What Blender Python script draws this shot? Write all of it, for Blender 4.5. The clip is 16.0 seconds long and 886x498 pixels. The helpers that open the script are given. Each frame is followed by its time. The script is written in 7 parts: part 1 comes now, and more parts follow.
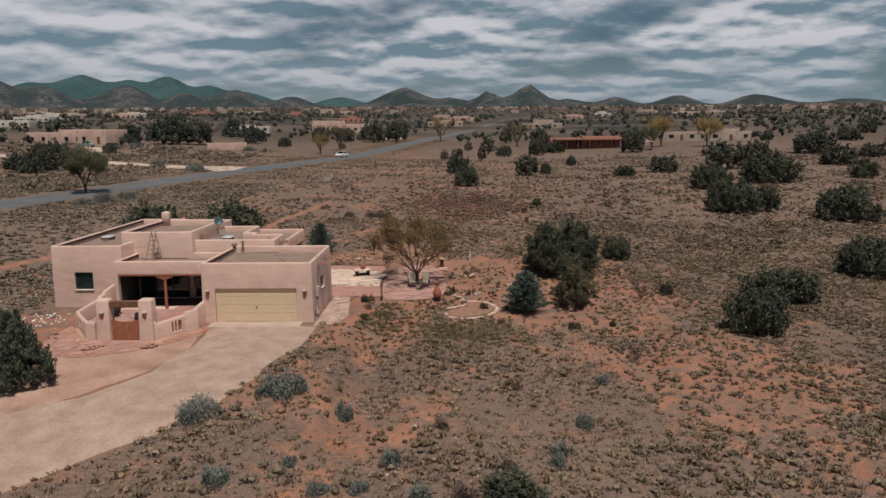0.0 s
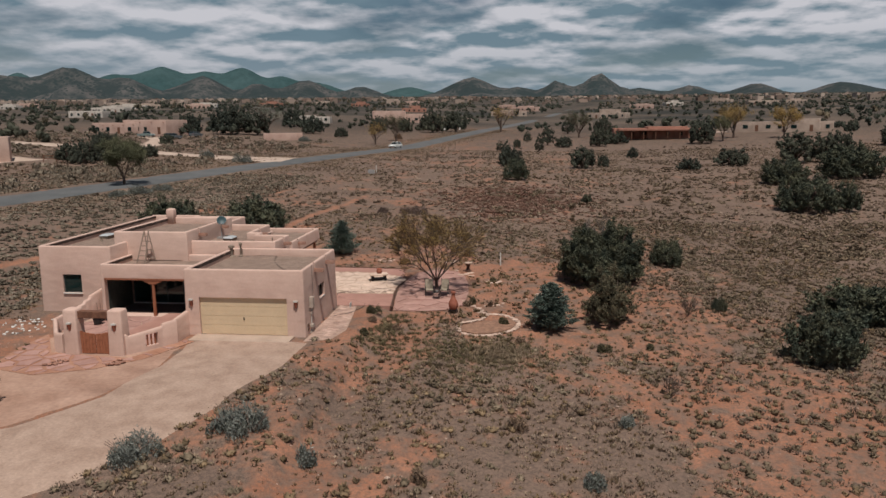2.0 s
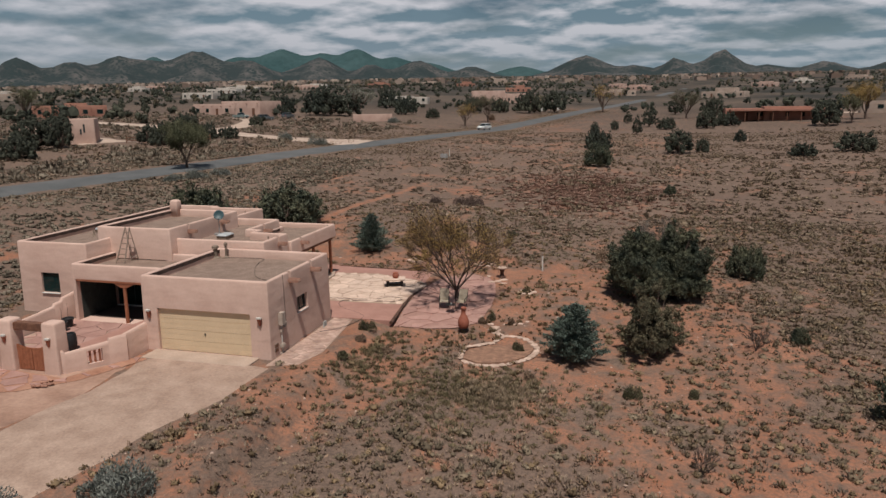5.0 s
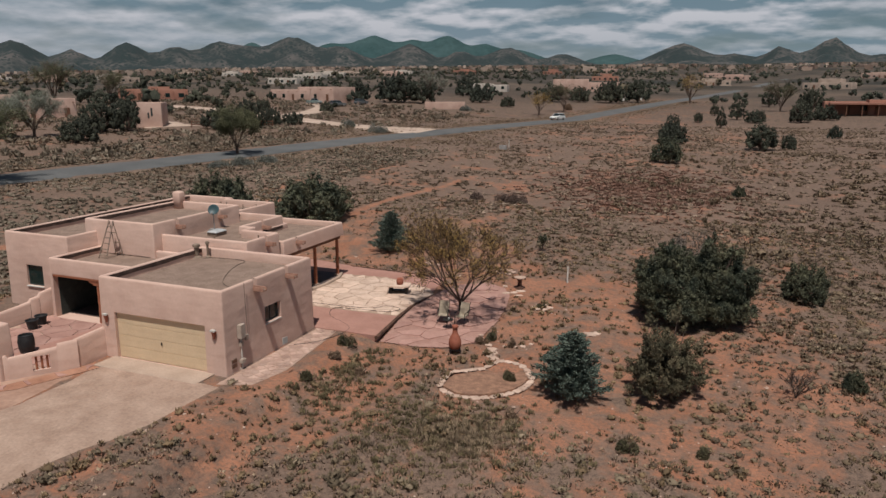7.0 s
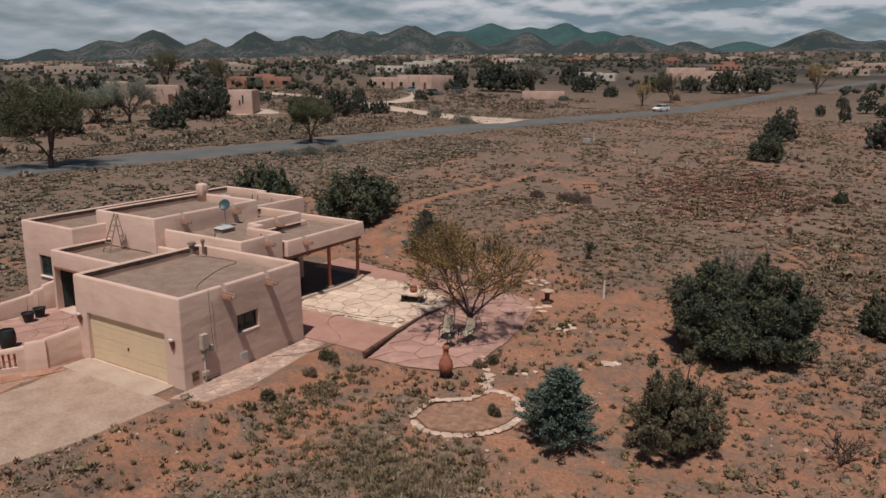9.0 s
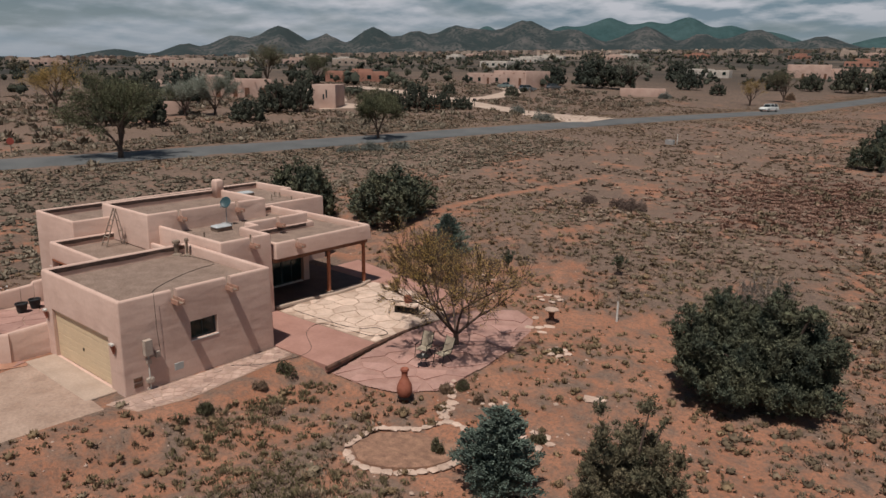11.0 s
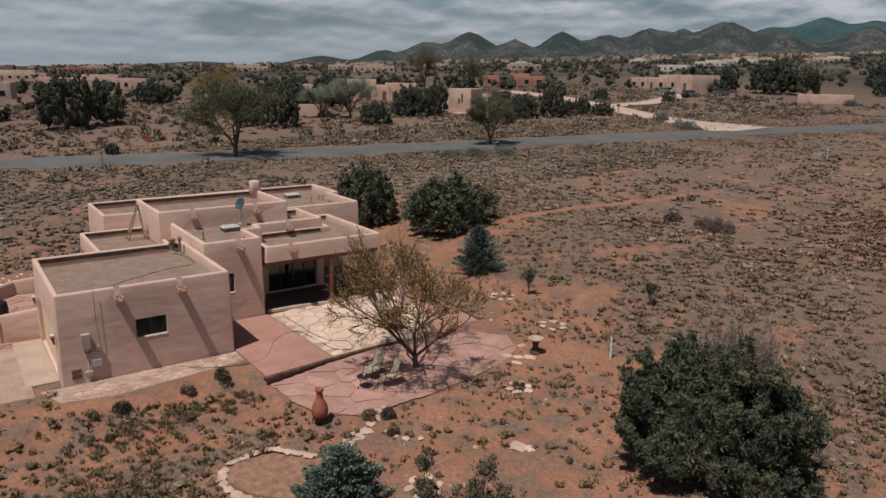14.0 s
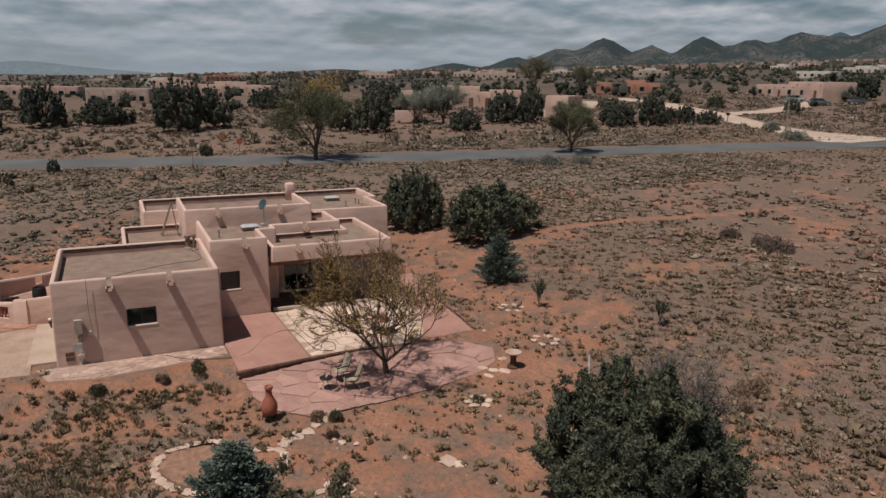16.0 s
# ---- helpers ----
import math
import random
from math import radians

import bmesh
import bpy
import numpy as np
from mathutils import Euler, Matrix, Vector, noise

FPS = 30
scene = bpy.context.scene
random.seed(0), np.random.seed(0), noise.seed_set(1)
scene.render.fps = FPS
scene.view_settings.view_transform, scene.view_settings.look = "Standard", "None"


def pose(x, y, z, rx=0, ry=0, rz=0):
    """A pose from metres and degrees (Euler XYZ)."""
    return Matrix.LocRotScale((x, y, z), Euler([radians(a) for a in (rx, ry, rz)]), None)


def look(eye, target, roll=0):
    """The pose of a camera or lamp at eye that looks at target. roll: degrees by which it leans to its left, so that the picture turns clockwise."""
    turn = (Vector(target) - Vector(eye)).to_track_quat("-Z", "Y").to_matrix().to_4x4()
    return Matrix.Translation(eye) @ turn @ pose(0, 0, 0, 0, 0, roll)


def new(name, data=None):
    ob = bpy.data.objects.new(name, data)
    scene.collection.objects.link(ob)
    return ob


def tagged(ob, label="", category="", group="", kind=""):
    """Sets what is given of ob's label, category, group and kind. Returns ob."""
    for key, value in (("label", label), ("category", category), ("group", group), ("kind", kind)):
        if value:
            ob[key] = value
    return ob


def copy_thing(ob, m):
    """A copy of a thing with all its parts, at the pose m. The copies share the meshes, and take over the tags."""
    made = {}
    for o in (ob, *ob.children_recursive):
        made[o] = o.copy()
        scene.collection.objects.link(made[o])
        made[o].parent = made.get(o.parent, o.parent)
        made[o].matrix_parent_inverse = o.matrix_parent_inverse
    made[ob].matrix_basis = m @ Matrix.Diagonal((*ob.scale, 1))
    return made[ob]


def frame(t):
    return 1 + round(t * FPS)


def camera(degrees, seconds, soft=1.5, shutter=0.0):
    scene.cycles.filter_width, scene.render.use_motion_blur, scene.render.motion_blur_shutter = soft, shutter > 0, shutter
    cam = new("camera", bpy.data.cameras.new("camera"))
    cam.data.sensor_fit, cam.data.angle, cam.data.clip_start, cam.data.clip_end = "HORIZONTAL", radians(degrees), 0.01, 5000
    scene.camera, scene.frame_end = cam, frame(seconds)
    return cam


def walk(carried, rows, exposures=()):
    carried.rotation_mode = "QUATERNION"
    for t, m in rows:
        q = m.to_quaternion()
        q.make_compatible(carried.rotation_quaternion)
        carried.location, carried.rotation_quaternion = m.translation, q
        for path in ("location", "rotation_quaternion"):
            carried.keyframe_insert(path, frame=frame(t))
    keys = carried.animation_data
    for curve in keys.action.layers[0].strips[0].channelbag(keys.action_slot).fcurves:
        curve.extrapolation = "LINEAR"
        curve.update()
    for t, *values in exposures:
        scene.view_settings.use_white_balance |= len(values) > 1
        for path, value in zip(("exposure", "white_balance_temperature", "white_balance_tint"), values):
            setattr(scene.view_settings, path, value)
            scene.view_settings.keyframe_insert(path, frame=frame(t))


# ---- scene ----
cam = camera(64.1, 16.0)
PATH = [
    (0, (-1.128, -2.54, 11.129), (-1.148, -0.566, 10.808), -0.4),
    (0.5, (-0.362, -1.186, 11.106), (-0.432, 0.786, 10.78), -0.5),
    (1, (0.42, 0.237, 11.112), (0.304, 2.206, 10.779), -0.5),
    (1.5, (1.138, 1.648, 11.17), (0.976, 3.612, 10.827), -0.4),
    (2, (1.837, 3.051, 11.213), (1.631, 5.01, 10.866), -0.4),
    (2.5, (2.592, 4.428, 11.238), (2.342, 6.38, 10.886), -0.3),
    (3, (3.317, 5.777, 11.287), (3.015, 7.72, 10.921), -0.3),
    (3.5, (4.025, 7.051, 11.334), (3.671, 8.983, 10.959), -0.3),
    (4, (4.72, 8.327, 11.281), (4.317, 10.248, 10.9), -0.2),
    (6.3, (8.072, 14.669, 11.437), (7.43, 16.516, 11.016), -0.3),
    (6.5, (8.374, 15.213, 11.445), (7.709, 17.052, 11.023), -0.0),
    (7, (9.057, 16.566, 11.489), (8.333, 18.38, 11.058), 0.2),
    (7.5, (9.778, 17.91, 11.502), (8.987, 19.694, 11.065), 0.3),
    (8, (10.532, 19.309, 11.554), (9.672, 21.059, 11.106), 0.4),
    (8.5, (11.226, 20.727, 11.596), (10.307, 22.444, 11.141), 0.5),
    (9, (11.953, 22.134, 11.657), (10.957, 23.806, 11.193), 0.5),
    (9.2, (12.267, 22.698, 11.667), (11.24, 24.35, 11.2), 0.6),
    (11.3, (15.442, 28.401, 11.791), (14.172, 29.87, 11.311), 0.8),
    (11.5, (15.767, 28.953, 11.788), (14.476, 30.403, 11.308), 0.7),
    (12, (16.465, 30.34, 11.771), (15.117, 31.737, 11.29), 0.8),
    (12.5, (17.211, 31.706, 11.783), (15.798, 33.037, 11.302), 0.8),
    (13, (17.998, 33.086, 11.843), (16.517, 34.343, 11.365), 0.8),
    (13.5, (18.729, 34.482, 11.854), (17.195, 35.674, 11.374), 0.9),
    (14, (19.505, 35.848, 11.85), (17.926, 36.98, 11.375), 0.9),
    (14.5, (20.249, 37.274, 11.871), (18.626, 38.341, 11.396), 0.9),
    (15, (20.962, 38.618, 11.875), (19.296, 39.618, 11.404), 0.9),
    (15.5, (21.65, 40.015, 11.887), (19.935, 40.93, 11.419), 0.9),
    (16, (22.396, 41.396, 11.897), (20.636, 42.227, 11.435), 0.9),
]
walk(cam, [(t, look(eye, target, roll)) for t, eye, target, roll in PATH])

# ---- light ----
SUN_TO = Vector((0.127, -0.385, 1.0)).normalized()
sun_data = bpy.data.lights.new("sun", "SUN")
sun_data.energy, sun_data.angle, sun_data.color = 4.0, radians(0.6), (1.0, 0.945, 0.88)
sun = new("sun", sun_data)
sun.matrix_world = look((0, 0, 60), Vector((0, 0, 60)) - SUN_TO)

world = bpy.data.worlds.new("sky")
scene.world = world
world.use_nodes = True
wt = world.node_tree
wt.nodes.clear()


def wn(kind, **props):
    n = wt.nodes.new(kind)
    for k, v in props.items():
        n.inputs[k].default_value = v
    return n


def wmath(op, a, b=None):
    n = wt.nodes.new("ShaderNodeMath")
    n.operation = op
    for i, v in enumerate((a, b)):
        if v is None:
            continue
        if isinstance(v, (int, float)):
            n.inputs[i].default_value = v
        else:
            wt.links.new(v, n.inputs[i])
    return n.outputs[0]


sky = wt.nodes.new("ShaderNodeTexSky")
sky.sky_type, sky.sun_disc = "NISHITA", False
sky.sun_elevation, sky.sun_rotation = radians(67.9), radians(161.7)
sky.air_density, sky.dust_density = 1.0, 1.2
coord = wt.nodes.new("ShaderNodeTexCoord")
sep = wt.nodes.new("ShaderNodeSeparateXYZ")
wt.links.new(coord.outputs["Generated"], sep.inputs[0])
zz = wmath("ADD", wmath("MAXIMUM", sep.outputs[2], 0.0), 0.17)
comb = wt.nodes.new("ShaderNodeCombineXYZ")
wt.links.new(wmath("DIVIDE", sep.outputs[0], zz), comb.inputs[0])
wt.links.new(wmath("DIVIDE", sep.outputs[1], zz), comb.inputs[1])
# the deck of broken cloud: cover, grey undersides and heaped tops that catch the sun
def cloud_noise(scale, detail, rough, shift):
    v = wt.nodes.new("ShaderNodeVectorMath")
    v.operation = "MULTIPLY"
    v.inputs[1].default_value = (shift, shift, 1)
    wt.links.new(comb.outputs[0], v.inputs[0])
    n = wn("ShaderNodeTexNoise", Scale=scale, Detail=detail, Roughness=rough, Distortion=0.0)
    wt.links.new(v.outputs[0], n.inputs["Vector"])
    return n.outputs[0]


cover = wt.nodes.new("ShaderNodeValToRGB")
cover.color_ramp.elements[0].position, cover.color_ramp.elements[1].position = 0.38, 0.50
wt.links.new(cloud_noise(1.0, 8.0, 0.52, 1.0), cover.inputs[0])
heap = wmath("SUBTRACT", cloud_noise(2.6, 7.0, 0.52, 0.965), cloud_noise(2.6, 7.0, 0.52, 1.0))
patch = wmath("MULTIPLY", wmath("SUBTRACT", cloud_noise(1.25, 6.0, 0.52, 1.02), 0.5), 0.85)
# the deck breaks up towards the east and is an even sheet in the west
side = wt.nodes.new("ShaderNodeMapRange")
side.inputs[1].default_value, side.inputs[2].default_value = -0.85, -0.15
side.inputs[3].default_value, side.inputs[4].default_value = 0.35, 1.0
wt.links.new(sep.outputs[0], side.inputs[0])
tone = wt.nodes.new("ShaderNodeValToRGB")
tone.color_ramp.elements[0].position, tone.color_ramp.elements[1].position = 0.30, 0.72
tone.color_ramp.elements[0].color = (3.2, 4.75, 5.85, 1)
tone.color_ramp.elements[1].color = (12.0, 12.0, 12.9, 1)
relief = wmath("MULTIPLY", wmath("ADD", wmath("MULTIPLY", heap, 2.4), patch), side.outputs[0])
wt.links.new(wmath("ADD", relief, 0.51), tone.inputs[0])
mix = wt.nodes.new("ShaderNodeMixRGB")
thin = wt.nodes.new("ShaderNodeMath")
thin.operation, thin.use_clamp = "MULTIPLY_ADD", True
wt.links.new(sep.outputs[2], thin.inputs[0])
thin.inputs[1].default_value, thin.inputs[2].default_value = -3.0, 1.45
wt.links.new(wmath("MULTIPLY", cover.outputs[0], thin.outputs[0]), mix.inputs[0])
dim = wt.nodes.new("ShaderNodeMixRGB")
dim.blend_type = "MULTIPLY"
dim.inputs[0].default_value = 1.0
dim.inputs[2].default_value = (0.62, 0.74, 0.78, 1)
wt.links.new(sky.outputs[0], dim.inputs[1])
wt.links.new(dim.outputs[0], mix.inputs[1])
wt.links.new(tone.outputs[0], mix.inputs[2])
# pale haze low over the horizon
low = wt.nodes.new("ShaderNodeMath")
low.operation, low.use_clamp = "MULTIPLY_ADD", True
wt.links.new(sep.outputs[2], low.inputs[0])
low.inputs[1].default_value, low.inputs[2].default_value = -8.0, 0.95
haze = wt.nodes.new("ShaderNodeMixRGB")
pale = wt.nodes.new("ShaderNodeMixRGB")
pale.inputs[1].default_value, pale.inputs[2].default_value = (6.1, 6.9, 7.8, 1), (3.7, 5.2, 6.1, 1)
east = wt.nodes.new("ShaderNodeMapRange")
east.inputs[1].default_value, east.inputs[2].default_value = -0.6, 0.35
wt.links.new(sep.outputs[0], east.inputs[0])
wt.links.new(east.outputs[0], pale.inputs[0])
wt.links.new(pale.outputs[0], haze.inputs[2])
wt.links.new(low.outputs[0], haze.inputs[0])
wt.links.new(mix.outputs[0], haze.inputs[1])
back = wn("ShaderNodeBackground", Strength=0.046)
wt.links.new(haze.outputs[0], back.inputs[0])
wout = wt.nodes.new("ShaderNodeOutputWorld")
wt.links.new(back.outputs[0], wout.inputs[0])


# ---- materials ----
def mat(name, a, b=None, scale=3.0, rough=0.9, bump=0.0, bump_scale=None, fine=0.12, metal=0.0, island=0.0, obrand=0.0, lo=0.35, hi=0.65, spec=0.3, squash=0.0):
    """Two tones mixed by a noise of that scale (per metre), a finer grain on top, bump, and a shift of lightness from piece to piece."""
    b = b or a
    m = bpy.data.materials.new(name)
    m.use_nodes = True
    t = m.node_tree
    bsdf = t.nodes["Principled BSDF"]
    bsdf.inputs["Roughness"].default_value = rough
    bsdf.inputs["Metallic"].default_value = metal
    bsdf.inputs["Specular IOR Level"].default_value = spec
    geo = t.nodes.new("ShaderNodeNewGeometry")
    big = t.nodes.new("ShaderNodeTexNoise")
    big.inputs["Scale"].default_value, big.inputs["Detail"].default_value = scale, 4
    t.links.new(geo.outputs["Position"], big.inputs["Vector"])
    ramp = t.nodes.new("ShaderNodeValToRGB")
    ramp.color_ramp.elements[0].position, ramp.color_ramp.elements[1].position = lo, hi
    ramp.color_ramp.elements[0].color, ramp.color_ramp.elements[1].color = (*a, 1), (*b, 1)
    t.links.new(big.outputs[0], ramp.inputs[0])
    out = ramp.outputs[0]
    grain = t.nodes.new("ShaderNodeTexNoise")
    grain.inputs["Scale"].default_value, grain.inputs["Detail"].default_value = scale * 9, 3
    t.links.new(geo.outputs["Position"], grain.inputs["Vector"])
    hsv = t.nodes.new("ShaderNodeHueSaturation")
    mr = t.nodes.new("ShaderNodeMapRange")
    mr.inputs[1].default_value, mr.inputs[2].default_value = 0.25, 0.75
    mr.inputs[3].default_value, mr.inputs[4].default_value = 1 - fine, 1 + fine
    t.links.new(grain.outputs[0], mr.inputs[0])
    val = mr.outputs[0]
    for amount, sock in ((island, geo.outputs["Random Per Island"]), (obrand, None)):
        if amount:
            if sock is None:
                sock = t.nodes.new("ShaderNodeObjectInfo").outputs["Random"]
            r = t.nodes.new("ShaderNodeMapRange")
            r.inputs[3].default_value, r.inputs[4].default_value = 1 - amount, 1 + amount
            t.links.new(sock, r.inputs[0])
            mu = t.nodes.new("ShaderNodeMath")
            mu.operation = "MULTIPLY"
            t.links.new(val, mu.inputs[0])
            t.links.new(r.outputs[0], mu.inputs[1])
            val = mu.outputs[0]
    t.links.new(val, hsv.inputs["Value"])
    t.links.new(out, hsv.inputs["Color"])
    t.links.new(hsv.outputs[0], bsdf.inputs["Base Color"])
    if bump:
        bn = t.nodes.new("ShaderNodeTexNoise")
        bn.inputs["Scale"].default_value, bn.inputs["Detail"].default_value = bump_scale or scale * 3, 5
        t.links.new(geo.outputs["Position"], bn.inputs["Vector"])
        if squash:
            bn.inputs["Detail"].default_value = 1.5
            mp = t.nodes.new("ShaderNodeMapping")
            mp.inputs["Scale"].default_value = (1, 1, squash)
            t.links.new(geo.outputs["Position"], mp.inputs["Vector"])
            t.links.new(mp.outputs[0], bn.inputs["Vector"])
        bb = t.nodes.new("ShaderNodeBump")
        bb.inputs["Strength"].default_value, bb.inputs["Distance"].default_value = 1.0, bump
        t.links.new(bn.outputs[0], bb.inputs["Height"])
        t.links.new(bb.outputs[0], bsdf.inputs["Normal"])
    return m


def glass(name, tint=(0.02, 0.035, 0.035)):
    m = bpy.data.materials.new(name)
    m.use_nodes = True
    b = m.node_tree.nodes["Principled BSDF"]
    b.inputs["Base Color"].default_value = (*tint, 1)
    b.inputs["Roughness"].default_value = 0.04
    b.inputs["Transmission Weight"].default_value = 0.55
    b.inputs["IOR"].default_value = 1.45
    return m


STUCCO = mat("stucco", (0.535, 0.362, 0.295), (0.595, 0.415, 0.342), 0.9, 0.95, 0.024, 1.1, 0.04, squash=2.6)
STUCCO_PINK = mat("pink_stucco", (0.44, 0.29, 0.235), (0.52, 0.36, 0.295), 0.5, 0.95, 0.02, 1.5, 0.06)
STUCCO_TAN = mat("tan_stucco", (0.34, 0.255, 0.205), (0.44, 0.34, 0.275), 0.5, 0.95, 0.02, 1.5, 0.06)
STUCCO_RED = mat("red_stucco", (0.30, 0.14, 0.10), (0.36, 0.18, 0.13), 0.5, 0.95, 0.02, 1.5, 0.06)
STUCCO_WHITE = mat("white_stucco", (0.44, 0.38, 0.33), (0.54, 0.48, 0.42), 0.5, 0.95, 0.02, 1.5, 0.06)
ROOF_DECK = mat("roof_gravel", (0.205, 0.142, 0.110), (0.265, 0.188, 0.148), 1.6, 0.98, 0.03, 22, 0.34)
ROOF_STRIP = mat("roof_strip", (0.055, 0.036, 0.03), (0.11, 0.072, 0.058), 2.2, 0.95, 0.01, 14, 0.3)
GARAGE_DOOR = mat("garage_door_paint", (0.60, 0.455, 0.30), (0.64, 0.49, 0.325), 1.5, 0.55, 0.0, None, 0.05)
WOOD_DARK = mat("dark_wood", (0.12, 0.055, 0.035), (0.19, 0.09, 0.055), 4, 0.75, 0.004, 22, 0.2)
WOOD_RED = mat("red_brown_wood", (0.26, 0.095, 0.05), (0.34, 0.13, 0.07), 5, 0.7, 0.004, 25, 0.2)
WOOD_PALE = mat("weathered_wood", (0.33, 0.175, 0.125), (0.43, 0.25, 0.185), 5, 0.8, 0.004, 25, 0.2)
WOOD_GREY = mat("grey_wood", (0.20, 0.15, 0.12), (0.29, 0.22, 0.17), 6, 0.85, 0.003, 25, 0.2)
CONCRETE = mat("pale_concrete", (0.355, 0.262, 0.203), (0.42, 0.315, 0.248), 1.3, 0.9, 0.004, 14, 0.10)
CONCRETE_RED = mat("red_concrete", (0.315, 0.165, 0.128), (0.375, 0.202, 0.160), 0.8, 0.85, 0.004, 14, 0.08)
STONE_CREAM = mat("cream_flagstone", (0.49, 0.355, 0.275), (0.635, 0.475, 0.38), 1.2, 0.9, 0.01, 9, 0.12, obrand=0.10)
STONE_PINK = mat("pink_flagstone", (0.32, 0.178, 0.145), (0.40, 0.235, 0.195), 0.9, 0.9, 0.01, 9, 0.10, obrand=0.12)
STONE_EDGE = mat("edging_stone", (0.42, 0.29, 0.225), (0.54, 0.395, 0.315), 2.0, 0.9, 0.015, 9, 0.12, obrand=0.15)
STONE_RED = mat("red_stone", (0.28, 0.14, 0.10), (0.38, 0.20, 0.14), 2.5, 0.9, 0.015, 9, 0.15, obrand=0.2)
WALK_STONE = mat("walk_stone", (0.34, 0.22, 0.175), (0.46, 0.32, 0.26), 1.6, 0.9, 0.012, 9, 0.14, obrand=0.2)
MORTAR = mat("cream_mortar", (0.33, 0.225, 0.168), (0.41, 0.29, 0.22), 2.0, 0.97, 0.01, 20, 0.12)
MORTAR_PINK = mat("pink_mortar", (0.31, 0.175, 0.14), (0.38, 0.225, 0.185), 2.0, 0.97, 0.01, 20, 0.12)
# floors under roofs, darkened so that the colour holds their shade
SHADED_FLOOR = mat("shaded_floor", (0.075, 0.055, 0.05), (0.11, 0.08, 0.07), 1.5, 0.7, 0.003, 12, 0.12)
BED_SOIL = mat("mulched_soil", (0.19, 0.105, 0.072), (0.31, 0.175, 0.115), 3.5, 0.98, 0.03, 12, 0.3)
SHRUB_GREEN = mat("shrub_leaf", (0.07, 0.066, 0.036), (0.13, 0.11, 0.062), 2.0, 0.9, 0, None, 0.2, island=0.35)
GROUT = mat("sandy_grout", (0.35, 0.235, 0.18), (0.42, 0.29, 0.228), 2.0, 0.97, 0.01, 20, 0.15)
GRAVEL_DRIVE = mat("packed_gravel", (0.30, 0.203, 0.153), (0.385, 0.272, 0.21), 1.1, 0.97, 0.035, 7, 0.16)
FORECOURT = mat("forecourt_dirt", (0.30, 0.178, 0.128), (0.40, 0.255, 0.19), 0.6, 0.97, 0.02, 9, 0.14)
DIRT_ROAD = mat("pale_dirt", (0.38, 0.28, 0.22), (0.46, 0.35, 0.28), 0.3, 0.97, 0.01, 10, 0.12)
TRAIL_DIRT = mat("red_dirt", (0.29, 0.14, 0.09), (0.37, 0.20, 0.135), 0.7, 0.97, 0.015, 10, 0.15)
ASPHALT = mat("asphalt", (0.088, 0.090, 0.090), (0.118, 0.118, 0.116), 0.25, 0.9, 0.004, 20, 0.08)
BARK = mat("bark", (0.075, 0.05, 0.04), (0.13, 0.09, 0.07), 6, 0.95, 0.01, 20, 0.25)
BARK_GREY = mat("grey_bark", (0.065, 0.043, 0.036), (0.12, 0.082, 0.066), 6, 0.95, 0.01, 20, 0.25)
JUNIPER = mat("juniper_leaf", (0.044, 0.055, 0.039), (0.102, 0.100, 0.060), 0.9, 0.85, 0, None, 0.25, island=0.5)
JUNIPER_WOOD = mat("woodland_leaf", (0.034, 0.040, 0.030), (0.062, 0.062, 0.042), 0.05, 0.9, 0, None, 0.2, island=0.3)
SPRUCE = mat("blue_spruce_leaf", (0.070, 0.094, 0.076), (0.128, 0.158, 0.126), 1.2, 0.85, 0, None, 0.2, island=0.4)
PINON = mat("pinon_leaf", (0.070, 0.066, 0.040), (0.145, 0.116, 0.070), 1.5, 0.85, 0, None, 0.25, island=0.4)
LEAF_GREEN = mat("young_leaf", (0.066, 0.072, 0.038), (0.125, 0.122, 0.066), 0.8, 0.8, 0, None, 0.2, island=0.4)
LEAF_YELLOW = mat("budding_leaf", (0.28, 0.182, 0.055), (0.38, 0.25, 0.085), 0.8, 0.8, 0, None, 0.2, island=0.35)
SILVER_LEAF = mat("silver_leaf", (0.17, 0.18, 0.14), (0.27, 0.28, 0.23), 0.8, 0.85, 0, None, 0.2, island=0.3)
SAGE = mat("sage_leaf", (0.12, 0.125, 0.105), (0.20, 0.205, 0.18), 2.0, 0.9, 0, None, 0.2, island=0.35)
GRASS_DRY = mat("dry_grass", (0.18, 0.118, 0.078), (0.25, 0.168, 0.114), 0.12, 0.95, 0, None, 0.2, island=0.45)
GRASS_OLIVE = mat("olive_grass", (0.130, 0.088, 0.050), (0.200, 0.138, 0.080), 0.12, 0.95, 0, None, 0.2, island=0.45)
BRUSH_FAR = mat("field_brush", (0.120, 0.084, 0.058), (0.190, 0.136, 0.096), 0.05, 0.95, 0, None, 0.2, island=0.3)
BUNCH = mat("bunch_grass", (0.175, 0.126, 0.092), (0.245, 0.180, 0.134), 0.09, 0.95, 0, None, 0.2, island=0.4)
GREY_GRASS = mat("grey_bunch_grass", (0.132, 0.095, 0.069), (0.185, 0.137, 0.103), 0.09, 0.95, 0, None, 0.2, island=0.4)
FIELD_BRUSH = mat("eastern_brush", (0.108, 0.076, 0.048), (0.165, 0.120, 0.080), 0.2, 0.95, 0, None, 0.2, island=0.4)
VERGE = mat("verge_grass", (0.175, 0.122, 0.082), (0.245, 0.172, 0.118), 0.06, 0.95, 0, None, 0.2, island=0.35)
SAGE_FIELD = mat("field_sage", (0.128, 0.102, 0.074), (0.195, 0.158, 0.118), 0.2, 0.95, 0, None, 0.2, island=0.4)
SAGE_LOW = mat("low_sage", (0.130, 0.098, 0.064), (0.195, 0.150, 0.102), 0.3, 0.95, 0, None, 0.2, island=0.4)
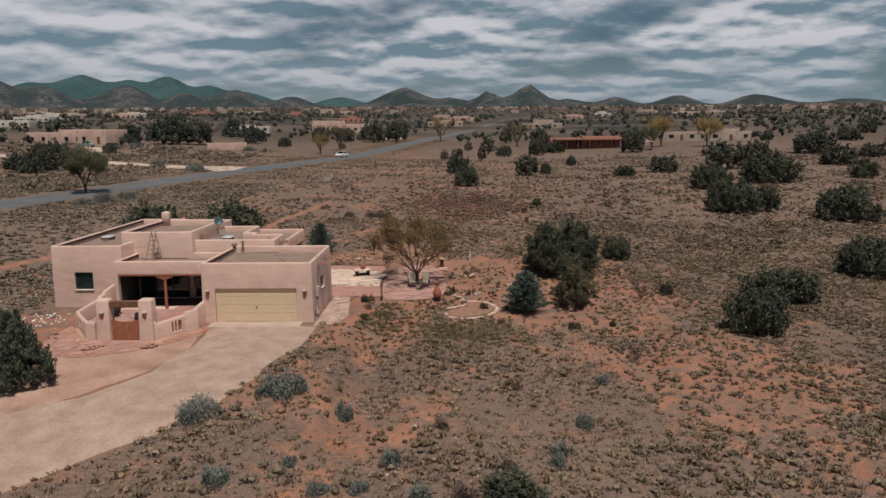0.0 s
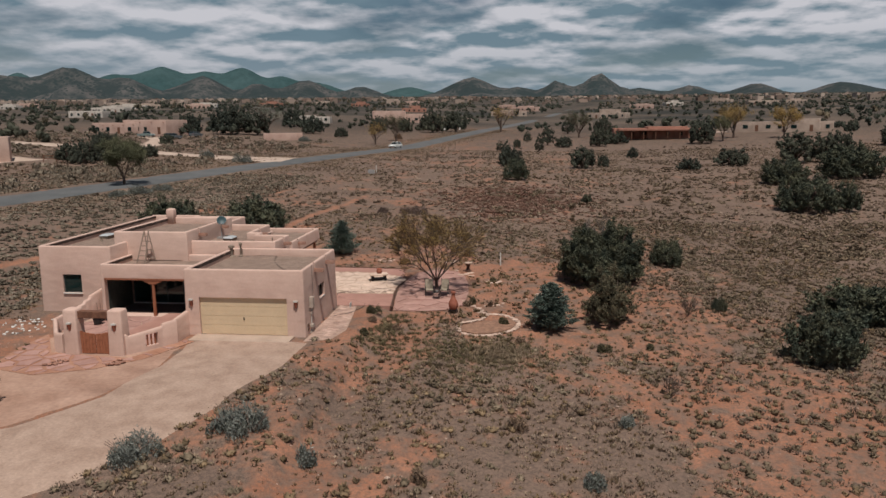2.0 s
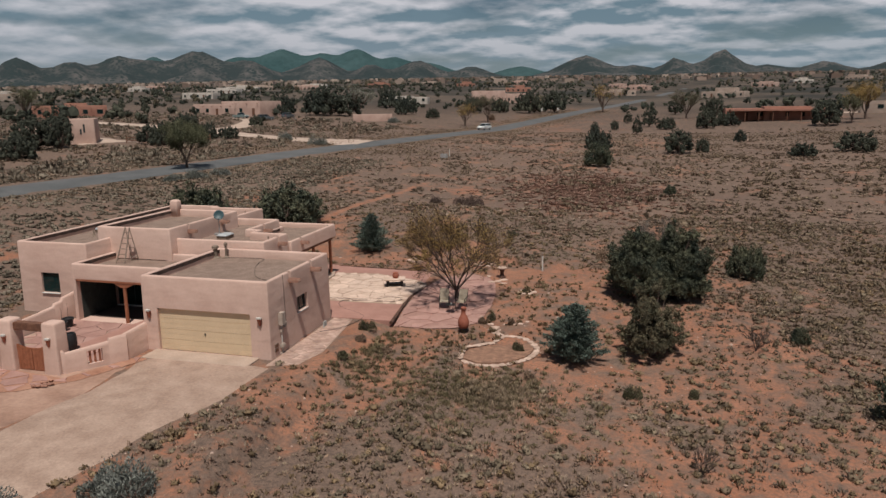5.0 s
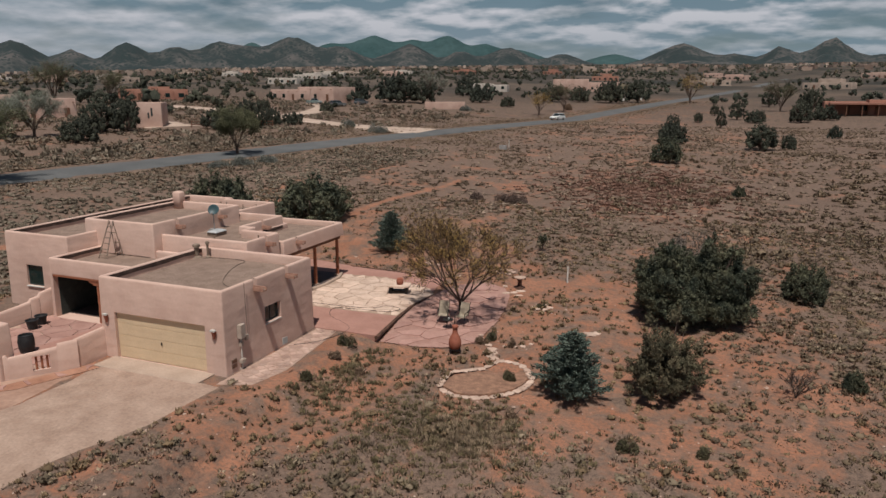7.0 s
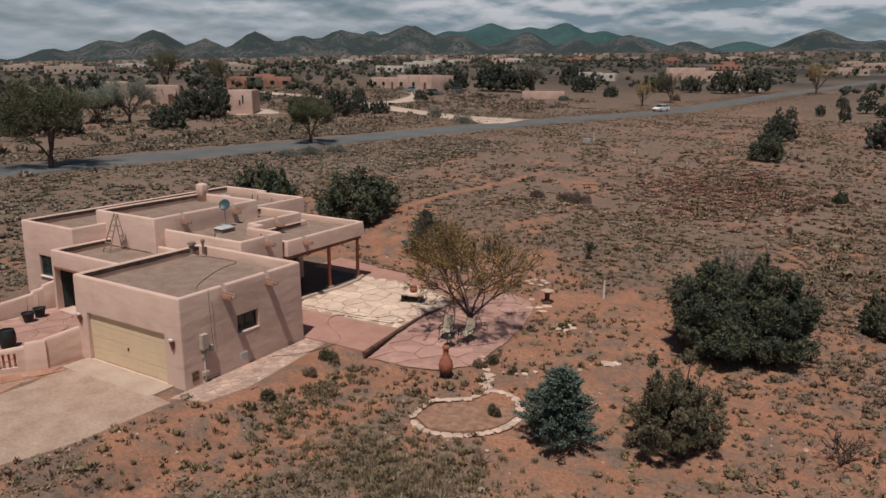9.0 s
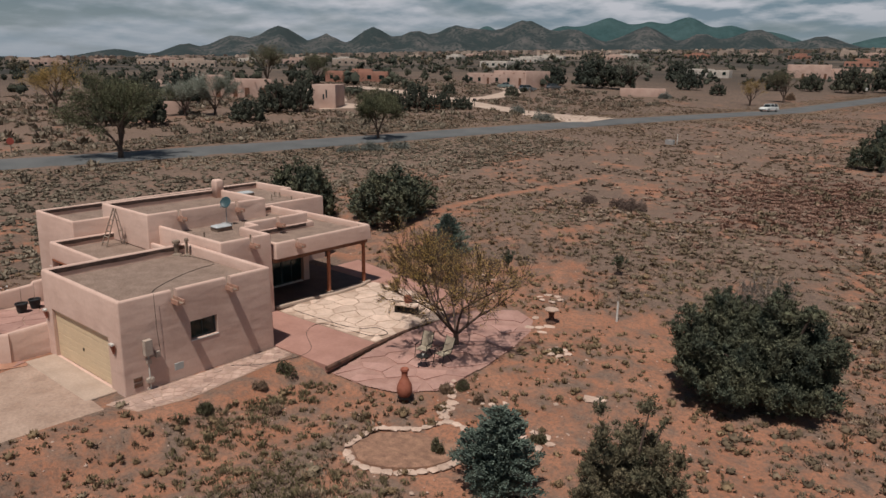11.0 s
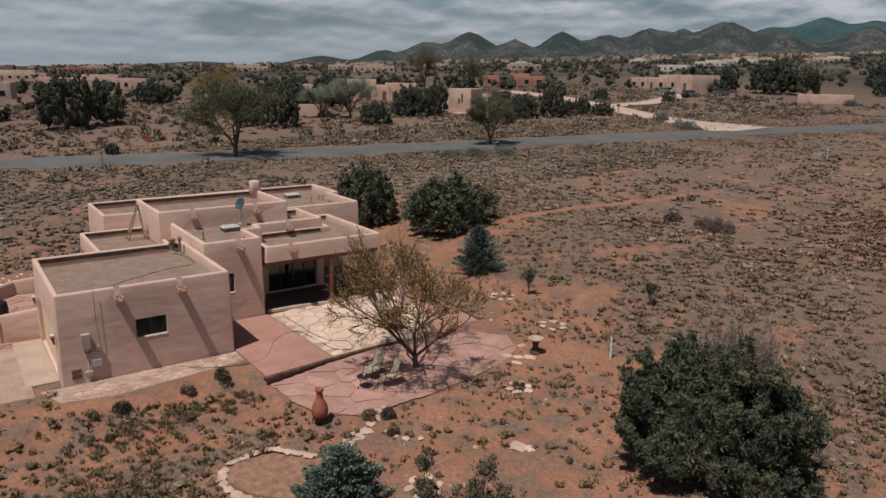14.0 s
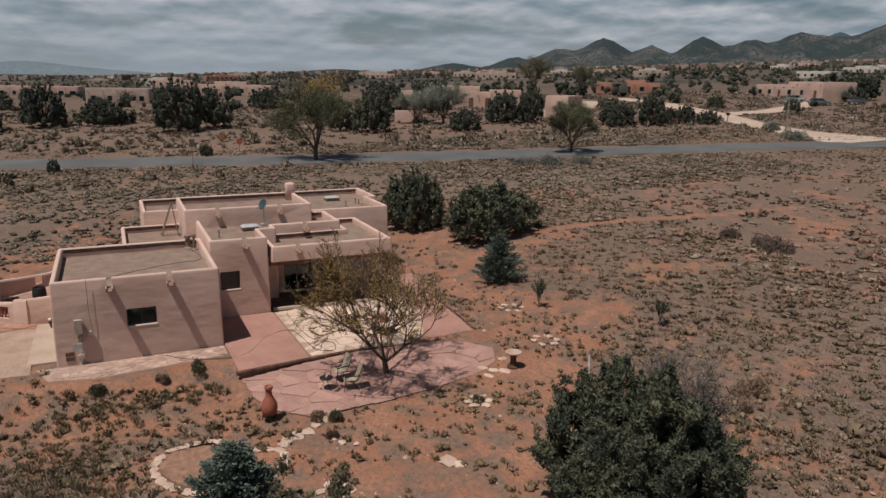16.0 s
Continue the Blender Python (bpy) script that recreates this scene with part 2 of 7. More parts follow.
RUSSET = mat("russet_weed", (0.21, 0.118, 0.088), (0.29, 0.175, 0.13), 0.3, 0.95, 0, None, 0.2, island=0.4)
GRASS_GREEN = mat("green_grass", (0.13, 0.105, 0.055), (0.20, 0.155, 0.09), 0.5, 0.95, 0, None, 0.2, island=0.4)
STRAW = mat("straw_grass", (0.26, 0.19, 0.125), (0.34, 0.255, 0.175), 0.3, 0.95, 0, None, 0.2, island=0.35)
TWIG = mat("bare_twigs", (0.11, 0.075, 0.06), (0.17, 0.12, 0.10), 3, 0.95, 0, None, 0.2, island=0.3)
TWIG_GREY = mat("dead_twigs", (0.13, 0.105, 0.088), (0.20, 0.165, 0.14), 3, 0.95, 0, None, 0.2, island=0.3)
CLAY = mat("terracotta", (0.26, 0.082, 0.05), (0.32, 0.11, 0.068), 3, 0.65, 0.003, 14, 0.12)
BLACK_PLASTIC = mat("black_plastic", (0.018, 0.02, 0.022), (0.03, 0.03, 0.032), 4, 0.55)
BLACK_IRON = mat("black_iron", (0.02, 0.018, 0.018), (0.04, 0.034, 0.03), 5, 0.6, 0, None, 0.2, metal=0.4)
METAL_GREY = mat("grey_metal", (0.32, 0.31, 0.30), (0.40, 0.385, 0.37), 4, 0.5, 0, None, 0.1, metal=0.3)
METAL_WHITE = mat("white_metal", (0.50, 0.47, 0.43), (0.58, 0.55, 0.50), 4, 0.5, 0, None, 0.05)
FRAME_DARK = mat("dark_window_frame", (0.035, 0.045, 0.045), (0.05, 0.06, 0.06), 4, 0.5)
FRAME_WHITE = mat("white_window_frame", (0.60, 0.58, 0.54), (0.68, 0.66, 0.62), 4, 0.55)
DISH_BLUE = mat("dish_paint", (0.026, 0.058, 0.066), (0.042, 0.075, 0.083), 3, 0.45)
FABRIC_TAN = mat("tan_mesh_fabric", (0.31, 0.255, 0.19), (0.38, 0.315, 0.235), 6, 0.9)
CAR_WHITE = mat("white_car_paint", (0.74, 0.73, 0.70), (0.78, 0.77, 0.74), 2, 0.25, 0, None, 0.02, spec=0.5)
CAR_GREEN = mat("grey_green_car_paint", (0.16, 0.21, 0.20), (0.19, 0.24, 0.23), 2, 0.3, 0, None, 0.02, spec=0.5)
CAR_GREY = mat("grey_car_paint", (0.10, 0.11, 0.115), (0.13, 0.14, 0.145), 2, 0.3, 0, None, 0.02, spec=0.5)
TYRE = mat("tyre_rubber", (0.015, 0.015, 0.015), (0.025, 0.025, 0.025), 8, 0.85)
LAMP_RED = mat("tail_light", (0.35, 0.02, 0.02), (0.4, 0.03, 0.03), 4, 0.3)
SIGN_RED = mat("sign_red", (0.36, 0.075, 0.055), (0.40, 0.09, 0.065), 4, 0.5)
CABLE = mat("black_cable", (0.03, 0.025, 0.022), (0.05, 0.04, 0.035), 4, 0.7)
GLASS = glass("window_glass", (0.02, 0.05, 0.048))
# porch panels: the shade inside is put into this colour
PORCH_SHADE = mat("porch_shade", (0.028, 0.036, 0.034), (0.05, 0.058, 0.053), 3, 0.8, 0.004, 12, 0.2)
VENT_BROWN = mat("weathered_vent", (0.17, 0.125, 0.095), (0.25, 0.19, 0.145), 5, 0.8, 0, None, 0.2)
EDGE_DARK = mat("dark_weathered_brown", (0.05, 0.027, 0.02), (0.14, 0.072, 0.05), 3, 0.9, 0.02, 9, 0.3)
METER_TAN = mat("tan_painted_metal", (0.36, 0.29, 0.24), (0.44, 0.36, 0.30), 4, 0.6, 0, None, 0.12)
WHITE_DOME = mat("skylight_plastic", (0.38, 0.39, 0.39), (0.45, 0.46, 0.46), 3, 0.35)


# ---- the lie of the land ----
def smooth(a, b, v):
    t = min(1.0, max(0.0, (v - a) / (b - a)))
    return t * t * (3 - 2 * t)


def ground(x, y):
    """Height of the plain: a level pad about the house, rising gently to north and west."""
    u, v = math.tanh(x / 90), math.tanh((y - 60) / 90)
    z = 0.197 - 2.373 * u + 4.381 * v + 3.147 * u * u + 1.59 * u * v + 0.197 * v * v
    d = math.hypot(max(-30 - x, 0, (x + 7.0) * 12), max(33 - y, 0, y - 57))
    z *= smooth(0, 14, d)
    r = math.hypot(x, y - 50)
    if r > 150:
        z += (0.0012 + 0.0063 * smooth(-0.95, -0.55, x / r) + 0.033 * max(0.0, (y - 50) / r)) * (r - 150)
    return z


# azimuth, elevation and half width, in degrees
HILL_R, RANGE_R = 3900, 4620
HILLS = (
    (-72, 0.8, 4.0), (-63.3, 1.35, 2.6), (-58.6, 1.92, 1.7), (-55.2, 2.57, 2.0), (-51.86, 3.27, 2.0), (-48.4, 2.8, 1.4), (-44.85, 3.2, 1.9),
    (-41.4, 3.15, 1.8), (-38.5, 3.62, 2.3), (-36.4, 3.3, 2.4), (-33.3, 4.1, 2.5), (-29.6, 3.35, 2.2), (-24.3, 3.75, 2.4), (-20.2, 3.2, 1.8),
    (-16.65, 3.46, 2.3), (-12.3, 2.95, 2.2), (-3.6, 3.6, 2.7), (0.2, 2.9, 2.0), (3.0, 3.23, 1.7), (6.3, 3.8, 1.75), (9.4, 2.7, 2.2), (13.0, 2.77, 2.3),
    (17.4, 2.83, 2.3), (23.0, 2.66, 3.0), (28.8, 2.15, 4.0), (38, 2.0, 5.0), (52, 1.7, 6.0),
)
RANGES = ((-36.2, 3.85, 2.0), (-30.2, 3.75, 3.2), (-27.0, 4.4, 2.6), (-24.0, 4.05, 3.0), (-21.3, 4.4, 2.4), (-18.4, 3.85, 2.6), (-15.6, 3.3, 3.0), (-8.6, 3.0, 3.4), (-2, 2.8, 5.0))
MESA = ((-94.2, 1.0, 3.2), (-90.5, 0.55, 4))


def foothills(az):
    """Elevation of the unbroken ridge that the hills stand on."""
    return float(np.interp(az, (-85, -75, -65, -60, -50, -40, -30, -15, 0, 10, 20, 40, 60, 80), (0.0, 0.2, 0.5, 0.85, 1.45, 1.85, 2.1, 2.1, 2.0, 1.9, 1.7, 1.5, 1.0, 0.0)))


def hills(x, y, peaks, ridge=True):
    r = math.hypot(x, y)
    az = math.degrees(math.atan2(x, y))
    if not -110 < az < 85:
        return 0.0
    total, near = (foothills(az) ** 7 if ridge else 0.0), HILL_R if ridge else RANGE_R
    for a, el, w in peaks:
        da = (az - a) / (w * 0.84)
        if abs(da) < 4:
            total += (el * 0.985 * math.exp(-0.30 * abs(da) ** 1.5)) ** 7
    el = total ** (1 / 7)
    p = Vector((x / 300, y / 300, 0.2))
    el *= 1 + 0.03 * noise.fractal(p, 0.8, 2.1, 5)
    s = (r - near) / (((820 if r < near else 480)) if ridge else 320)
    s += (0.42 if ridge else 0.2) * noise.fractal(p * 0.8 + Vector((0, 0, 7)), 0.9, 2.1, 4)
    return (near * math.tan(radians(el)) + 11) * math.exp(-s * s)


RED_SPOTS = ((3, 50.5, 5, 5, 0.75), (1, 45, 3.5, 4, 0.6), (11, 46, 4, 4, 0.6), (-7, 60, 4, 3, 0.5), (8, 43.5, 3.4, 3, 0.9), (-5.2, 25.6, 2.4, 1.0, 1.1), (-13, 61, 7, 3, 0.6), (-29, 34, 5, 4, 0.6), (-5, 41, 2.2, 2.4, 0.7), (12, 52, 5, 4, 0.5), (-3, 59, 5, 3, 0.6), (2, 57.8, 5, 1.2, 0.4),
             (-29, 63, 10, 6, 0.4), (14, 33, 6, 7, 0.55), (18, 25, 5, 6, 0.4), (-35, 45, 3, 5, 0.15), (-2.5, 28.5, 1.2, 1.0, 0.5), (-19, 31, 5, 4, 1.3), (-24.5, 34, 3, 5, 1.0), (-21, 26, 3, 3, 1.0), (-5.2, 40.5, 2.5, 5, 0.7), (-1.5, 50, 3, 4, 0.8), (7, 49.5, 6, 2.5, 0.8), (-22, 60.5, 6, 2.5, 0.9), (-7.2, 42.5, 1.8, 4, 1.0))


TRAILS = (((-27, 61.5), (-23.5, 63.6), (-20.6, 68.6), (-20.6, 74), (-19.6, 79.5), (-18.5, 84.5), (-17.5, 93)), ((-16, 60.5), (-18.5, 63), (-20.6, 68)), ((-1.6, 55.4), (0.1, 58.2)), ((-2.2, 56.8), (-0.6, 58.0), (0.6, 58.5), (3.6, 58.6)), ((-30, 66), (-36, 60), (-38, 50)), ((-24, 30), (-22, 33), (-22.6, 36)), ((-26, 22.5), (-21.5, 26.5), (-19.5, 30)))


def beside(x, y, line):
    """Distance from a line of points."""
    best = 9.0
    for (ax, ay), (bx, by) in zip(line, line[1:]):
        dx, dy = bx - ax, by - ay
        t = min(1.0, max(0.0, ((x - ax) * dx + (y - ay) * dy) / (dx * dx + dy * dy)))
        best = min(best, math.hypot(x - ax - t * dx, y - ay - t * dy))
    return best


def near_trail(x, y):
    return min(beside(x, y, line) for line in TRAILS)


def soil(x, y):
    """How bare and red the ground is, 0 to 1."""
    v = 0.34 + 0.46 * noise.fractal(Vector((x / 5.5, y / 5.5, 3.3)), 0.6, 2.1, 5) + 0.22 * noise.noise(Vector((x / 23, y / 23, 1.1)))
    for cx, cy, sx, sy, a in RED_SPOTS:
        d = ((x - cx) / sx) ** 2 + ((y - cy) / sy) ** 2
        if d < 6:
            v += 0.75 * a * math.exp(-d)
    if x < -31:
        v -= 0.2 * smooth(31, 37, -x)
    v -= 0.2 * smooth(11, 24, x)
    if -45 < x < 10 and 15 < y < 100:
        k = math.exp(-(near_trail(x, y) / 0.55) ** 2)
        return max(min(0.66, max(0.0, v)), 0.95 * k)
    return min(0.66, max(0.0, v))


def part(name, bm, material, parent=None, label="", smooth_shade=False):
    """One mesh object out of a bmesh, under a thing or a part."""
    me = bpy.data.meshes.new(name)
    bm.to_mesh(me)
    bm.free()
    if smooth_shade:
        me.polygons.foreach_set("use_smooth", [True] * len(me.polygons))
    me.materials.append(material)
    ob = new(name, me)
    if parent is not None:
        ob.parent = parent
    if label:
        ob["label"] = label
    return ob


def mesh(name, verts, faces, material, parent=None, smooth_shade=False):
    me = bpy.data.meshes.new(name)
    me.from_pydata([tuple(v) for v in verts] if not isinstance(verts, np.ndarray) else verts.tolist(), [], faces if isinstance(faces, list) else faces.tolist())
    me.materials.append(material)
    if smooth_shade:
        me.polygons.foreach_set("use_smooth", [True] * len(me.polygons))
    ob = new(name, me)
    if parent is not None:
        ob.parent = parent
    return ob


def thing(name, label, category, at=(0, 0, 0), rz=0.0, group="", kind=""):
    ob = new(name)
    ob.matrix_world = pose(*at, 0, 0, rz)
    ob.empty_display_size = 0.2
    return tagged(ob, label, category, group, kind)


def box(x0, x1, y0, y1, z0, z1, bevel=0.0, bm=None):
    bm = bm or bmesh.new()
    got = bmesh.ops.create_cube(bm, size=1, matrix=Matrix.Translation(((x0 + x1) / 2, (y0 + y1) / 2, (z0 + z1) / 2)) @ Matrix.Diagonal((x1 - x0, y1 - y0, z1 - z0, 1)))
    if bevel:
        edges = list({e for v in got["verts"] for e in v.link_edges})
        bmesh.ops.bevel(bm, geom=edges, offset=bevel, segments=2, affect="EDGES")
    return bm


def lathe(profile, n=16, bm=None, at=(0, 0, 0)):
    """A turned form: rings of (radius, height)."""
    bm = bm or bmesh.new()
    rings = []
    for r, z in profile:
        if r < 1e-4:
            rings.append([bm.verts.new((at[0], at[1], at[2] + z))])
        else:
            rings.append([bm.verts.new((at[0] + r * math.cos(2 * math.pi * i / n), at[1] + r * math.sin(2 * math.pi * i / n), at[2] + z)) for i in range(n)])
    for a, b in zip(rings, rings[1:]):
        for i in range(n):
            j = (i + 1) % n
            f = [a[i % len(a)], a[j % len(a)], b[j % len(b)], b[i % len(b)]]
            f = list(dict.fromkeys(f))
            if len(f) > 2:
                bm.faces.new(f)
    return bm


def tube(points, radii, n=6, bm=None):
    """A round bar along points, tapering through radii."""
    bm = bm or bmesh.new()
    pts = [Vector(p) for p in points]
    rings = []
    for i, p in enumerate(pts):
        d = (pts[min(i + 1, len(pts) - 1)] - pts[max(i - 1, 0)]).normalized()
        u = d.cross(Vector((0.31, 0.2, 0.93)) if abs(d.z) < 0.9 else Vector((1, 0, 0))).normalized()
        w = d.cross(u)
        rad = radii[i] if isinstance(radii, (list, tuple)) else radii
        rings.append([bm.verts.new(p + rad * (u * math.cos(2 * math.pi * k / n) + w * math.sin(2 * math.pi * k / n))) for k in range(n)])
    for a, b in zip(rings, rings[1:]):
        for k in range(n):
            bm.faces.new((a[k], a[(k + 1) % n], b[(k + 1) % n], b[k]))
    bm.faces.new(list(reversed(rings[0])))
    bm.faces.new(rings[-1])
    return bm


def offset_loop(poly, d):
    """A counter-clockwise outline moved inwards by d."""
    out, n = [], len(poly)
    for i in range(n):
        p, q, r = Vector(poly[i - 1]), Vector(poly[i]), Vector(poly[(i + 1) % n])
        a, b = (q - p).normalized(), (r - q).normalized()
        na, nb = Vector((-a.y, a.x)), Vector((-b.y, b.x))
        m = (na + nb)
        out.append(q + m * (d / max(0.2, m.dot(na))))
    return out


def round_loop(poly, r, n=4):
    out, k = [], len(poly)
    for i in range(k):
        p, q, s = Vector(poly[i - 1]), Vector(poly[i]), Vector(poly[(i + 1) % k])
        ra = min(r, (p - q).length * 0.45, (s - q).length * 0.45)
        a, b = q + (p - q).normalized() * ra, q + (s - q).normalized() * ra
        for j in range(n + 1):
            t = j / n
            out.append(a * (1 - t) ** 2 + q * 2 * t * (1 - t) + b * t * t)
    return out


def loft(loops, bm=None):
    """Skin between closed loops of (points, z), capped at both ends."""
    bm = bm or bmesh.new()
    rings = [[bm.verts.new((p[0], p[1], z)) for p in pts] for pts, z in loops]
    n = len(rings[0])
    for a, b in zip(rings, rings[1:]):
        for i in range(n):
            j = (i + 1) % n
            bm.faces.new((a[i], a[j], b[j], b[i]))
    bm.faces.new(list(reversed(rings[0])))
    bm.faces.new(rings[-1])
    return bm


def adobe_block(poly, base, top, deck, wall=0.21, batter=0.05, r=0.09):
    """A plastered block with a softly rounded parapet round a sunk roof."""
    def lp(d):
        return round_loop(offset_loop(poly, d), max(0.04, r - max(d, 0) * 0.3))
    b = batter
    return loft([(lp(0), base), (lp(b * 0.5), (base + top) / 2), (lp(b), top - 0.08), (lp(b + 0.015), top - 0.03), (lp(b + 0.05), top), (lp(b + wall - 0.05), top),
                 (lp(b + wall - 0.015), top - 0.03), (lp(b + wall), top - 0.08), (lp(b + wall), deck)])


def carve(ob, boxes):
    """Cut boxes (x0, x1, y0, y1, z0, z1) out of an object's mesh, for good."""
    bm = bmesh.new()
    for bx in boxes:
        box(*bx, bm=bm)
    me = bpy.data.meshes.new("cut")
    bm.to_mesh(me)
    bm.free()
    cutter = new("cut", me)
    mod = ob.modifiers.new("cut", "BOOLEAN")
    mod.operation, mod.solver, mod.object, mod.use_self = "DIFFERENCE", "EXACT", cutter, True
    deps = bpy.context.evaluated_depsgraph_get()
    got = bpy.data.meshes.new_from_object(ob.evaluated_get(deps))
    ob.modifiers.clear()
    ob.data = got
    bpy.data.objects.remove(cutter)
    bpy.data.meshes.remove(me)


def shade_by_angle(ob, degrees=40):
    me = ob.data
    me.polygons.foreach_set("use_smooth", [True] * len(me.polygons))
    me.set_sharp_from_angle(angle=radians(degrees))


# ---- the land: one sheet out to the hills ----
def ground_material():
    m = bpy.data.materials.new("high_desert_soil")
    m.use_nodes = True
    t = m.node_tree
    bsdf = t.nodes["Principled BSDF"]
    bsdf.inputs["Roughness"].default_value = 0.97
    bsdf.inputs["Specular IOR Level"].default_value = 0.15
    geo = t.nodes.new("ShaderNodeNewGeometry")

    def nz(scale, detail=4, rough=0.55, distortion=0.0):
        n = t.nodes.new("ShaderNodeTexNoise")
        n.inputs["Scale"].default_value, n.inputs["Detail"].default_value = scale, detail
        n.inputs["Roughness"].default_value, n.inputs["Distortion"].default_value = rough, distortion
        t.links.new(geo.outputs["Position"], n.inputs["Vector"])
        return n.outputs[0]

    def ramp(sock, a, b, ca=(0, 0, 0), cb=(1, 1, 1)):
        r = t.nodes.new("ShaderNodeValToRGB")
        r.color_ramp.elements[0].position, r.color_ramp.elements[1].position = a, b
        r.color_ramp.elements[0].color, r.color_ramp.elements[1].color = (*ca, 1), (*cb, 1)
        t.links.new(sock, r.inputs[0])
        return r.outputs[0]

    def mixed(f, a, b, mode="MIX"):
        x = t.nodes.new("ShaderNodeMixRGB")
        x.blend_type = mode
        for i, v in enumerate((f, a, b)):
            if isinstance(v, (int, float)):
                x.inputs[i].default_value = v
            elif isinstance(v, tuple):
                x.inputs[i].default_value = (*v, 1)
            else:
                t.links.new(v, x.inputs[i])
        return x.outputs[0]

    def calc(op, a, b):
        x = t.nodes.new("ShaderNodeMath")
        x.operation, x.use_clamp = op, False
        for i, v in enumerate((a, b)):
            if isinstance(v, (int, float)):
                x.inputs[i].default_value = v
            else:
                t.links.new(v, x.inputs[i])
        return x.outputs[0]

    bare = t.nodes.new("ShaderNodeAttribute")
    bare.attribute_name = "bare"
    far = t.nodes.new("ShaderNodeAttribute")
    far.attribute_name = "far"
    rise = t.nodes.new("ShaderNodeAttribute")
    rise.attribute_name = "rise"
    red = ramp(nz(0.5), 0.3, 0.7, (0.275, 0.116, 0.067), (0.36, 0.170, 0.105))
    litter = ramp(nz(0.22, 5), 0.35, 0.65, (0.126, 0.080, 0.059), (0.170, 0.109, 0.080))
    litter = mixed(ramp(nz(0.035, 3), 0.42, 0.62), litter, (0.188, 0.122, 0.090))
    tint = mixed(ramp(calc("ADD", calc("MULTIPLY", nz(5, 5, 0.75), 0.5), calc("MULTIPLY", nz(17, 4, 0.8), 0.5)), 0.43, 0.57), mixed(0.40, litter, (0.275, 0.193, 0.150)), mixed(0.6, litter, (0.075, 0.060, 0.050)))
    edge = ramp(calc("ADD", bare.outputs["Fac"], calc("MULTIPLY", calc("SUBTRACT", nz(0.85, 9, 0.68, 0.4), 0.5), 2.2)), 0.38, 0.80)
    red = mixed(ramp(nz(7, 6, 0.78), 0.46, 0.62), red, (0.165, 0.098, 0.070))
    red = mixed(calc("MULTIPLY", ramp(nz(26, 3, 0.6), 0.60, 0.70), 0.55), red, (0.46, 0.33, 0.25))
    near = mixed(edge, tint, red)
    # dark clumps of grass and brush too far off to stand singly
    clump = ramp(nz(0.9, 4, 0.65), 0.49, 0.60)
    clump = calc("MULTIPLY", clump, ramp(far.outputs["Fac"], 0.0, 0.2))
    near = mixed(calc("MULTIPLY", clump, 0.7), near, (0.08, 0.062, 0.048))
    # far plain: bands of brush and pale grass
    plain = ramp(nz(0.016, 5, 0.6), 0.40, 0.62, (0.036, 0.034, 0.029), (0.120, 0.090, 0.070))
    near = mixed(ramp(far.outputs["Fac"], 0.22, 0.85), near, plain)
    # hills: pale rocky slopes dotted with dark trees, colours cooled bluish for haze
    slope = ramp(nz(0.0055, 6, 0.68), 0.44, 0.60, (0.030, 0.040, 0.041), (0.094, 0.088, 0.084))
    dots = t.nodes.new("ShaderNodeTexVoronoi")
    dots.inputs["Scale"].default_value = 0.062
    t.links.new(geo.outputs["Position"], dots.inputs["Vector"])
    wooded = mixed(ramp(calc("ADD", dots.outputs["Distance"], calc("MULTIPLY", calc("SUBTRACT", nz(0.01, 4, 0.6), 0.5), 0.7)), 0.30, 0.52), (0.026, 0.038, 0.039), slope)
    col = mixed(ramp(rise.outputs["Fac"], 0.02, 0.25), near, wooded)
    t.links.new(col, bsdf.inputs["Base Color"])
    bump = t.nodes.new("ShaderNodeBump")
    bump.inputs["Distance"].default_value = 0.05
    t.links.new(nz(4.5, 6, 0.65), bump.inputs["Height"])
    t.links.new(bump.outputs[0], bsdf.inputs["Normal"])
    return m


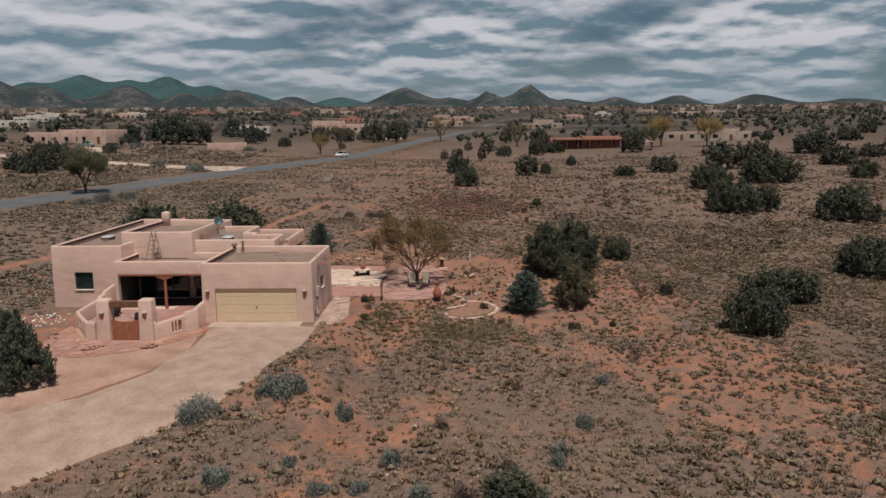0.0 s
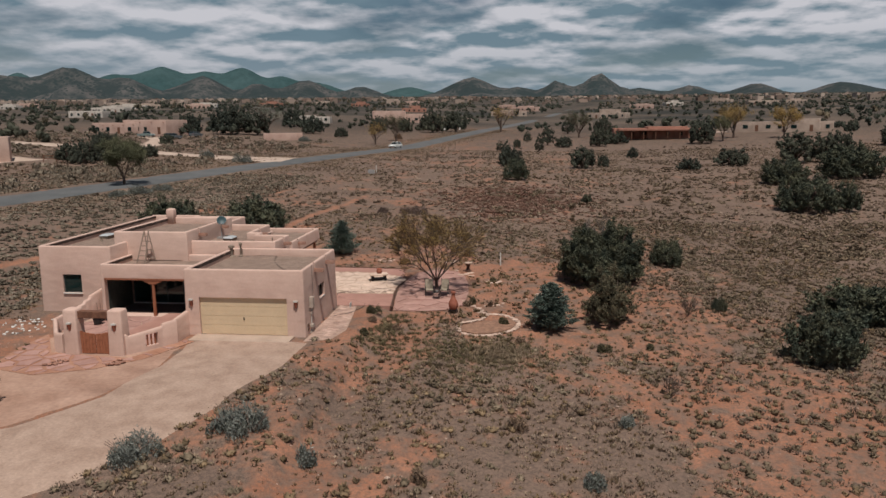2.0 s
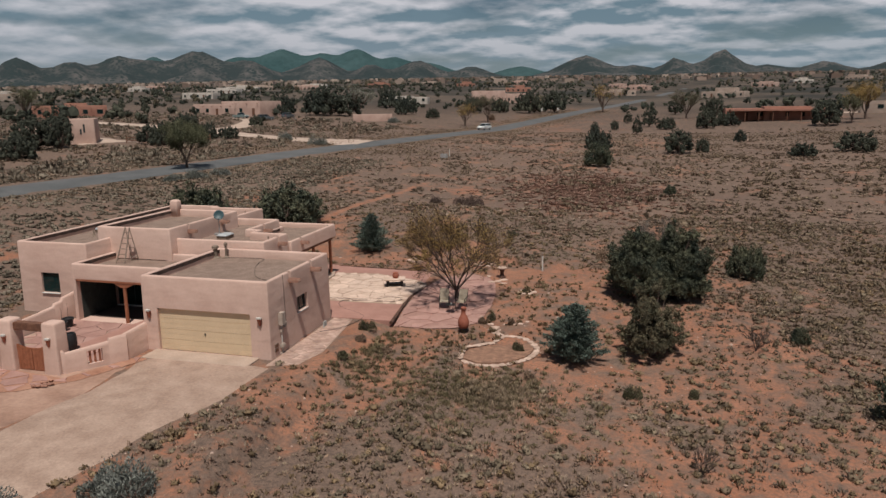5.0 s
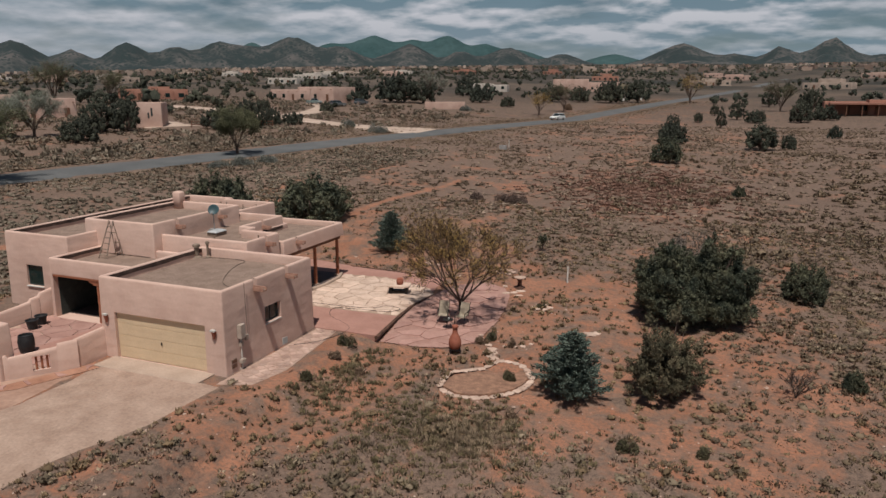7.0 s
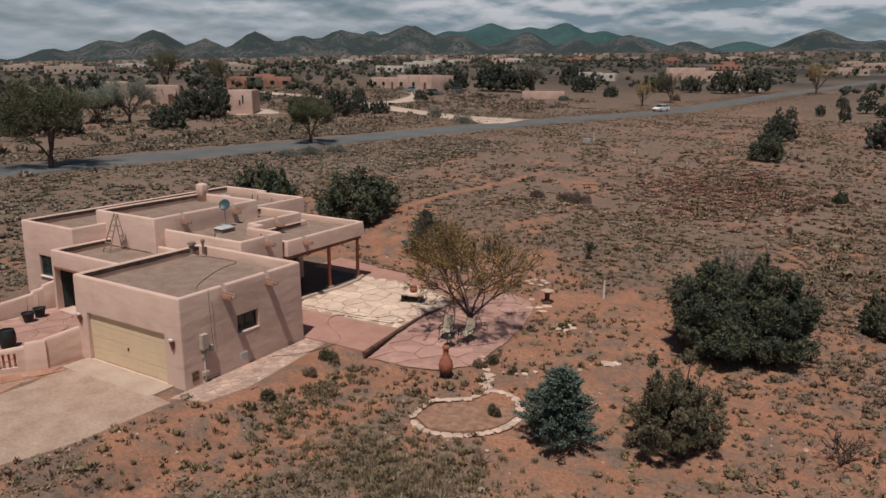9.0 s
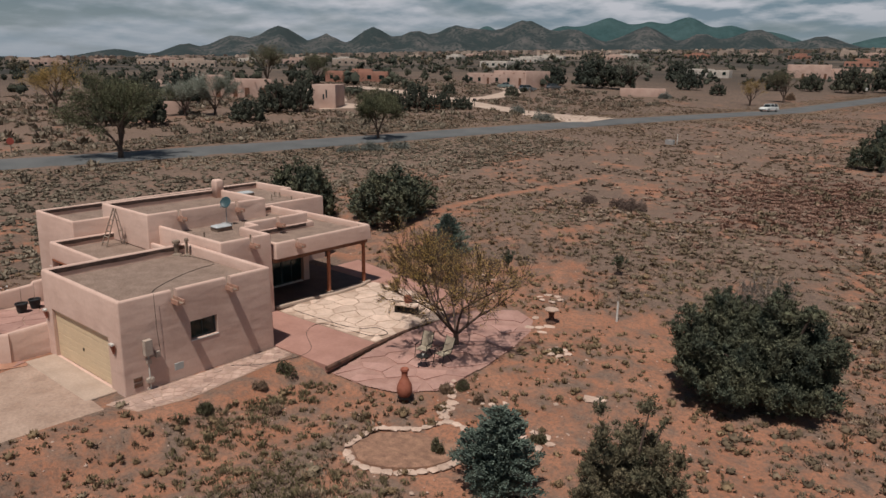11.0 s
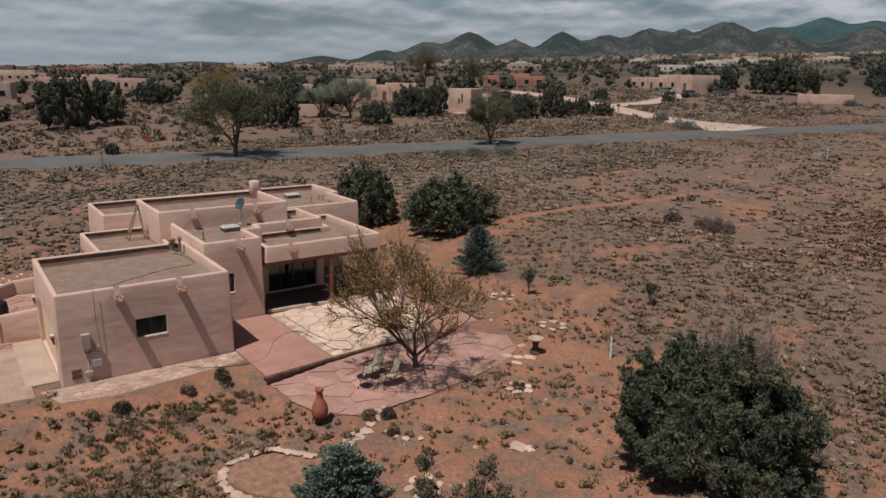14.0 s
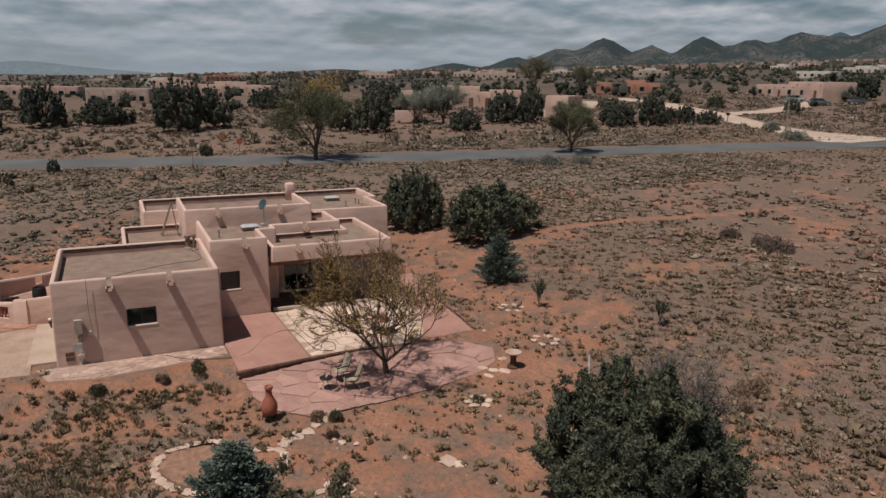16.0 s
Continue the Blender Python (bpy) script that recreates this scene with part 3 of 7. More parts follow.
def build_ground():
    cx, cy = 2.0, 46.0
    radii, r = [], 0.5
    while r < 4880:
        radii.append(r)
        r += max(0.5, r * 0.0125)
    na = 500
    verts, bare, far, rise = [(cx, cy, ground(cx, cy))], [0.5], [0.0], [0.0]
    for r in radii:
        for i in range(na):
            a = 2 * math.pi * i / na
            x, y = cx + r * math.cos(a), cy + r * math.sin(a)
            h = hills(x, y, HILLS) if r > 1200 else 0.0
            z = ground(x, y)
            if h:
                z = max(z, h)
            rough = 0.0
            if r < 260:
                rough = 0.10 * noise.fractal(Vector((x / 5, y / 5, 0)), 0.9, 2.1, 4)
                d = math.hypot(max(-30 - x, 0, x + 5), max(33 - y, 0, y - 58))
                rough *= smooth(0, 4, d)
                if y < 40 and x < -8:
                    # graded flat under the driveway
                    mid = float(np.interp(y, (-4, 6, 16, 21, 25, 31, 37), (-72, -46, -29, -21, -16, -14, -12.5)))
                    rough *= smooth(5, 8, abs(x - mid))
            if r > 300:
                rough = 0.0025 * min(r, 1500) * noise.fractal(Vector((x / 300, y / 300, 5)), 0.9, 2.1, 3)
            rise.append(min(1.0, max(0.0, (h - ground(x, y) + 12) / 50)) if h else 0.0)
            verts.append((x, y, z + rough))
            bare.append(soil(x, y) if r < 300 else 0.3)
            far.append(smooth(55, 420, r))
    faces = [(0, 1 + i, 1 + (i + 1) % na) for i in range(na)]
    for k in range(len(radii) - 1):
        a, b = 1 + k * na, 1 + (k + 1) * na
        for i in range(na):
            j = (i + 1) % na
            faces.append((a + i, b + i, b + j, a + j))
    ob = mesh("ground", verts, faces, ground_material(), None, True)
    for name, vals in (("bare", bare), ("far", far), ("rise", rise)):
        att = ob.data.attributes.new(name, "FLOAT", "POINT")
        att.data.foreach_set("value", vals)
    tagged(ob, "red sandy high-desert ground with dry grass, rising to hills", "ground", kind="structure")
    return ob


build_ground()


def build_range(name, peaks, az0, az1, tint_a, tint_b, label, sunk):
    """Mountains behind the hills."""
    verts, faces = [], []
    na, nr = 360, 26
    for k in range(nr):
        r = 4150 + 790 * k / (nr - 1)
        for i in range(na):
            az = radians(az0 + (az1 - az0) * i / (na - 1))
            x, y = r * math.sin(az), r * math.cos(az)
            verts.append((x, y, hills(x, y, peaks, False) - sunk))
    for k in range(nr - 1):
        for i in range(na - 1):
            a = k * na + i
            faces.append((a, a + 1, a + 1 + na, a + na))
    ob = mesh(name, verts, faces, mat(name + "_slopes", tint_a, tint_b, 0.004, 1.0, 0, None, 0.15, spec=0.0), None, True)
    tagged(ob, label, "mountains", kind="structure")


# blue of the distant haze is mixed into the forest colour
build_range("backdrop_mountains", RANGES, -60, 36, (0.034, 0.066, 0.068), (0.05, 0.086, 0.088), "forested mountain range on the horizon, blue-green with haze", 5)
# slope colour paled and blued to carry the haze over the mesa
build_range("backdrop_mesa", MESA, -108, -80, (0.13, 0.165, 0.185), (0.15, 0.185, 0.205), "mesa far off on the horizon, pale blue with haze", 5)


# ---- road, drives and trail laid on the land ----
def spline(points, step):
    pts = [Vector(p) for p in points]
    out = []
    for i in range(len(pts) - 1):
        p0, p1, p2, p3 = pts[max(i - 1, 0)], pts[i], pts[i + 1], pts[min(i + 2, len(pts) - 1)]
        n = max(1, int((p2 - p1).length / step))
        for k in range(n):
            t = k / n
            out.append(0.5 * ((2 * p1) + (p2 - p0) * t + (2 * p0 - 5 * p1 + 4 * p2 - p3) * t * t + (3 * p1 - p0 - 3 * p2 + p3) * t ** 3))
    out.append(pts[-1])
    return out


def ribbon(name, points, width, material, lift, step, label, category, wobble=0.0, cols=6, thick=0.0):
    line = spline(points, step)
    verts, faces = [], []
    for i, p in enumerate(line):
        d = (line[min(i + 1, len(line) - 1)] - line[max(i - 1, 0)]).normalized()
        nrm = Vector((-d.y, d.x))
        w = width(i / (len(line) - 1)) if callable(width) else width
        wl = w / 2 * (1 + wobble * noise.noise(Vector((i * step / 2.2, 1.7, width if not callable(width) else 0))))
        wr = w / 2 * (1 + wobble * noise.noise(Vector((i * step / 2.2, 9.2, 4))))
        for c in range(cols + 1):
            f = c / cols
            q = p + nrm * (wl - (wl + wr) * f)
            rim = 0.0 if 0 < c < cols else -0.07
            verts.append((q.x, q.y, ground(q.x, q.y) + lift + rim))
    for i in range(len(line) - 1):
        for c in range(cols):
            a = i * (cols + 1) + c
            faces.append((a, a + cols + 1, a + cols + 2, a + 1))
    ob = mesh(name, verts, faces, material, None, True)
    return tagged(ob, label, category, kind="structure")


ROAD_LINE = [(-98, -110), (-86, -50), (-77, -5), (-70.3, 30), (-60.4, 59.5), (-51.6, 90), (-45.6, 115), (-40.6, 136), (-33.5, 170), (-22.5, 230), (-12, 290), (0, 345), (12, 410), (35, 560), (66, 760), (110, 1000)]
ribbon("road", ROAD_LINE, 6.2, ASPHALT, 0.10, 3.0, "grey asphalt two-lane country road across the plain", "road")
LANES = (
    ("dirt_drive", [(-42.5, 138), (-47, 138), (-55, 138.5), (-66, 142), (-78, 148), (-92, 155), (-110, 162), (-132, 165)], 6.2, "pale dirt lane joining the asphalt road"),
    ("parking_dirt", [(-84, 152), (-90, 176), (-97, 192), (-104, 197)], 5.0, "pale dirt drive of a neighbouring house"),
    ("yard_dirt", [(-82, 117), (-92, 121), (-102, 128), (-114, 138), (-128, 150)], 10.0, "pale dirt yard beside a stucco house"),
    ("far_dirt_road", [(30, 262), (48, 262), (70, 255), (95, 250)], 5.0, "pale dirt drive of a distant house"),
)
for k, (nm, pts, wide, lab) in enumerate(LANES):
    ribbon(nm, pts, (lambda f: 14 - 7.8 * smooth(0, 0.22, f)) if k == 0 else wide, DIRT_ROAD, 0.10 - 0.01 * k, 1.5, lab, "road", 0.15)


def strip_sheet(name, pairs, material, lift, cols, label, category):
    verts, faces = [], []
    left, right = spline([p for p, q in pairs], 0.6), spline([q for p, q in pairs], 0.6)
    n = 60
    for i in range(n + 1):
        f = i / n
        a, b = left[round(f * (len(left) - 1))], right[round(f * (len(right) - 1))]
        for c in range(cols + 1):
            g = c / cols
            q = a.lerp(b, g)
            if c in (0, cols):
                q = q + (b - a).normalized() * 0.7 * noise.fractal(Vector((i / 3.1, c, 0.4)), 0.8, 2.1, 3)
            rim = -0.06 if c in (0, cols) else 0.0
            verts.append((q.x, q.y, ground(q.x, q.y) + lift + rim))
    for i in range(n):
        for c in range(cols):
            a = i * (cols + 1) + c
            faces.append((a, a + cols + 1, a + cols + 2, a + 1))
    return tagged(mesh(name, verts, faces, material, None, True), label, category, kind="structure")


strip_sheet("driveway", [((-15.3, 37.6), (-8.9, 37.7)), ((-14.9, 36.0), (-8.9, 35.6)), ((-14.7, 33.5), (-9.4, 33.4)), ((-15.5, 30.6), (-10.4, 30.2)), ((-17.4, 27.6), (-11.2, 27.4)), ((-21.0, 24.5), (-13.6, 23.4)), ((-26, 21.5), (-17.2, 19.6)), ((-33, 18), (-26, 14)), ((-48, 10), (-44, 4)), ((-70, 2), (-69, -5)), ((-77, -1), (-77, -9))],
            GRAVEL_DRIVE, 0.06, 8, "tan packed gravel driveway in front of the garage", "driveway")


strip_sheet("forecourt", [((-23.6, 38.0), (-15.0, 37.0)), ((-23.9, 35.0), (-14.4, 34.5)), ((-24.0, 31.5), (-14.6, 31.5)), ((-24.6, 28.0), (-16.6, 28.0)), ((-27.0, 24.6), (-20.2, 24.6)), ((-32.0, 21.0), (-25.5, 21.4)), ((-42.0, 16.0), (-34.0, 16.6))],
            FORECOURT, 0.02, 10, "pinkish packed dirt between driveway and gate", "forecourt")


# ---- the adobe house ----
HOUSE = thing("adobe_house", "flat-roofed tan stucco adobe house with stepped parapets", "house", (-18, 47, 0))


def house_part(name, bm, material, label="", parent=None):
    ob = part(name, bm, material, None, label)
    par = parent or HOUSE
    ob.parent = par
    ob.matrix_parent_inverse = par.matrix_world.inverted() if par is HOUSE else Matrix()
    return ob


def wall_block(poly, base, top, deck, cuts, label=""):
    ob = house_part("wall", adobe_block(poly, base, top, deck), STUCCO, label)
    if cuts:
        ob.parent = None
        ob.matrix_parent_inverse = Matrix()
        carve(ob, cuts)
        ob.parent = HOUSE
        ob.matrix_parent_inverse = HOUSE.matrix_world.inverted()
    shade_by_angle(ob, 35)
    bm = bmesh.new()
    pts = offset_loop(poly, 0.25)
    bm.faces.new([bm.verts.new((p.x, p.y, deck + 0.02)) for p in pts])
    house_part("roof_deck", bm, ROOF_DECK, "tan gravel roof surface")
    # dark strip, uneven along its foot, under the coping of the west parapets
    for k in range(len(poly)):
        (px, py), (qx, qy) = poly[k], poly[(k + 1) % len(poly)]
        if qy < py - 1.5 and abs(qx - px) < 0.6:
            n = int((py - qy) / 0.22)
            bm, rows = bmesh.new(), []
            for i in range(n + 1):
                f = (0.30 + (py - qy - 0.60) * i / n) / (py - qy)
                x, y = px + (qx - px) * f + 0.264, py + (qy - py) * f
                foot = top - 0.235 + 0.05 * noise.noise(Vector((x, y * 1.7, 4.2)))
                rows.append([bm.verts.new(c) for c in ((x, y, top - 0.055), (x + 0.012, y, top - 0.06), (x + 0.014, y, foot), (x, y, foot))])
            for a, b in zip(rows, rows[1:]):
                for i in range(3):
                    bm.faces.new((a[i], a[i + 1], b[i + 1], b[i]))
            house_part("flashing", bm, ROOF_STRIP, "dark strip inside the parapet")
    return ob


def rect(x0, x1, y0, y1):
    return [(x0, y0), (x1, y0), (x1, y1), (x0, y1)]


GX0, GX1, GY0, GY1 = -16.03, -9.33, 38.65, 45.42
# west wing and north wing
wall_block([(-27.3, 42.82), (-22.58, 42.82), (-22.58, 51.5), (-19.7, 51.5), (-19.7, 57.35), (-23.7, 57.35), (-23.7, 58.0), (-27.75, 58.0)], -0.3, 4.07, 3.62,
           [(-26.9, -23.0, 43.2, 50, 0.1, 3.2), (-25.8, -24.6, 42.4, 43.4, 1.18, 2.32)])
# the tall living room
wall_block(rect(-23.53, -18.62, 44.8, 52.1), -0.3, 4.70, 4.22, [(-18.9, -18.3, 46.55, 46.77, 4.24, 5), (-18.9, -18.3, 50.04, 50.26, 4.24, 5), (-22.3, -19.0, 44.5, 49.0, 0.14, 2.9)])
# middle, behind the garage
wall_block([(-21, 45.4), (-13.15, 45.4), (-13.15, 48.35), (-15.3, 48.35), (-15.3, 49.25), (-16.15, 49.25), (-16.15, 53.1), (-19.5, 53.1), (-19.5, 51.5), (-21, 51.5)], -0.3, 4.05, 3.60,
           [(-13.6, -12.9, 47.06, 47.28, 3.62, 5), (-16.6, -15.9, 50.9, 51.12, 3.62, 5), (-18, -13.5, 45.8, 48.0, 0.1, 3.2), (-13.6, -12.8, 45.9, 46.86, 1.47, 2.42),
            (-17.9, -16.5, 49.6, 52.7, 0.1, 3.0), (-16.7, -15.9, 49.75, 52.65, 0.12, 2.3)])
# garage
wall_block(rect(GX0, GX1, GY0, GY1), -0.3, 3.65, 3.18,
           [(-9.8, -9.1, 40.8, 41.02, 3.2, 5), (-9.8, -9.1, 43.18, 43.4, 3.2, 5), (-15.6, -9.75, 39.1, 45.0, 0.02, 2.8), (-15.2, -10.32, 38.3, 39.3, 0.02, 2.1), (-9.9, -9.1, 41.48, 42.67, 1.44, 2.21)])
# entrance porch
wall_block(rect(-22.62, -15.8, 41.57, 45.2), -0.3, 3.25, 2.83, [(-22.36, -16.03, 41.0, 45.6, 0.14, 2.42)])
# covered patio: the roof slab
wall_block([(-16.4, 48.45), (-13.05, 48.45), (-13.05, 55.05), (-19.5, 55.05), (-19.5, 53.2), (-16.4, 53.2)], 2.72, 3.52, 3.18, [(-13.5, -12.8, 49.72, 49.94, 3.2, 5)])
# chimney
house_part("chimney", loft([(round_loop(offset_loop(rect(-23.42, -22.82, 51.5, 52.1), d), 0.12), z) for d, z in ((0, 4.0), (0.02, 5.2), (0.05, 5.3), (0.14, 5.34), (0.2, 5.2))]), STUCCO, "plastered square chimney")
bpy.data.objects["chimney"].data.polygons.foreach_set("use_smooth", [True] * len(bpy.data.objects["chimney"].data.polygons))


def canale(x, y, z):
    """A wooden roof spout with a metal lining, pointing east."""
    bm = box(x - 0.35, x + 0.46, y - 0.15, y + 0.15, z - 0.10, z - 0.04, 0.01)
    box(x - 0.35, x + 0.46, y - 0.15, y - 0.10, z - 0.04, z + 0.08, 0.008, bm)
    box(x - 0.35, x + 0.46, y + 0.10, y + 0.15, z - 0.04, z + 0.08, 0.008, bm)
    ob = house_part("canale", bm, WOOD_PALE, "weathered wooden roof spout")
    lin = house_part("lining", box(x - 0.45, x + 0.44, y - 0.095, y + 0.095, z - 0.036, z - 0.026), VENT_BROWN, "weathered metal lining", ob)


for x, y, z in ((GX1, 40.91, 3.24), (GX1, 43.29, 3.24), (-13.17, 47.17, 3.66), (-16.17, 51.01, 3.66), (-18.64, 46.66, 4.28), (-18.64, 50.15, 4.28), (-13.07, 49.83, 3.24)):
    canale(x, y, z)


def window_unit(x, y, z0, z1, w, facing, leaves=2):
    """Frame, panes and sill; facing 'x' for an east wall, 'y' for a south wall."""
    e = thing("window", "", "", (0, 0, 0))
    e.parent = HOUSE
    e.matrix_parent_inverse = HOUSE.matrix_world.inverted()
    e.matrix_basis = pose(x, y, 0, 0, 0, 90 if facing == "x" else 0)
    f = 0.05
    bm = box(-w / 2, w / 2, -0.03, 0.03, z0, z0 + f, 0.004)
    box(-w / 2, w / 2, -0.03, 0.03, z1 - f, z1, 0.004, bm)
    box(-w / 2, -w / 2 + f, -0.03, 0.03, z0 + f, z1 - f, 0.004, bm)
    box(w / 2 - f, w / 2, -0.03, 0.03, z0 + f, z1 - f, 0.004, bm)
    for k in range(1, leaves):
        cx = -w / 2 + w * k / leaves
        box(cx - 0.02, cx + 0.02, -0.03, 0.03, z0 + f, z1 - f, 0.004, bm)
    part("frame", bm, FRAME_DARK, e, "dark metal window frame")
    for k in range(leaves):
        a = -w / 2 + f + (w - 2 * f) * k / leaves
        pane = part("pane", box(a, a + (w - 2 * f) / leaves, -0.006, 0.006, z0 + f, z1 - f), GLASS, e)
        pane.visible_shadow = False
    part("sill", box(-w / 2 - 0.02, w / 2 + 0.02, -0.22, 0.0, z0 - 0.05, z0 - 0.004, 0.01), FRAME_WHITE, e, "pale window sill")
    return e


window_unit(-25.2, 42.97, 1.18, 2.32, 1.2, "y", 1)
window_unit(-9.55, 42.075, 1.44, 2.21, 1.19, "x", 2)
window_unit(-13.38, 46.38, 1.47, 2.42, 0.96, "x", 1)
window_unit(-16.38, 50.5, 0.16, 2.28, 1.45, "x", 2)
window_unit(-16.38, 51.92, 0.16, 2.28, 1.38, "x", 2)
window_unit(-20.65, 44.70, 0.2, 2.38, 3.3, "y", 3)
window_unit(-17.5, 44.95, 0.2, 2.38, 2.7, "y", 2)

# sectional garage door
gd = thing("garage_door", "cream-yellow sectional double garage door, closed", "door")
gd.parent = HOUSE
gd.matrix_parent_inverse = HOUSE.matrix_world.inverted()
del gd["category"]
for k in range(4):
    z0 = 0.04 + k * 0.515
    bm = box(-15.19, -10.33, 38.80, 38.86, z0, z0 + 0.512, 0.004)
    for j in range(2):
        box(-15.10, -10.42, 38.796, 38.803, z0 + 0.03 + 0.25 * j, z0 + 0.235 + 0.25 * j, 0.006, bm)
    part("door_panel", bm, GARAGE_DOOR, gd)
part("handle", box(-12.80, -12.74, 38.75, 38.79, 0.86, 1.0, 0.01), BLACK_IRON, gd, "small black handle")


def sconce(x, y, z, rz=0.0, parent=None):
    """A half-round clay wall light."""
    bm = bmesh.new()
    rows = [(0.045, -0.24), (0.075, -0.12), (0.10, 0.0), (0.115, 0.05), (0.115, 0.09)]
    rings = [[bm.verts.new((r * math.cos(math.pi + math.pi * i / 8), r * 1.1 * math.sin(math.pi + math.pi * i / 8), h)) for i in range(9)] for r, h in rows]
    for a, b in zip(rings, rings[1:]):
        for i in range(8):
            bm.faces.new((a[i], a[i + 1], b[i + 1], b[i]))
    bm.faces.new(rings[-1])
    bm.faces.new(list(reversed(rings[0])))
    ob = part("wall_lamp", bm, CLAY, None, "half-round clay wall lamp")
    ob.matrix_world = pose(x, y, z, 0, 0, rz)
    ob.parent = parent or HOUSE
    ob.matrix_parent_inverse = (parent or HOUSE).matrix_world.inverted()
    cap = part("lamp_cap", box(-0.12, 0.12, -0.13, -0.005, 0.09, 0.17, 0.01), METAL_WHITE, ob, "pale lamp cap")
    return ob


sconce(-15.62, 38.62, 1.86)
sconce(-9.80, 38.62, 1.86)

# porch post with its carved bracket, and the beam
bm = tube([(-19.4, 41.72, 0.14), (-19.4, 41.72, 2.1)], [0.10, 0.09], 10)
post = house_part("porch_post", bm, WOOD_RED, "round red-brown wooden post")
bm = bmesh.new()
prof = [(-0.55, 2.3), (-0.5, 2.2), (-0.32, 2.17), (-0.22, 2.08), (0.22, 2.08), (0.32, 2.17), (0.5, 2.2), (0.55, 2.3)]
a = [bm.verts.new((-19.4 + u, 41.63, v)) for u, v in prof]
b = [bm.verts.new((-19.4 + u, 41.81, v)) for u, v in prof]
bm.faces.new(a)
bm.faces.new(list(reversed(b)))
for i in range(len(prof)):
    j = (i + 1) % len(prof)
    bm.faces.new((a[j], a[i], b[i], b[j]))
house_part("bracket", bm, WOOD_RED, "carved wooden post bracket")
house_part("porch_beam", box(-22.35, -16.04, 41.60, 41.84, 2.30, 2.415, 0.015), WOOD_RED, "red-brown wooden lintel beam")
# dark panels, floor and ceiling added to hold the shade inside the porch
house_part("porch_lining", box(-22.355, -22.33, 41.9, 44.5, 0.17, 2.35), PORCH_SHADE, "dark panel added for the shade inside the porch")
house_part("porch_lining", box(-22.32, -16.06, 44.50, 44.535, 2.39, 2.41), PORCH_SHADE)
house_part("porch_floor", box(-22.34, -16.05, 42.35, 44.54, 0.05, 0.165), SHADED_FLOOR, "porch floor coloured dark for the shade")

house_part("porch_ceiling", box(-22.34, -16.05, 41.86, 44.54, 2.36, 2.412), WOOD_DARK, "board porch ceiling coloured dark for the shade")
# covered patio posts and beam
for y in (52.15, 54.75):
    house_part("patio_post", tube([(-13.42, y, 0.10), (-13.42, y, 2.42)], [0.11, 0.10], 10), WOOD_RED, "round red-brown wooden post")
    house_part("post_foot", box(-13.6, -13.24, y - 0.18, y + 0.18, 0.07, 0.20, 0.02), CONCRETE, "pale concrete post footing")
house_part("patio_beam", box(-13.55, -13.28, 48.4, 54.95, 2.46, 2.715, 0.015), WOOD_DARK, "dark wooden beam")
house_part("patio_beam", box(-19.4, -13.56, 54.62, 54.86, 2.46, 2.715, 0.015), WOOD_DARK, "dark wooden beam")
for k in range(9):
    y = 48.9 + 0.7 * k
    house_part("viga", tube([(-16.1, y, 2.60), (-13.3, y, 2.60)], 0.075, 8), WOOD_DARK, "round dark ceiling log")

# electric service on the garage's east wall
meter = thing("electric_meter", "tan electric meter box with conduit on stucco wall", "electric meter", (GX1, 39.6, 0))
part("cabinet", box(0.0, 0.22, -0.14, 0.16, 1.42, 2.02, 0.012), METER_TAN, meter)
part("sloped_top", box(-0.01, 0.25, -0.16, 0.18, 2.02, 2.05, 0.006), METAL_WHITE, meter, "pale metal top")
part("meter_glass", lathe([(0.0, 0.09), (0.075, 0.08), (0.085, 0.0), (0.09, -0.04)], 14), METER_TAN, meter, "round meter cover")
meter.children[-1].matrix_basis = pose(0.22, 0.02, 1.72, 0, 90, 0)
part("lower_box", box(0.0, 0.13, -0.05, 0.12, 1.05, 1.25, 0.01), METER_TAN, meter)
part("side_box", box(0.0, 0.10, 0.32, 0.50, 1.20, 1.44, 0.01), METER_TAN, meter)
part("conduit", tube([(0.06, 0.03, -0.1), (0.06, 0.03, 1.45)], 0.03, 8), METAL_WHITE, meter)
part("conduit", tube([(0.05, 0.10, 1.3), (0.07, 0.36, 1.3)], 0.02, 6), METER_TAN, meter)
part("pipe_valve", box(0.0, 0.18, -0.12, 0.16, 0.30, 0.50, 0.03), METER_TAN, meter, "tan pipe fitting near the ground")
for z in (0.22, 0.44):
    vent = thing("wall_vent", "small brown louvred vent in stucco wall", "vent", (GX1, 39.19, z), group="wall vents")
    part("vent_frame", box(-0.02, 0.012, -0.17, 0.17, 0.0, 0.18, 0.004), WOOD_GREY, vent)
    for k in range(6):
        part("slat", box(0.010, 0.022, -0.15 + 0.052 * k, -0.12 + 0.052 * k, 0.02, 0.16), WOOD_DARK, vent)


def cable(name, pts, r, label):
    return tagged(part(name, tube(spline3(pts), r, 5), CABLE), label, "cable")


def spline3(points, n=8):
    pts = [Vector(p) for p in points]
    out = []
    for i in range(len(pts) - 1):
        p0, p1, p2, p3 = pts[max(i - 1, 0)], pts[i], pts[i + 1], pts[min(i + 2, len(pts) - 1)]
        for k in range(n):
            t = k / n
            out.append(0.5 * ((2 * p1) + (p2 - p0) * t + (2 * p0 - 5 * p1 + 4 * p2 - p3) * t * t + (3 * p1 - p0 - 3 * p2 + p3) * t ** 3))
    out.append(pts[-1])
    return out


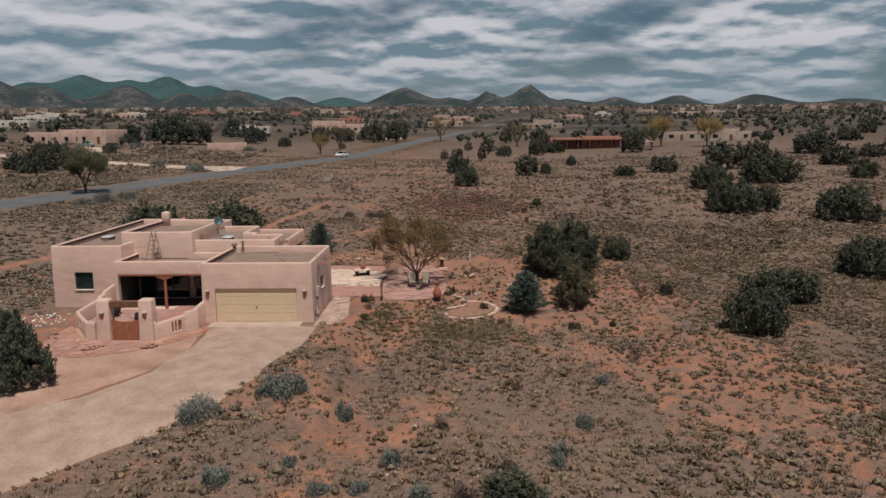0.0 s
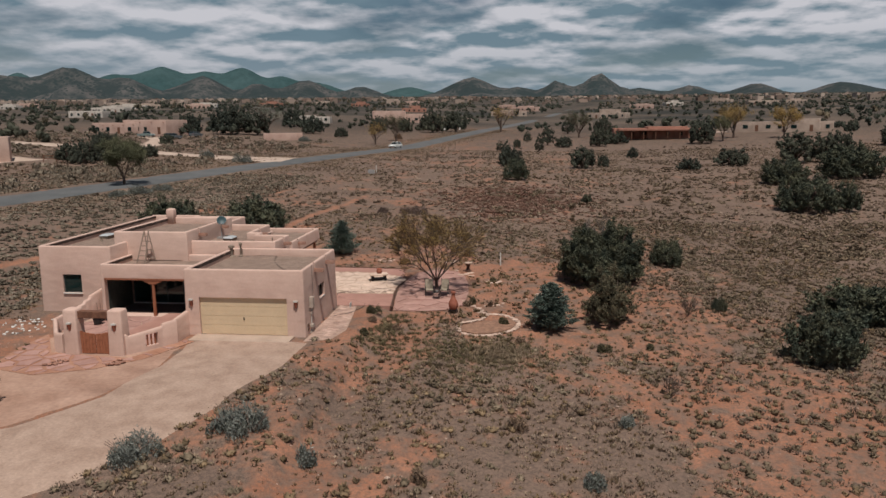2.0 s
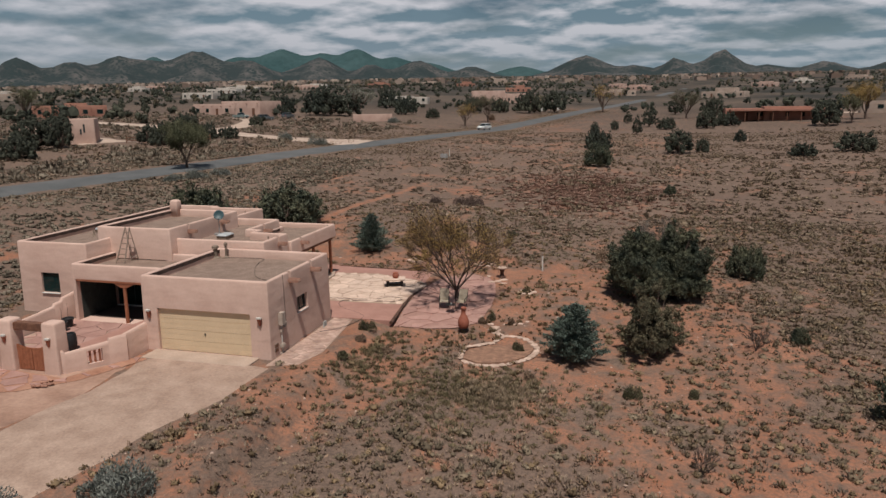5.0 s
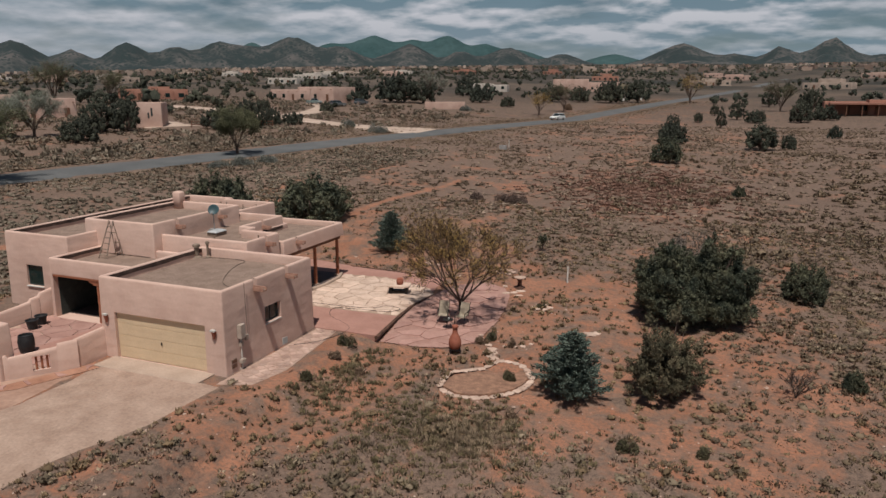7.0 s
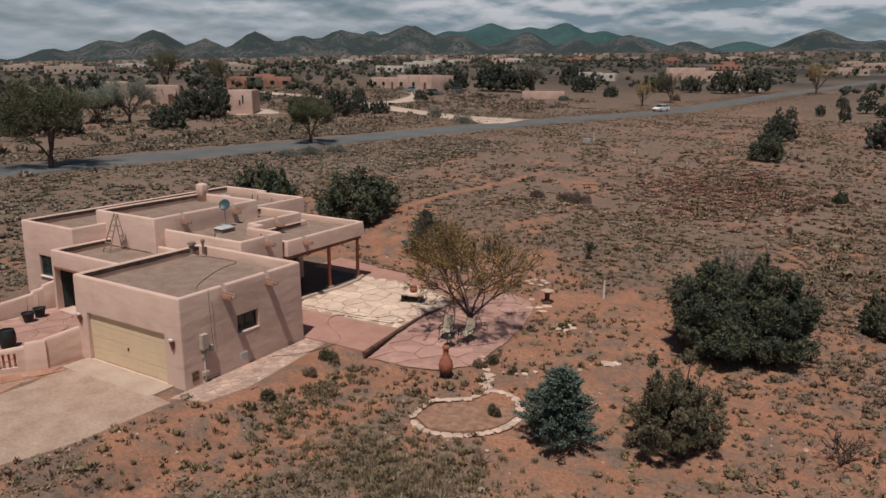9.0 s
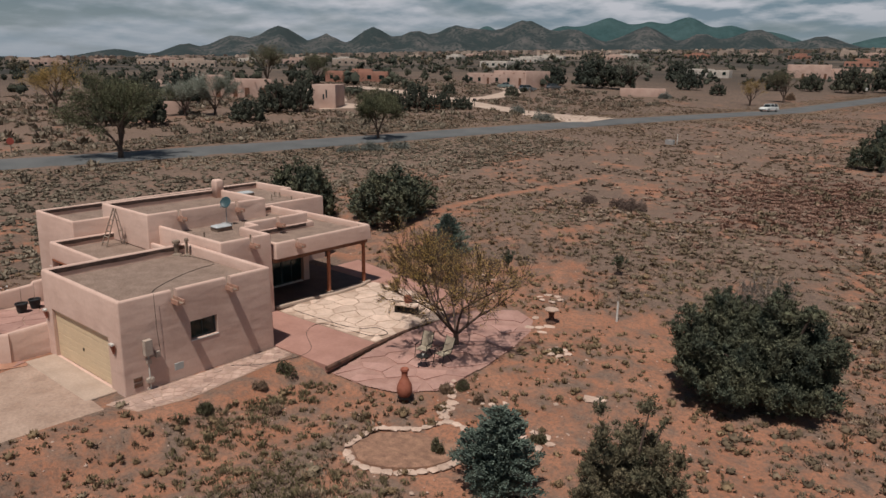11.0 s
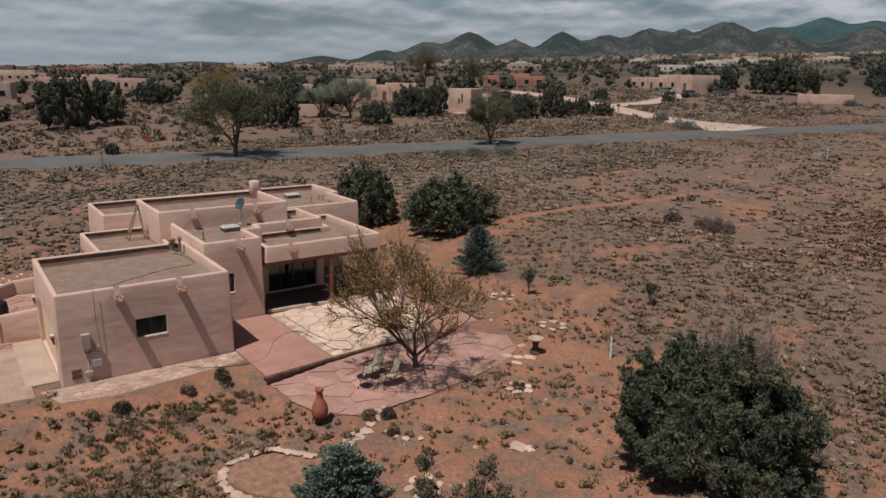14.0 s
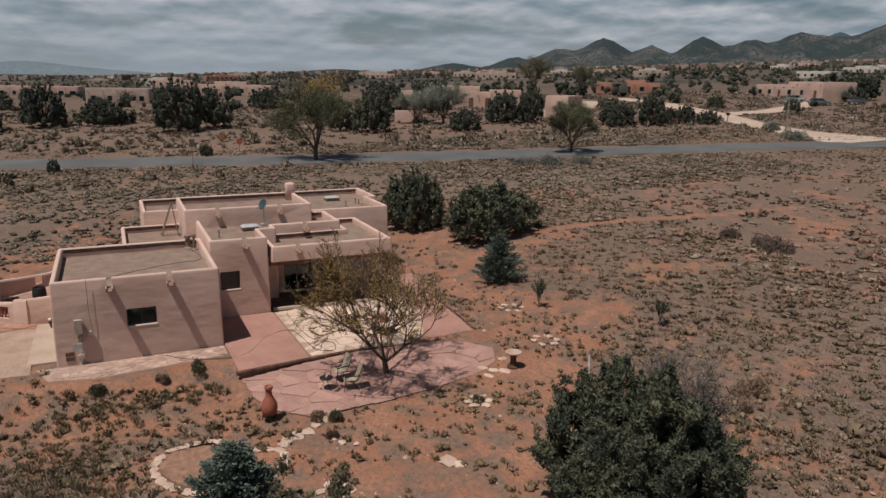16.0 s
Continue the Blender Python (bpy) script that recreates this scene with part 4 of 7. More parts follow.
cable("wall_cable", [(-9.30, 40.05, 3.7), (-9.27, 40.05, 2.4), (-9.28, 40.12, 1.45)], 0.008, "thin dark cable down a stucco wall")
cable("roof_cable", [(-9.7, 40.5, 3.23), (-11.1, 40.97, 3.22), (-12.24, 42.71, 3.22), (-12.77, 44.1, 3.22), (-12.9, 44.85, 3.22), (-13.6, 45.05, 3.22), (-14.9, 44.9, 3.22), (-15.3, 44.6, 3.22)], 0.011, "dark cable lying across the gravel roof")
cable("garden_hose", [(-8.9, 42.9, 0.05), (-8.0, 44.0, 0.04), (-7.7, 46.0, 0.05), (-9.6, 47.4, 0.05), (-10.0, 48.6, 0.07), (-8.4, 48.9, 0.07), (-7.0, 49.1, 0.07), (-6.7, 49.8, 0.07), (-7.6, 50.0, 0.07), (-8.1, 49.4, 0.07), (-9.4, 49.1, 0.07), (-12.4, 49.0, 0.07)], 0.016, "dark garden hose lying over patio paving")

# roof fittings
def roof_vent(x, y, z, h, r, label, hat=True):
    v = thing("roof_vent", label, "roof vent", (x, y, z))
    part("flashing", lathe([(0, 0.0), (r * 2.4, 0.0), (r * 2.2, 0.04), (r * 1.1, 0.10), (0, 0.10)], 14), VENT_BROWN, v)
    part("pipe", tube([(0, 0, 0.05), (0, 0, h)], r, 12), VENT_BROWN, v)
    if hat:
        part("cap", lathe([(0, h - 0.06), (r * 1.7, h - 0.06), (r * 1.7, h + 0.06), (r * 1.2, h + 0.10), (0, h + 0.12)], 14), VENT_BROWN, v)
    return v


roof_vent(-15.75, 44.7, 3.2, 0.62, 0.11, "squat weathered brown flue with cap on gravel roof")
roof_vent(-15.25, 44.95, 3.2, 0.75, 0.06, "slim weathered brown vent pipe on gravel roof")
for x, y, z, h in ((-15.9, 46.3, 3.62, 0.4), (-14.2, 47.8, 3.62, 0.3), (-25.6, 47.0, 3.64, 0.35), (-25.9, 47.3, 3.64, 0.35), (-22.6, 55.4, 3.64, 0.4), (-23.6, 56.4, 3.64, 0.35), (-23.2, 56.5, 3.64, 0.35), (-21.6, 56.2, 3.64, 0.3), (-20.8, 56.6, 3.64, 0.3), (-13.4, 54.4, 3.2, 0.35)):
    roof_vent(x, y, z, h, 0.035, "thin vent pipe standing on flat roof", False)


def skylight(x, y, z, w, d):
    s = thing("skylight", "white domed skylight on a low curb", "skylight", (x, y, z), group="skylights")
    part("curb", box(-w / 2, w / 2, -d / 2, d / 2, 0, 0.20, 0.01), VENT_BROWN, s)
    part("dome", loft([(round_loop(offset_loop(rect(-w / 2 - 0.04, w / 2 + 0.04, -d / 2 - 0.04, d / 2 + 0.04), o), 0.12), hh) for o, hh in ((0, 0.20), (0.01, 0.24), (0.05, 0.28), (0.12, 0.31), (0.20, 0.32))]), WHITE_DOME, s, smooth_shade=True)


skylight(-17.25, 48.15, 3.62, 0.62, 0.90)
skylight(-25.2, 55.2, 3.64, 0.62, 0.95)
skylight(-26.2, 48.6, 3.64, 0.62, 0.95)

dish = thing("satellite_dish", "blue-grey satellite dish on a short mast", "satellite dish", (-18.25, 49.15, 3.70))
part("mast", tube([(0, 0, 0), (0, 0, 1.0)], 0.03, 8), METAL_GREY, dish)
refl = part("reflector", lathe([(0, 0.0), (0.13, 0.012), (0.24, 0.04), (0.31, 0.075), (0.32, 0.065), (0.24, 0.026), (0.0, -0.02)], 22), DISH_BLUE, dish, smooth_shade=True)
refl.matrix_basis = pose(0.05, -0.02, 1.15, 62, 0, 25)
part("feed_arm", tube([(0.05, -0.05, 0.95), (0.20, -0.42, 1.0)], 0.015, 6), METAL_GREY, dish)
part("feed_horn", box(0.16, 0.24, -0.48, -0.38, 0.96, 1.04, 0.01), METAL_GREY, dish)
part("foot_plate", box(-0.25, 0.25, -0.2, 0.2, -0.09, 0.03), METAL_GREY, dish)

ladder = thing("step_ladder", "grey wooden A-frame ladder on the flat roof", "ladder", (-21.05, 44.3, 2.85))
for s in (-1, 1):
    part("front_rail", tube([(s * 0.27 - 0.15, -0.55, 0.0), (s * 0.14, 0.1, 1.95)], 0.034, 6), WOOD_GREY, ladder)
    part("back_rail", tube([(s * 0.24 + 0.12, 0.36, 0.0), (s * 0.12, 0.1, 1.9)], 0.024, 6), WOOD_GREY, ladder)
for k in range(6):
    f = 0.10 + 0.15 * k
    w = 0.27 - 0.15 * f
    part("rung", tube([(-w - 0.15 * (1 - f), -0.55 + 0.65 * f, 1.95 * f), (w - 0.15 * (1 - f), -0.55 + 0.65 * f, 1.95 * f)], 0.03, 6), WOOD_GREY, ladder)
for k in range(3):
    f = 0.12 + 0.28 * k
    w = 0.24 - 0.12 * f
    part("cross_bar", tube([(-w + 0.12 * (1 - f), 0.36 - 0.26 * f, 1.9 * f), (w + 0.12 * (1 - f), 0.36 - 0.26 * f, 1.9 * f)], 0.028, 6), WOOD_GREY, ladder)


# ---- entrance court ----
def ring_wall(name, line, heights, thick, slots, label):
    """A plastered garden wall along a line, its top rounded and stepping through heights; slots: places cut through."""
    holder = thing(name, label, "garden wall", (line[0][0], line[0][1], 0))
    for (p, q), hs in zip(zip(line, line[1:]), heights):
        p, q = Vector(p), Vector(q)
        ln = (q - p).length
        ang = math.degrees(math.atan2(q.y - p.y, q.x - p.x))
        bm = bmesh.new()
        cross = [(-thick / 2, 0), (-thick / 2 + 0.01, 0.86), (-thick / 2 + 0.035, 0.94), (-thick / 4, 1.0), (thick / 4, 1.0), (thick / 2 - 0.035, 0.94), (thick / 2 - 0.01, 0.86), (thick / 2, 0)]
        stations = []
        for f, h in hs:
            stations.append((f * ln, h))
        rings = [[bm.verts.new((s, c, -0.25 if v == 0 else h - (1.0 - v) * 0.75)) for c, v in cross] for s, h in stations]
        for a, b in zip(rings, rings[1:]):
            for i in range(len(cross)):
                j = (i + 1) % len(cross)
                bm.faces.new((a[i], b[i], b[j], a[j]))
        bm.faces.new(rings[0])
        bm.faces.new(list(reversed(rings[-1])))
        bmesh.ops.recalc_face_normals(bm, faces=bm.faces)
        ob = part("wall", bm, STUCCO, None)
        cut = [c for c in slots if abs(c[0][0] - p.x) + abs(c[0][1] - p.y) < 0.01]
        if cut:
            carve(ob, [(s0, s1, -0.4, 0.4, z0, z1) for _, s0, s1, z0, z1 in cut])
        shade_by_angle(ob, 45)
        ob.parent = holder
        ob.matrix_basis = pose(p.x - line[0][0], p.y - line[0][1], 0, 0, 0, ang)
    return holder


east_wall = ring_wall("courtyard_wall", [(-15.95, 38.75), (-15.9, 37.1), (-17.45, 35.0)],
          [((0, 1.34), (0.98, 1.27), (1.0, 1.27)), ((-0.04, 1.26), (0.24, 1.21), (0.26, 1.08), (0.62, 1.0), (0.93, 0.93), (0.96, 1.06), (1.0, 1.06))], 0.26,
          [((-15.9, 37.1), 0.95, 1.60, 0.24, 0.84)], "low tan stucco courtyard wall with stepped rounded top")
for k in range(3):
    f = 1.05 + 0.2 * k
    d = (Vector((-17.45, 35.0)) - Vector((-15.9, 37.1))).normalized()
    p = Vector((-15.9, 37.1)) + d * f
    sp = part("spindle", tube([(p.x + 15.95, p.y - 38.75, 0.2), (p.x + 15.95, p.y - 38.75, 0.86)], 0.045, 8), WOOD_RED, east_wall, "red-brown wooden spindle")
ring_wall("courtyard_wall", [(-23.2, 42.75), (-23.35, 38.3), (-21.2, 35.25), (-20.6, 35.0)],
          [((0, 1.55), (0.10, 1.50), (0.30, 1.36), (0.32, 1.22), (0.42, 1.18), (0.44, 1.05), (0.70, 0.95), (1.0, 0.85)), ((-0.03, 0.85), (0.25, 0.80), (0.6, 0.86), (1.0, 1.0)), ((0, 1.0), (1, 1.05))], 0.26,
          [((-23.35, 38.3), 1.2, 1.7, 0.25, 0.72)], "low tan stucco courtyard wall with stepped rounded top")
for x0, x1 in ((-20.55, -19.72), (-18.22, -17.36)):
    pil = thing("gate_pillar", "square plastered gate pillar with clay lamp", "pillar", ((x0 + x1) / 2, 35.15, 0), group="gate pillars")
    w = (x1 - x0) / 2 - 0.05
    body = part("pillar_body", loft([(round_loop(offset_loop(rect(-w, w, -0.36, 0.36), d), 0.10), z) for d, z in ((-0.03, -0.3), (0, 1.1), (0.02, 2.24), (0.05, 2.31), (0.12, 2.33))]), STUCCO, pil)
    shade_by_angle(body, 50)
    sconce((x0 + x1) / 2, 34.80, 1.52, 0, pil)
gate = thing("garden_gate", "red-brown plank double gate, closed, with curved top", "gate", (-18.97, 35.05, 0))
for s in (-1, 1):
    leaf = part("gate_leaf", box(min(0.012 * s, s * 0.84), max(0.012 * s, s * 0.84), 0.03, 0.06, 0.35, 0.47), WOOD_RED, gate, "red-brown plank gate leaf")
    for k in range(5):
        a = 0.016 + 0.165 * k
        x0, x1 = sorted((s * a, s * (a + 0.158)))
        top = 1.06 + 0.16 * ((k + 0.5) / 5) ** 2
        part("plank", box(x0, x1, -0.02, 0.03, 0.04, top, 0.008), WOOD_RED, leaf)
    part("rail", box(min(0.02 * s, s * 0.83), max(0.02 * s, s * 0.83), 0.03, 0.07, 0.85, 0.97, 0.005), WOOD_DARK, leaf)
lintel = tagged(part("gate_lintel", box(-19.95, -18.0, 34.98, 35.36, 1.86, 2.20, 0.03), WOOD_DARK), "dark heavy wooden beam across the gate pillars", "beam")
for k, (x, y) in enumerate(((-21.8, 39.75), (-22.05, 40.45))):
    pot = thing("plant_pot", "black plastic nursery pot with a bare stem", "plant pot", (x, y, 0.16), group="plant pots")
    part("pot", lathe([(0, 0.0), (0.20, 0.0), (0.27, 0.40), (0.30, 0.40), (0.30, 0.45), (0.26, 0.45), (0.24, 0.36), (0, 0.36)], 18), BLACK_PLASTIC, pot)
    part("stem", tube([(0, 0, 0.3), (0.03, 0.02, 0.9), (-0.02, 0.05, 1.25)], [0.015, 0.01, 0.004], 5), TWIG, pot)
# a dark trunk-like pot just inside the gate
urn = thing("water_barrel", "dark round barrel standing inside the court", "barrel", (-19.2, 37.4, 0.15))
part("barrel_body", lathe([(0, 0), (0.28, 0), (0.34, 0.3), (0.34, 0.55), (0.30, 0.8), (0.27, 0.8), (0.26, 0.7), (0, 0.7)], 18), BLACK_PLASTIC, urn)


# ---- paving ----
def clip_cell(cell, p, q):
    """The half of a convex cell that lies nearer to p than to q."""
    mid, d = (p + q) / 2, q - p
    out = []
    for i in range(len(cell)):
        a, b = cell[i], cell[(i + 1) % len(cell)]
        da, db = (a - mid).dot(d), (b - mid).dot(d)
        if da <= 0:
            out.append(a)
        if da * db < 0:
            out.append(a.lerp(b, da / (da - db)))
    return out


def inside(p, poly):
    hit = False
    for i in range(len(poly)):
        a, b = poly[i - 1], poly[i]
        if (a[1] > p.y) != (b[1] > p.y) and p.x < (b[0] - a[0]) * (p.y - a[1]) / (b[1] - a[1]) + a[0]:
            hit = not hit
    return hit


def to_edge(p, c, poly):
    """The last point inside the outline on the way from p to c."""
    lo, hi = 0.0, 1.0
    for _ in range(9):
        m = (lo + hi) / 2
        lo, hi = (m, hi) if inside(p.lerp(c, m), poly) else (lo, m)
    return p.lerp(c, lo)


def crazy_paving(holder, poly, size, material, z, gap, rng, name="flagstone", thick=0.035, rough=0.25, draped=False):
    """Irregular flat stones filling an outline, each a piece of its own."""
    xs, ys = [p[0] for p in poly], [p[1] for p in poly]
    seeds = []
    for _ in range(6000):
        p = Vector((rng.uniform(min(xs), max(xs)), rng.uniform(min(ys), max(ys))))
        if inside(p, poly) and all((p - q).length > size * (0.68 + 0.4 * rng.random()) for q in seeds):
            seeds.append(p)
    hx, hy = holder.location.x, holder.location.y
    for p in seeds:
        cell = [p + Vector(c) * size * 1.1 for c in ((-1, -1), (1, -1), (1, 1), (-1, 1))]
        for q in seeds:
            if q is not p and (q - p).length < size * 2.6:
                cell = clip_cell(cell, p, q)
        if len(cell) < 3:
            continue
        cell = [c if inside(c, poly) else to_edge(p, c, poly) for c in cell]
        pts = []
        for i in range(len(cell)):
            a, b = cell[i], cell[(i + 1) % len(cell)]
            pts.append(a)
            if (b - a).length > size * 0.45:
                m = (a + b) / 2
                pts.append(m + (p - m).normalized() * size * rough * 0.12 * rng.random())
        top, low = [], []
        lift = ground(p.x, p.y) if draped else 0.0
        dz = rng.uniform(-0.008, 0.008)
        for c in pts:
            d = (p - c)
            k = d.normalized()
            o, t = c + k * gap, c + k * (gap + 0.008)
            low.append((o.x - hx, o.y - hy, z + lift - 0.12))
            top.append((t.x - hx, t.y - hy, z + lift + thick + dz))
        n = len(pts)
        verts = low + top
        faces = [tuple(range(n, 2 * n))] + [(i, (i + 1) % n, n + (i + 1) % n, n + i) for i in range(n)]
        mesh(name, verts, faces, material, holder)


def slab(name, poly, z0, z1, material, label, category, rim=0.02, kind="structure"):
    bm = loft([(poly, z0), (poly, z1 - rim), (offset_loop(poly, rim), z1)])
    return tagged(part(name, bm, material), label, category, kind=kind)


rng = random.Random(7)
slab("red_patio_slab", [(-13.1, 45.35), (-9.2, 45.45), (-5.95, 45.5), (-6.3, 48.6), (-13.1, 48.4)], -0.5, 0.06, CONCRETE_RED, "smooth red concrete patio slab", "patio")
slab("garage_apron", [(-15.4, 37.5), (-9.95, 37.5), (-9.95, 38.66), (-15.4, 38.66)], -0.2, 0.075, CONCRETE, "pale concrete apron below the garage door", "apron")
# the deep shade under the patio roof is put into this floor's colour
slab("covered_patio_slab", [(-16.2, 48.3), (-13.4, 48.5), (-13.3, 50.4), (-13.0, 52.3), (-13.1, 54.2), (-13.4, 55.2), (-19.7, 55.3), (-19.7, 53), (-16.2, 53)], -0.2, 0.12, SHADED_FLOOR, "covered patio floor coloured dark for its deep shade", "patio")
slab("red_patio_strip", [(-17.5, 55.2), (-13.35, 55.1), (-10.2, 54.2), (-6.3, 53.6), (-5.7, 55.0), (-3.9, 56.5), (-8.5, 57.0), (-13.0, 57.3), (-17.5, 58.2)], -0.5, 0.045, CONCRETE_RED, "smooth red concrete strip along the patio", "patio")
upper = [(-13.0, 48.45), (-6.35, 48.65), (-6.4, 50.8), (-6.1, 53.2), (-6.9, 54.3), (-10.3, 55.6), (-13.25, 55.3), (-12.95, 52.3), (-13.2, 50.3)]
slab("flagstone_bed", upper, -0.5, 0.052, MORTAR, "sandy mortar bed of the flagstone patio", "patio")
lower = [(-5.8, 45.6), (-3.9, 45.75), (-2.6, 46.2), (-1.5, 47.4), (-1.4, 50.4), (-1.6, 52.8), (-1.95, 54.6), (-2.6, 55.8), (-3.9, 56.4), (-5.5, 55.2), (-6.0, 53.2), (-6.25, 50.8), (-6.1, 48.2)]
walkway = [(-9.25, 37.9), (-7.9, 38.4), (-7.5, 40.2), (-7.7, 42.2), (-7.9, 44.0), (-8.1, 45.4), (-9.2, 45.4)]
slab("walkway_bed", walkway, -0.2, 0.03, GROUT, "sandy bed of the flagstone walk beside the garage", "path")
court = [(-16.1, 38.8), (-16.1, 37.2), (-17.5, 35.4), (-20.6, 35.4), (-23.1, 38.4), (-22.9, 42.7), (-22.5, 44.5), (-16.05, 44.5)]
slab("court_floor", court, -0.2, 0.10, GROUT, "sandy floor of the entrance court", "patio")
front = [(-17.0, 34.5), (-16.0, 36.7), (-15.6, 37.7), (-15.0, 37.4), (-16.2, 34.5), (-17.8, 32.9), (-20.2, 31.9), (-22.9, 32.6), (-23.6, 35.6), (-23.6, 38), (-21.4, 35.0)]
slab("front_walk_bed", front, -0.2, 0.035, TRAIL_DIRT, "sandy bed of the flagstone walk before the gate", "path")
bm = bmesh.new()
tube([(-13.35, 48.5, 0.09), (-13.25, 50.4, 0.09), (-12.95, 52.3, 0.09), (-13.05, 54.2, 0.09), (-13.4, 55.2, 0.09)], 0.12, 6, bm)
tagged(part("slab_curb", bm, CONCRETE), "pale concrete curb along the covered patio", "curb", kind="structure")


def drape(name, poly, lift, step, material, label):
    """A thin sheet over the land inside an outline."""
    xs, ys = [p[0] for p in poly], [p[1] for p in poly]
    nx, ny = int((max(xs) - min(xs)) / step) + 1, int((max(ys) - min(ys)) / step) + 1
    verts, faces = [], []
    for j in range(ny + 1):
        for i in range(nx + 1):
            x, y = min(xs) + i * step, min(ys) + j * step
            verts.append((x, y, ground(x, y) + lift))
    for j in range(ny):
        for i in range(nx):
            if inside(Vector((min(xs) + (i + 0.5) * step, min(ys) + (j + 0.5) * step)), poly):
                a = j * (nx + 1) + i
                faces.append((a, a + 1, a + nx + 2, a + nx + 1))
    return tagged(mesh(name, verts, faces, material, None, True), label, "patio", kind="structure")


drape("terrace_bed", lower, 0.046, 0.06, MORTAR_PINK, "pinkish mortar bed of the sunken terrace")
PAVING = {}
for key, label, lst in (("patio_flagstones", "cream flagstone paving in crazy pattern", (upper, 0.88, STONE_CREAM, 0.035, 0.015)),
                        ("terrace_flagstones", "pinkish flagstone terrace with wide stones", (lower, 1.25, STONE_PINK, 0.02, 0.004)),
                        ("walkway_flagstones", "pale flagstone walk along the garage wall", (walkway, 0.36, WALK_STONE, 0.006, 0.024)),
                        ("court_flagstones", "pinkish flagstone floor of the entrance court", (court, 1.0, STONE_PINK, 0.10, 0.008)),
                        ("front_flagstones", "pinkish flagstone walk before the gate", (front, 1.0, STONE_PINK, 0.02, 0.085))):
    poly, size, m, z, gap = lst
    PAVING[key] = (thing(key, label, "paving", (poly[0][0], poly[0][1], 0), kind="structure"), poly, size, m, z, gap)

# red brick strip through the court
slab("brick_strip", [(-19.6, 36.5), (-18.3, 36.2), (-17.3, 43.5), (-18.7, 43.8)], 0.05, 0.15, CONCRETE_RED, "dull red brick strip across the court", "path")
# edge of the upper terrace: stacked dark stones drawn as one tube
edge = spline([(-5.9, 45.4), (-6.2, 48.0), (-6.35, 49.6), (-6.4, 50.9), (-6.05, 53.3), (-5.6, 55.2)], 0.25)
bm = tube([(p.x + 0.03 * noise.noise(Vector((i, 0, 0))), p.y, -0.03 + 0.012 * noise.noise(Vector((i, 3, 0)))) for i, p in enumerate(edge)], 0.10, 7)
tagged(part("terrace_edge", bm, EDGE_DARK), "dark stone edge along the raised patio", "edging", kind="structure")
bm = tube([(-13.9, 57.4, 0.04), (-9.0, 57.15, 0.03), (-4.3, 56.75, 0.02), (-2.3, 55.2, -0.02)], 0.05, 6)
tagged(part("patio_edging", bm, EDGE_DARK), "dark timber border of the patio", "edging", kind="structure")


def rock(name, at, size, material, holder=None, seed=0, flat=0.45, label="", category="", group=""):
    bm = bmesh.new()
    bmesh.ops.create_icosphere(bm, subdivisions=1, radius=1)
    r = random.Random(seed)
    for v in bm.verts:
        k = 0.75 + 0.45 * r.random()
        v.co = Vector((v.co.x * size[0] * k, v.co.y * size[1] * k, v.co.z * size[2] * k))
    ob = part(name, bm, material, holder, label)
    ob.matrix_basis = pose(*at, 0, 0, r.uniform(0, 360))
    if category:
        tagged(ob, label, category, group)
    return ob


# kidney-shaped planting bed edged with flat stones
BED = [(-1.4, 42.35), (-0.55, 41.85), (0.65, 42.15), (1.75, 43.25), (2.0, 44.6), (1.25, 45.7), (0.25, 45.8), (-0.25, 44.75), (-0.8, 44.35), (-1.45, 43.65)]
bed = thing("planting_bed", "kidney-shaped bare planting bed edged with flat stones", "garden bed", (0.2, 43.7, 0))
line = spline(BED + [BED[0]], 0.05)
soil_pts = offset_loop([(p.x, p.y) for p in spline(BED + [BED[0]], 0.5)[:-1]], 0.1)
part("bed_soil", loft([([(p.x - 0.2, p.y - 43.7) for p in soil_pts], -0.5), ([((p.x - 0.2) * 0.96, (p.y - 43.7) * 0.96) for p in soil_pts], 0.03)]), BED_SOIL, bed, "bare red soil")
BED_Z = ground(0.2, 43.7)
bed.location.z = BED_Z
acc, k = 0.0, 0
for a, b in zip(line, line[1:]):
    acc += (b - a).length
    if acc > 0.36:
        acc = 0.0
        k += 1
        d = b - a
        st = rock("edging_stone", (b.x - 0.2, b.y - 43.7, ground(b.x, b.y) - BED_Z + 0.03), (0.25 + 0.06 * rng.random(), 0.19, 0.05), STONE_EDGE, bed, k)
        st.rotation_euler.z = math.atan2(d.y, d.x) + rng.uniform(-0.3, 0.3)
# stepping stones between terrace and bed
for k, (x, y, s) in enumerate(((-1.2, 47.7, 0.26), (-0.9, 47.4, 0.22), (-0.55, 47.0, 0.30), (-0.4, 46.6, 0.26), (-0.35, 46.2, 0.28), (-0.1, 46.0, 0.24), (-0.7, 46.5, 0.18), (0.3, 47.7, 0.16), (0.7, 47.9, 0.15), (1.0, 48.3, 0.13), (-1.5, 48.1, 0.16), (-1.6, 48.4, 0.14), (3.35, 50.7, 0.34), (3.7, 50.95, 0.22))):
    rock("stepping_stone", (x, y, ground(x, y) + 0.01), (s * 1.2, s, 0.06), STONE_EDGE, None, k + 40, 0.3, "pale flat stepping stone set in red soil", "stone", "stepping stones")


def stone_ring(x, y, r, n, seed):
    h = thing("stone_ring", "ring of pale flat stones round a small plant", "stone ring", (x, y, ground(x, y)))
    for k in range(n):
        a = 2 * math.pi * k / n + 0.2
        rock("ring_stone", (r * math.cos(a), r * math.sin(a), 0.02), (0.24, 0.17, 0.06), STONE_EDGE, h, seed + k)


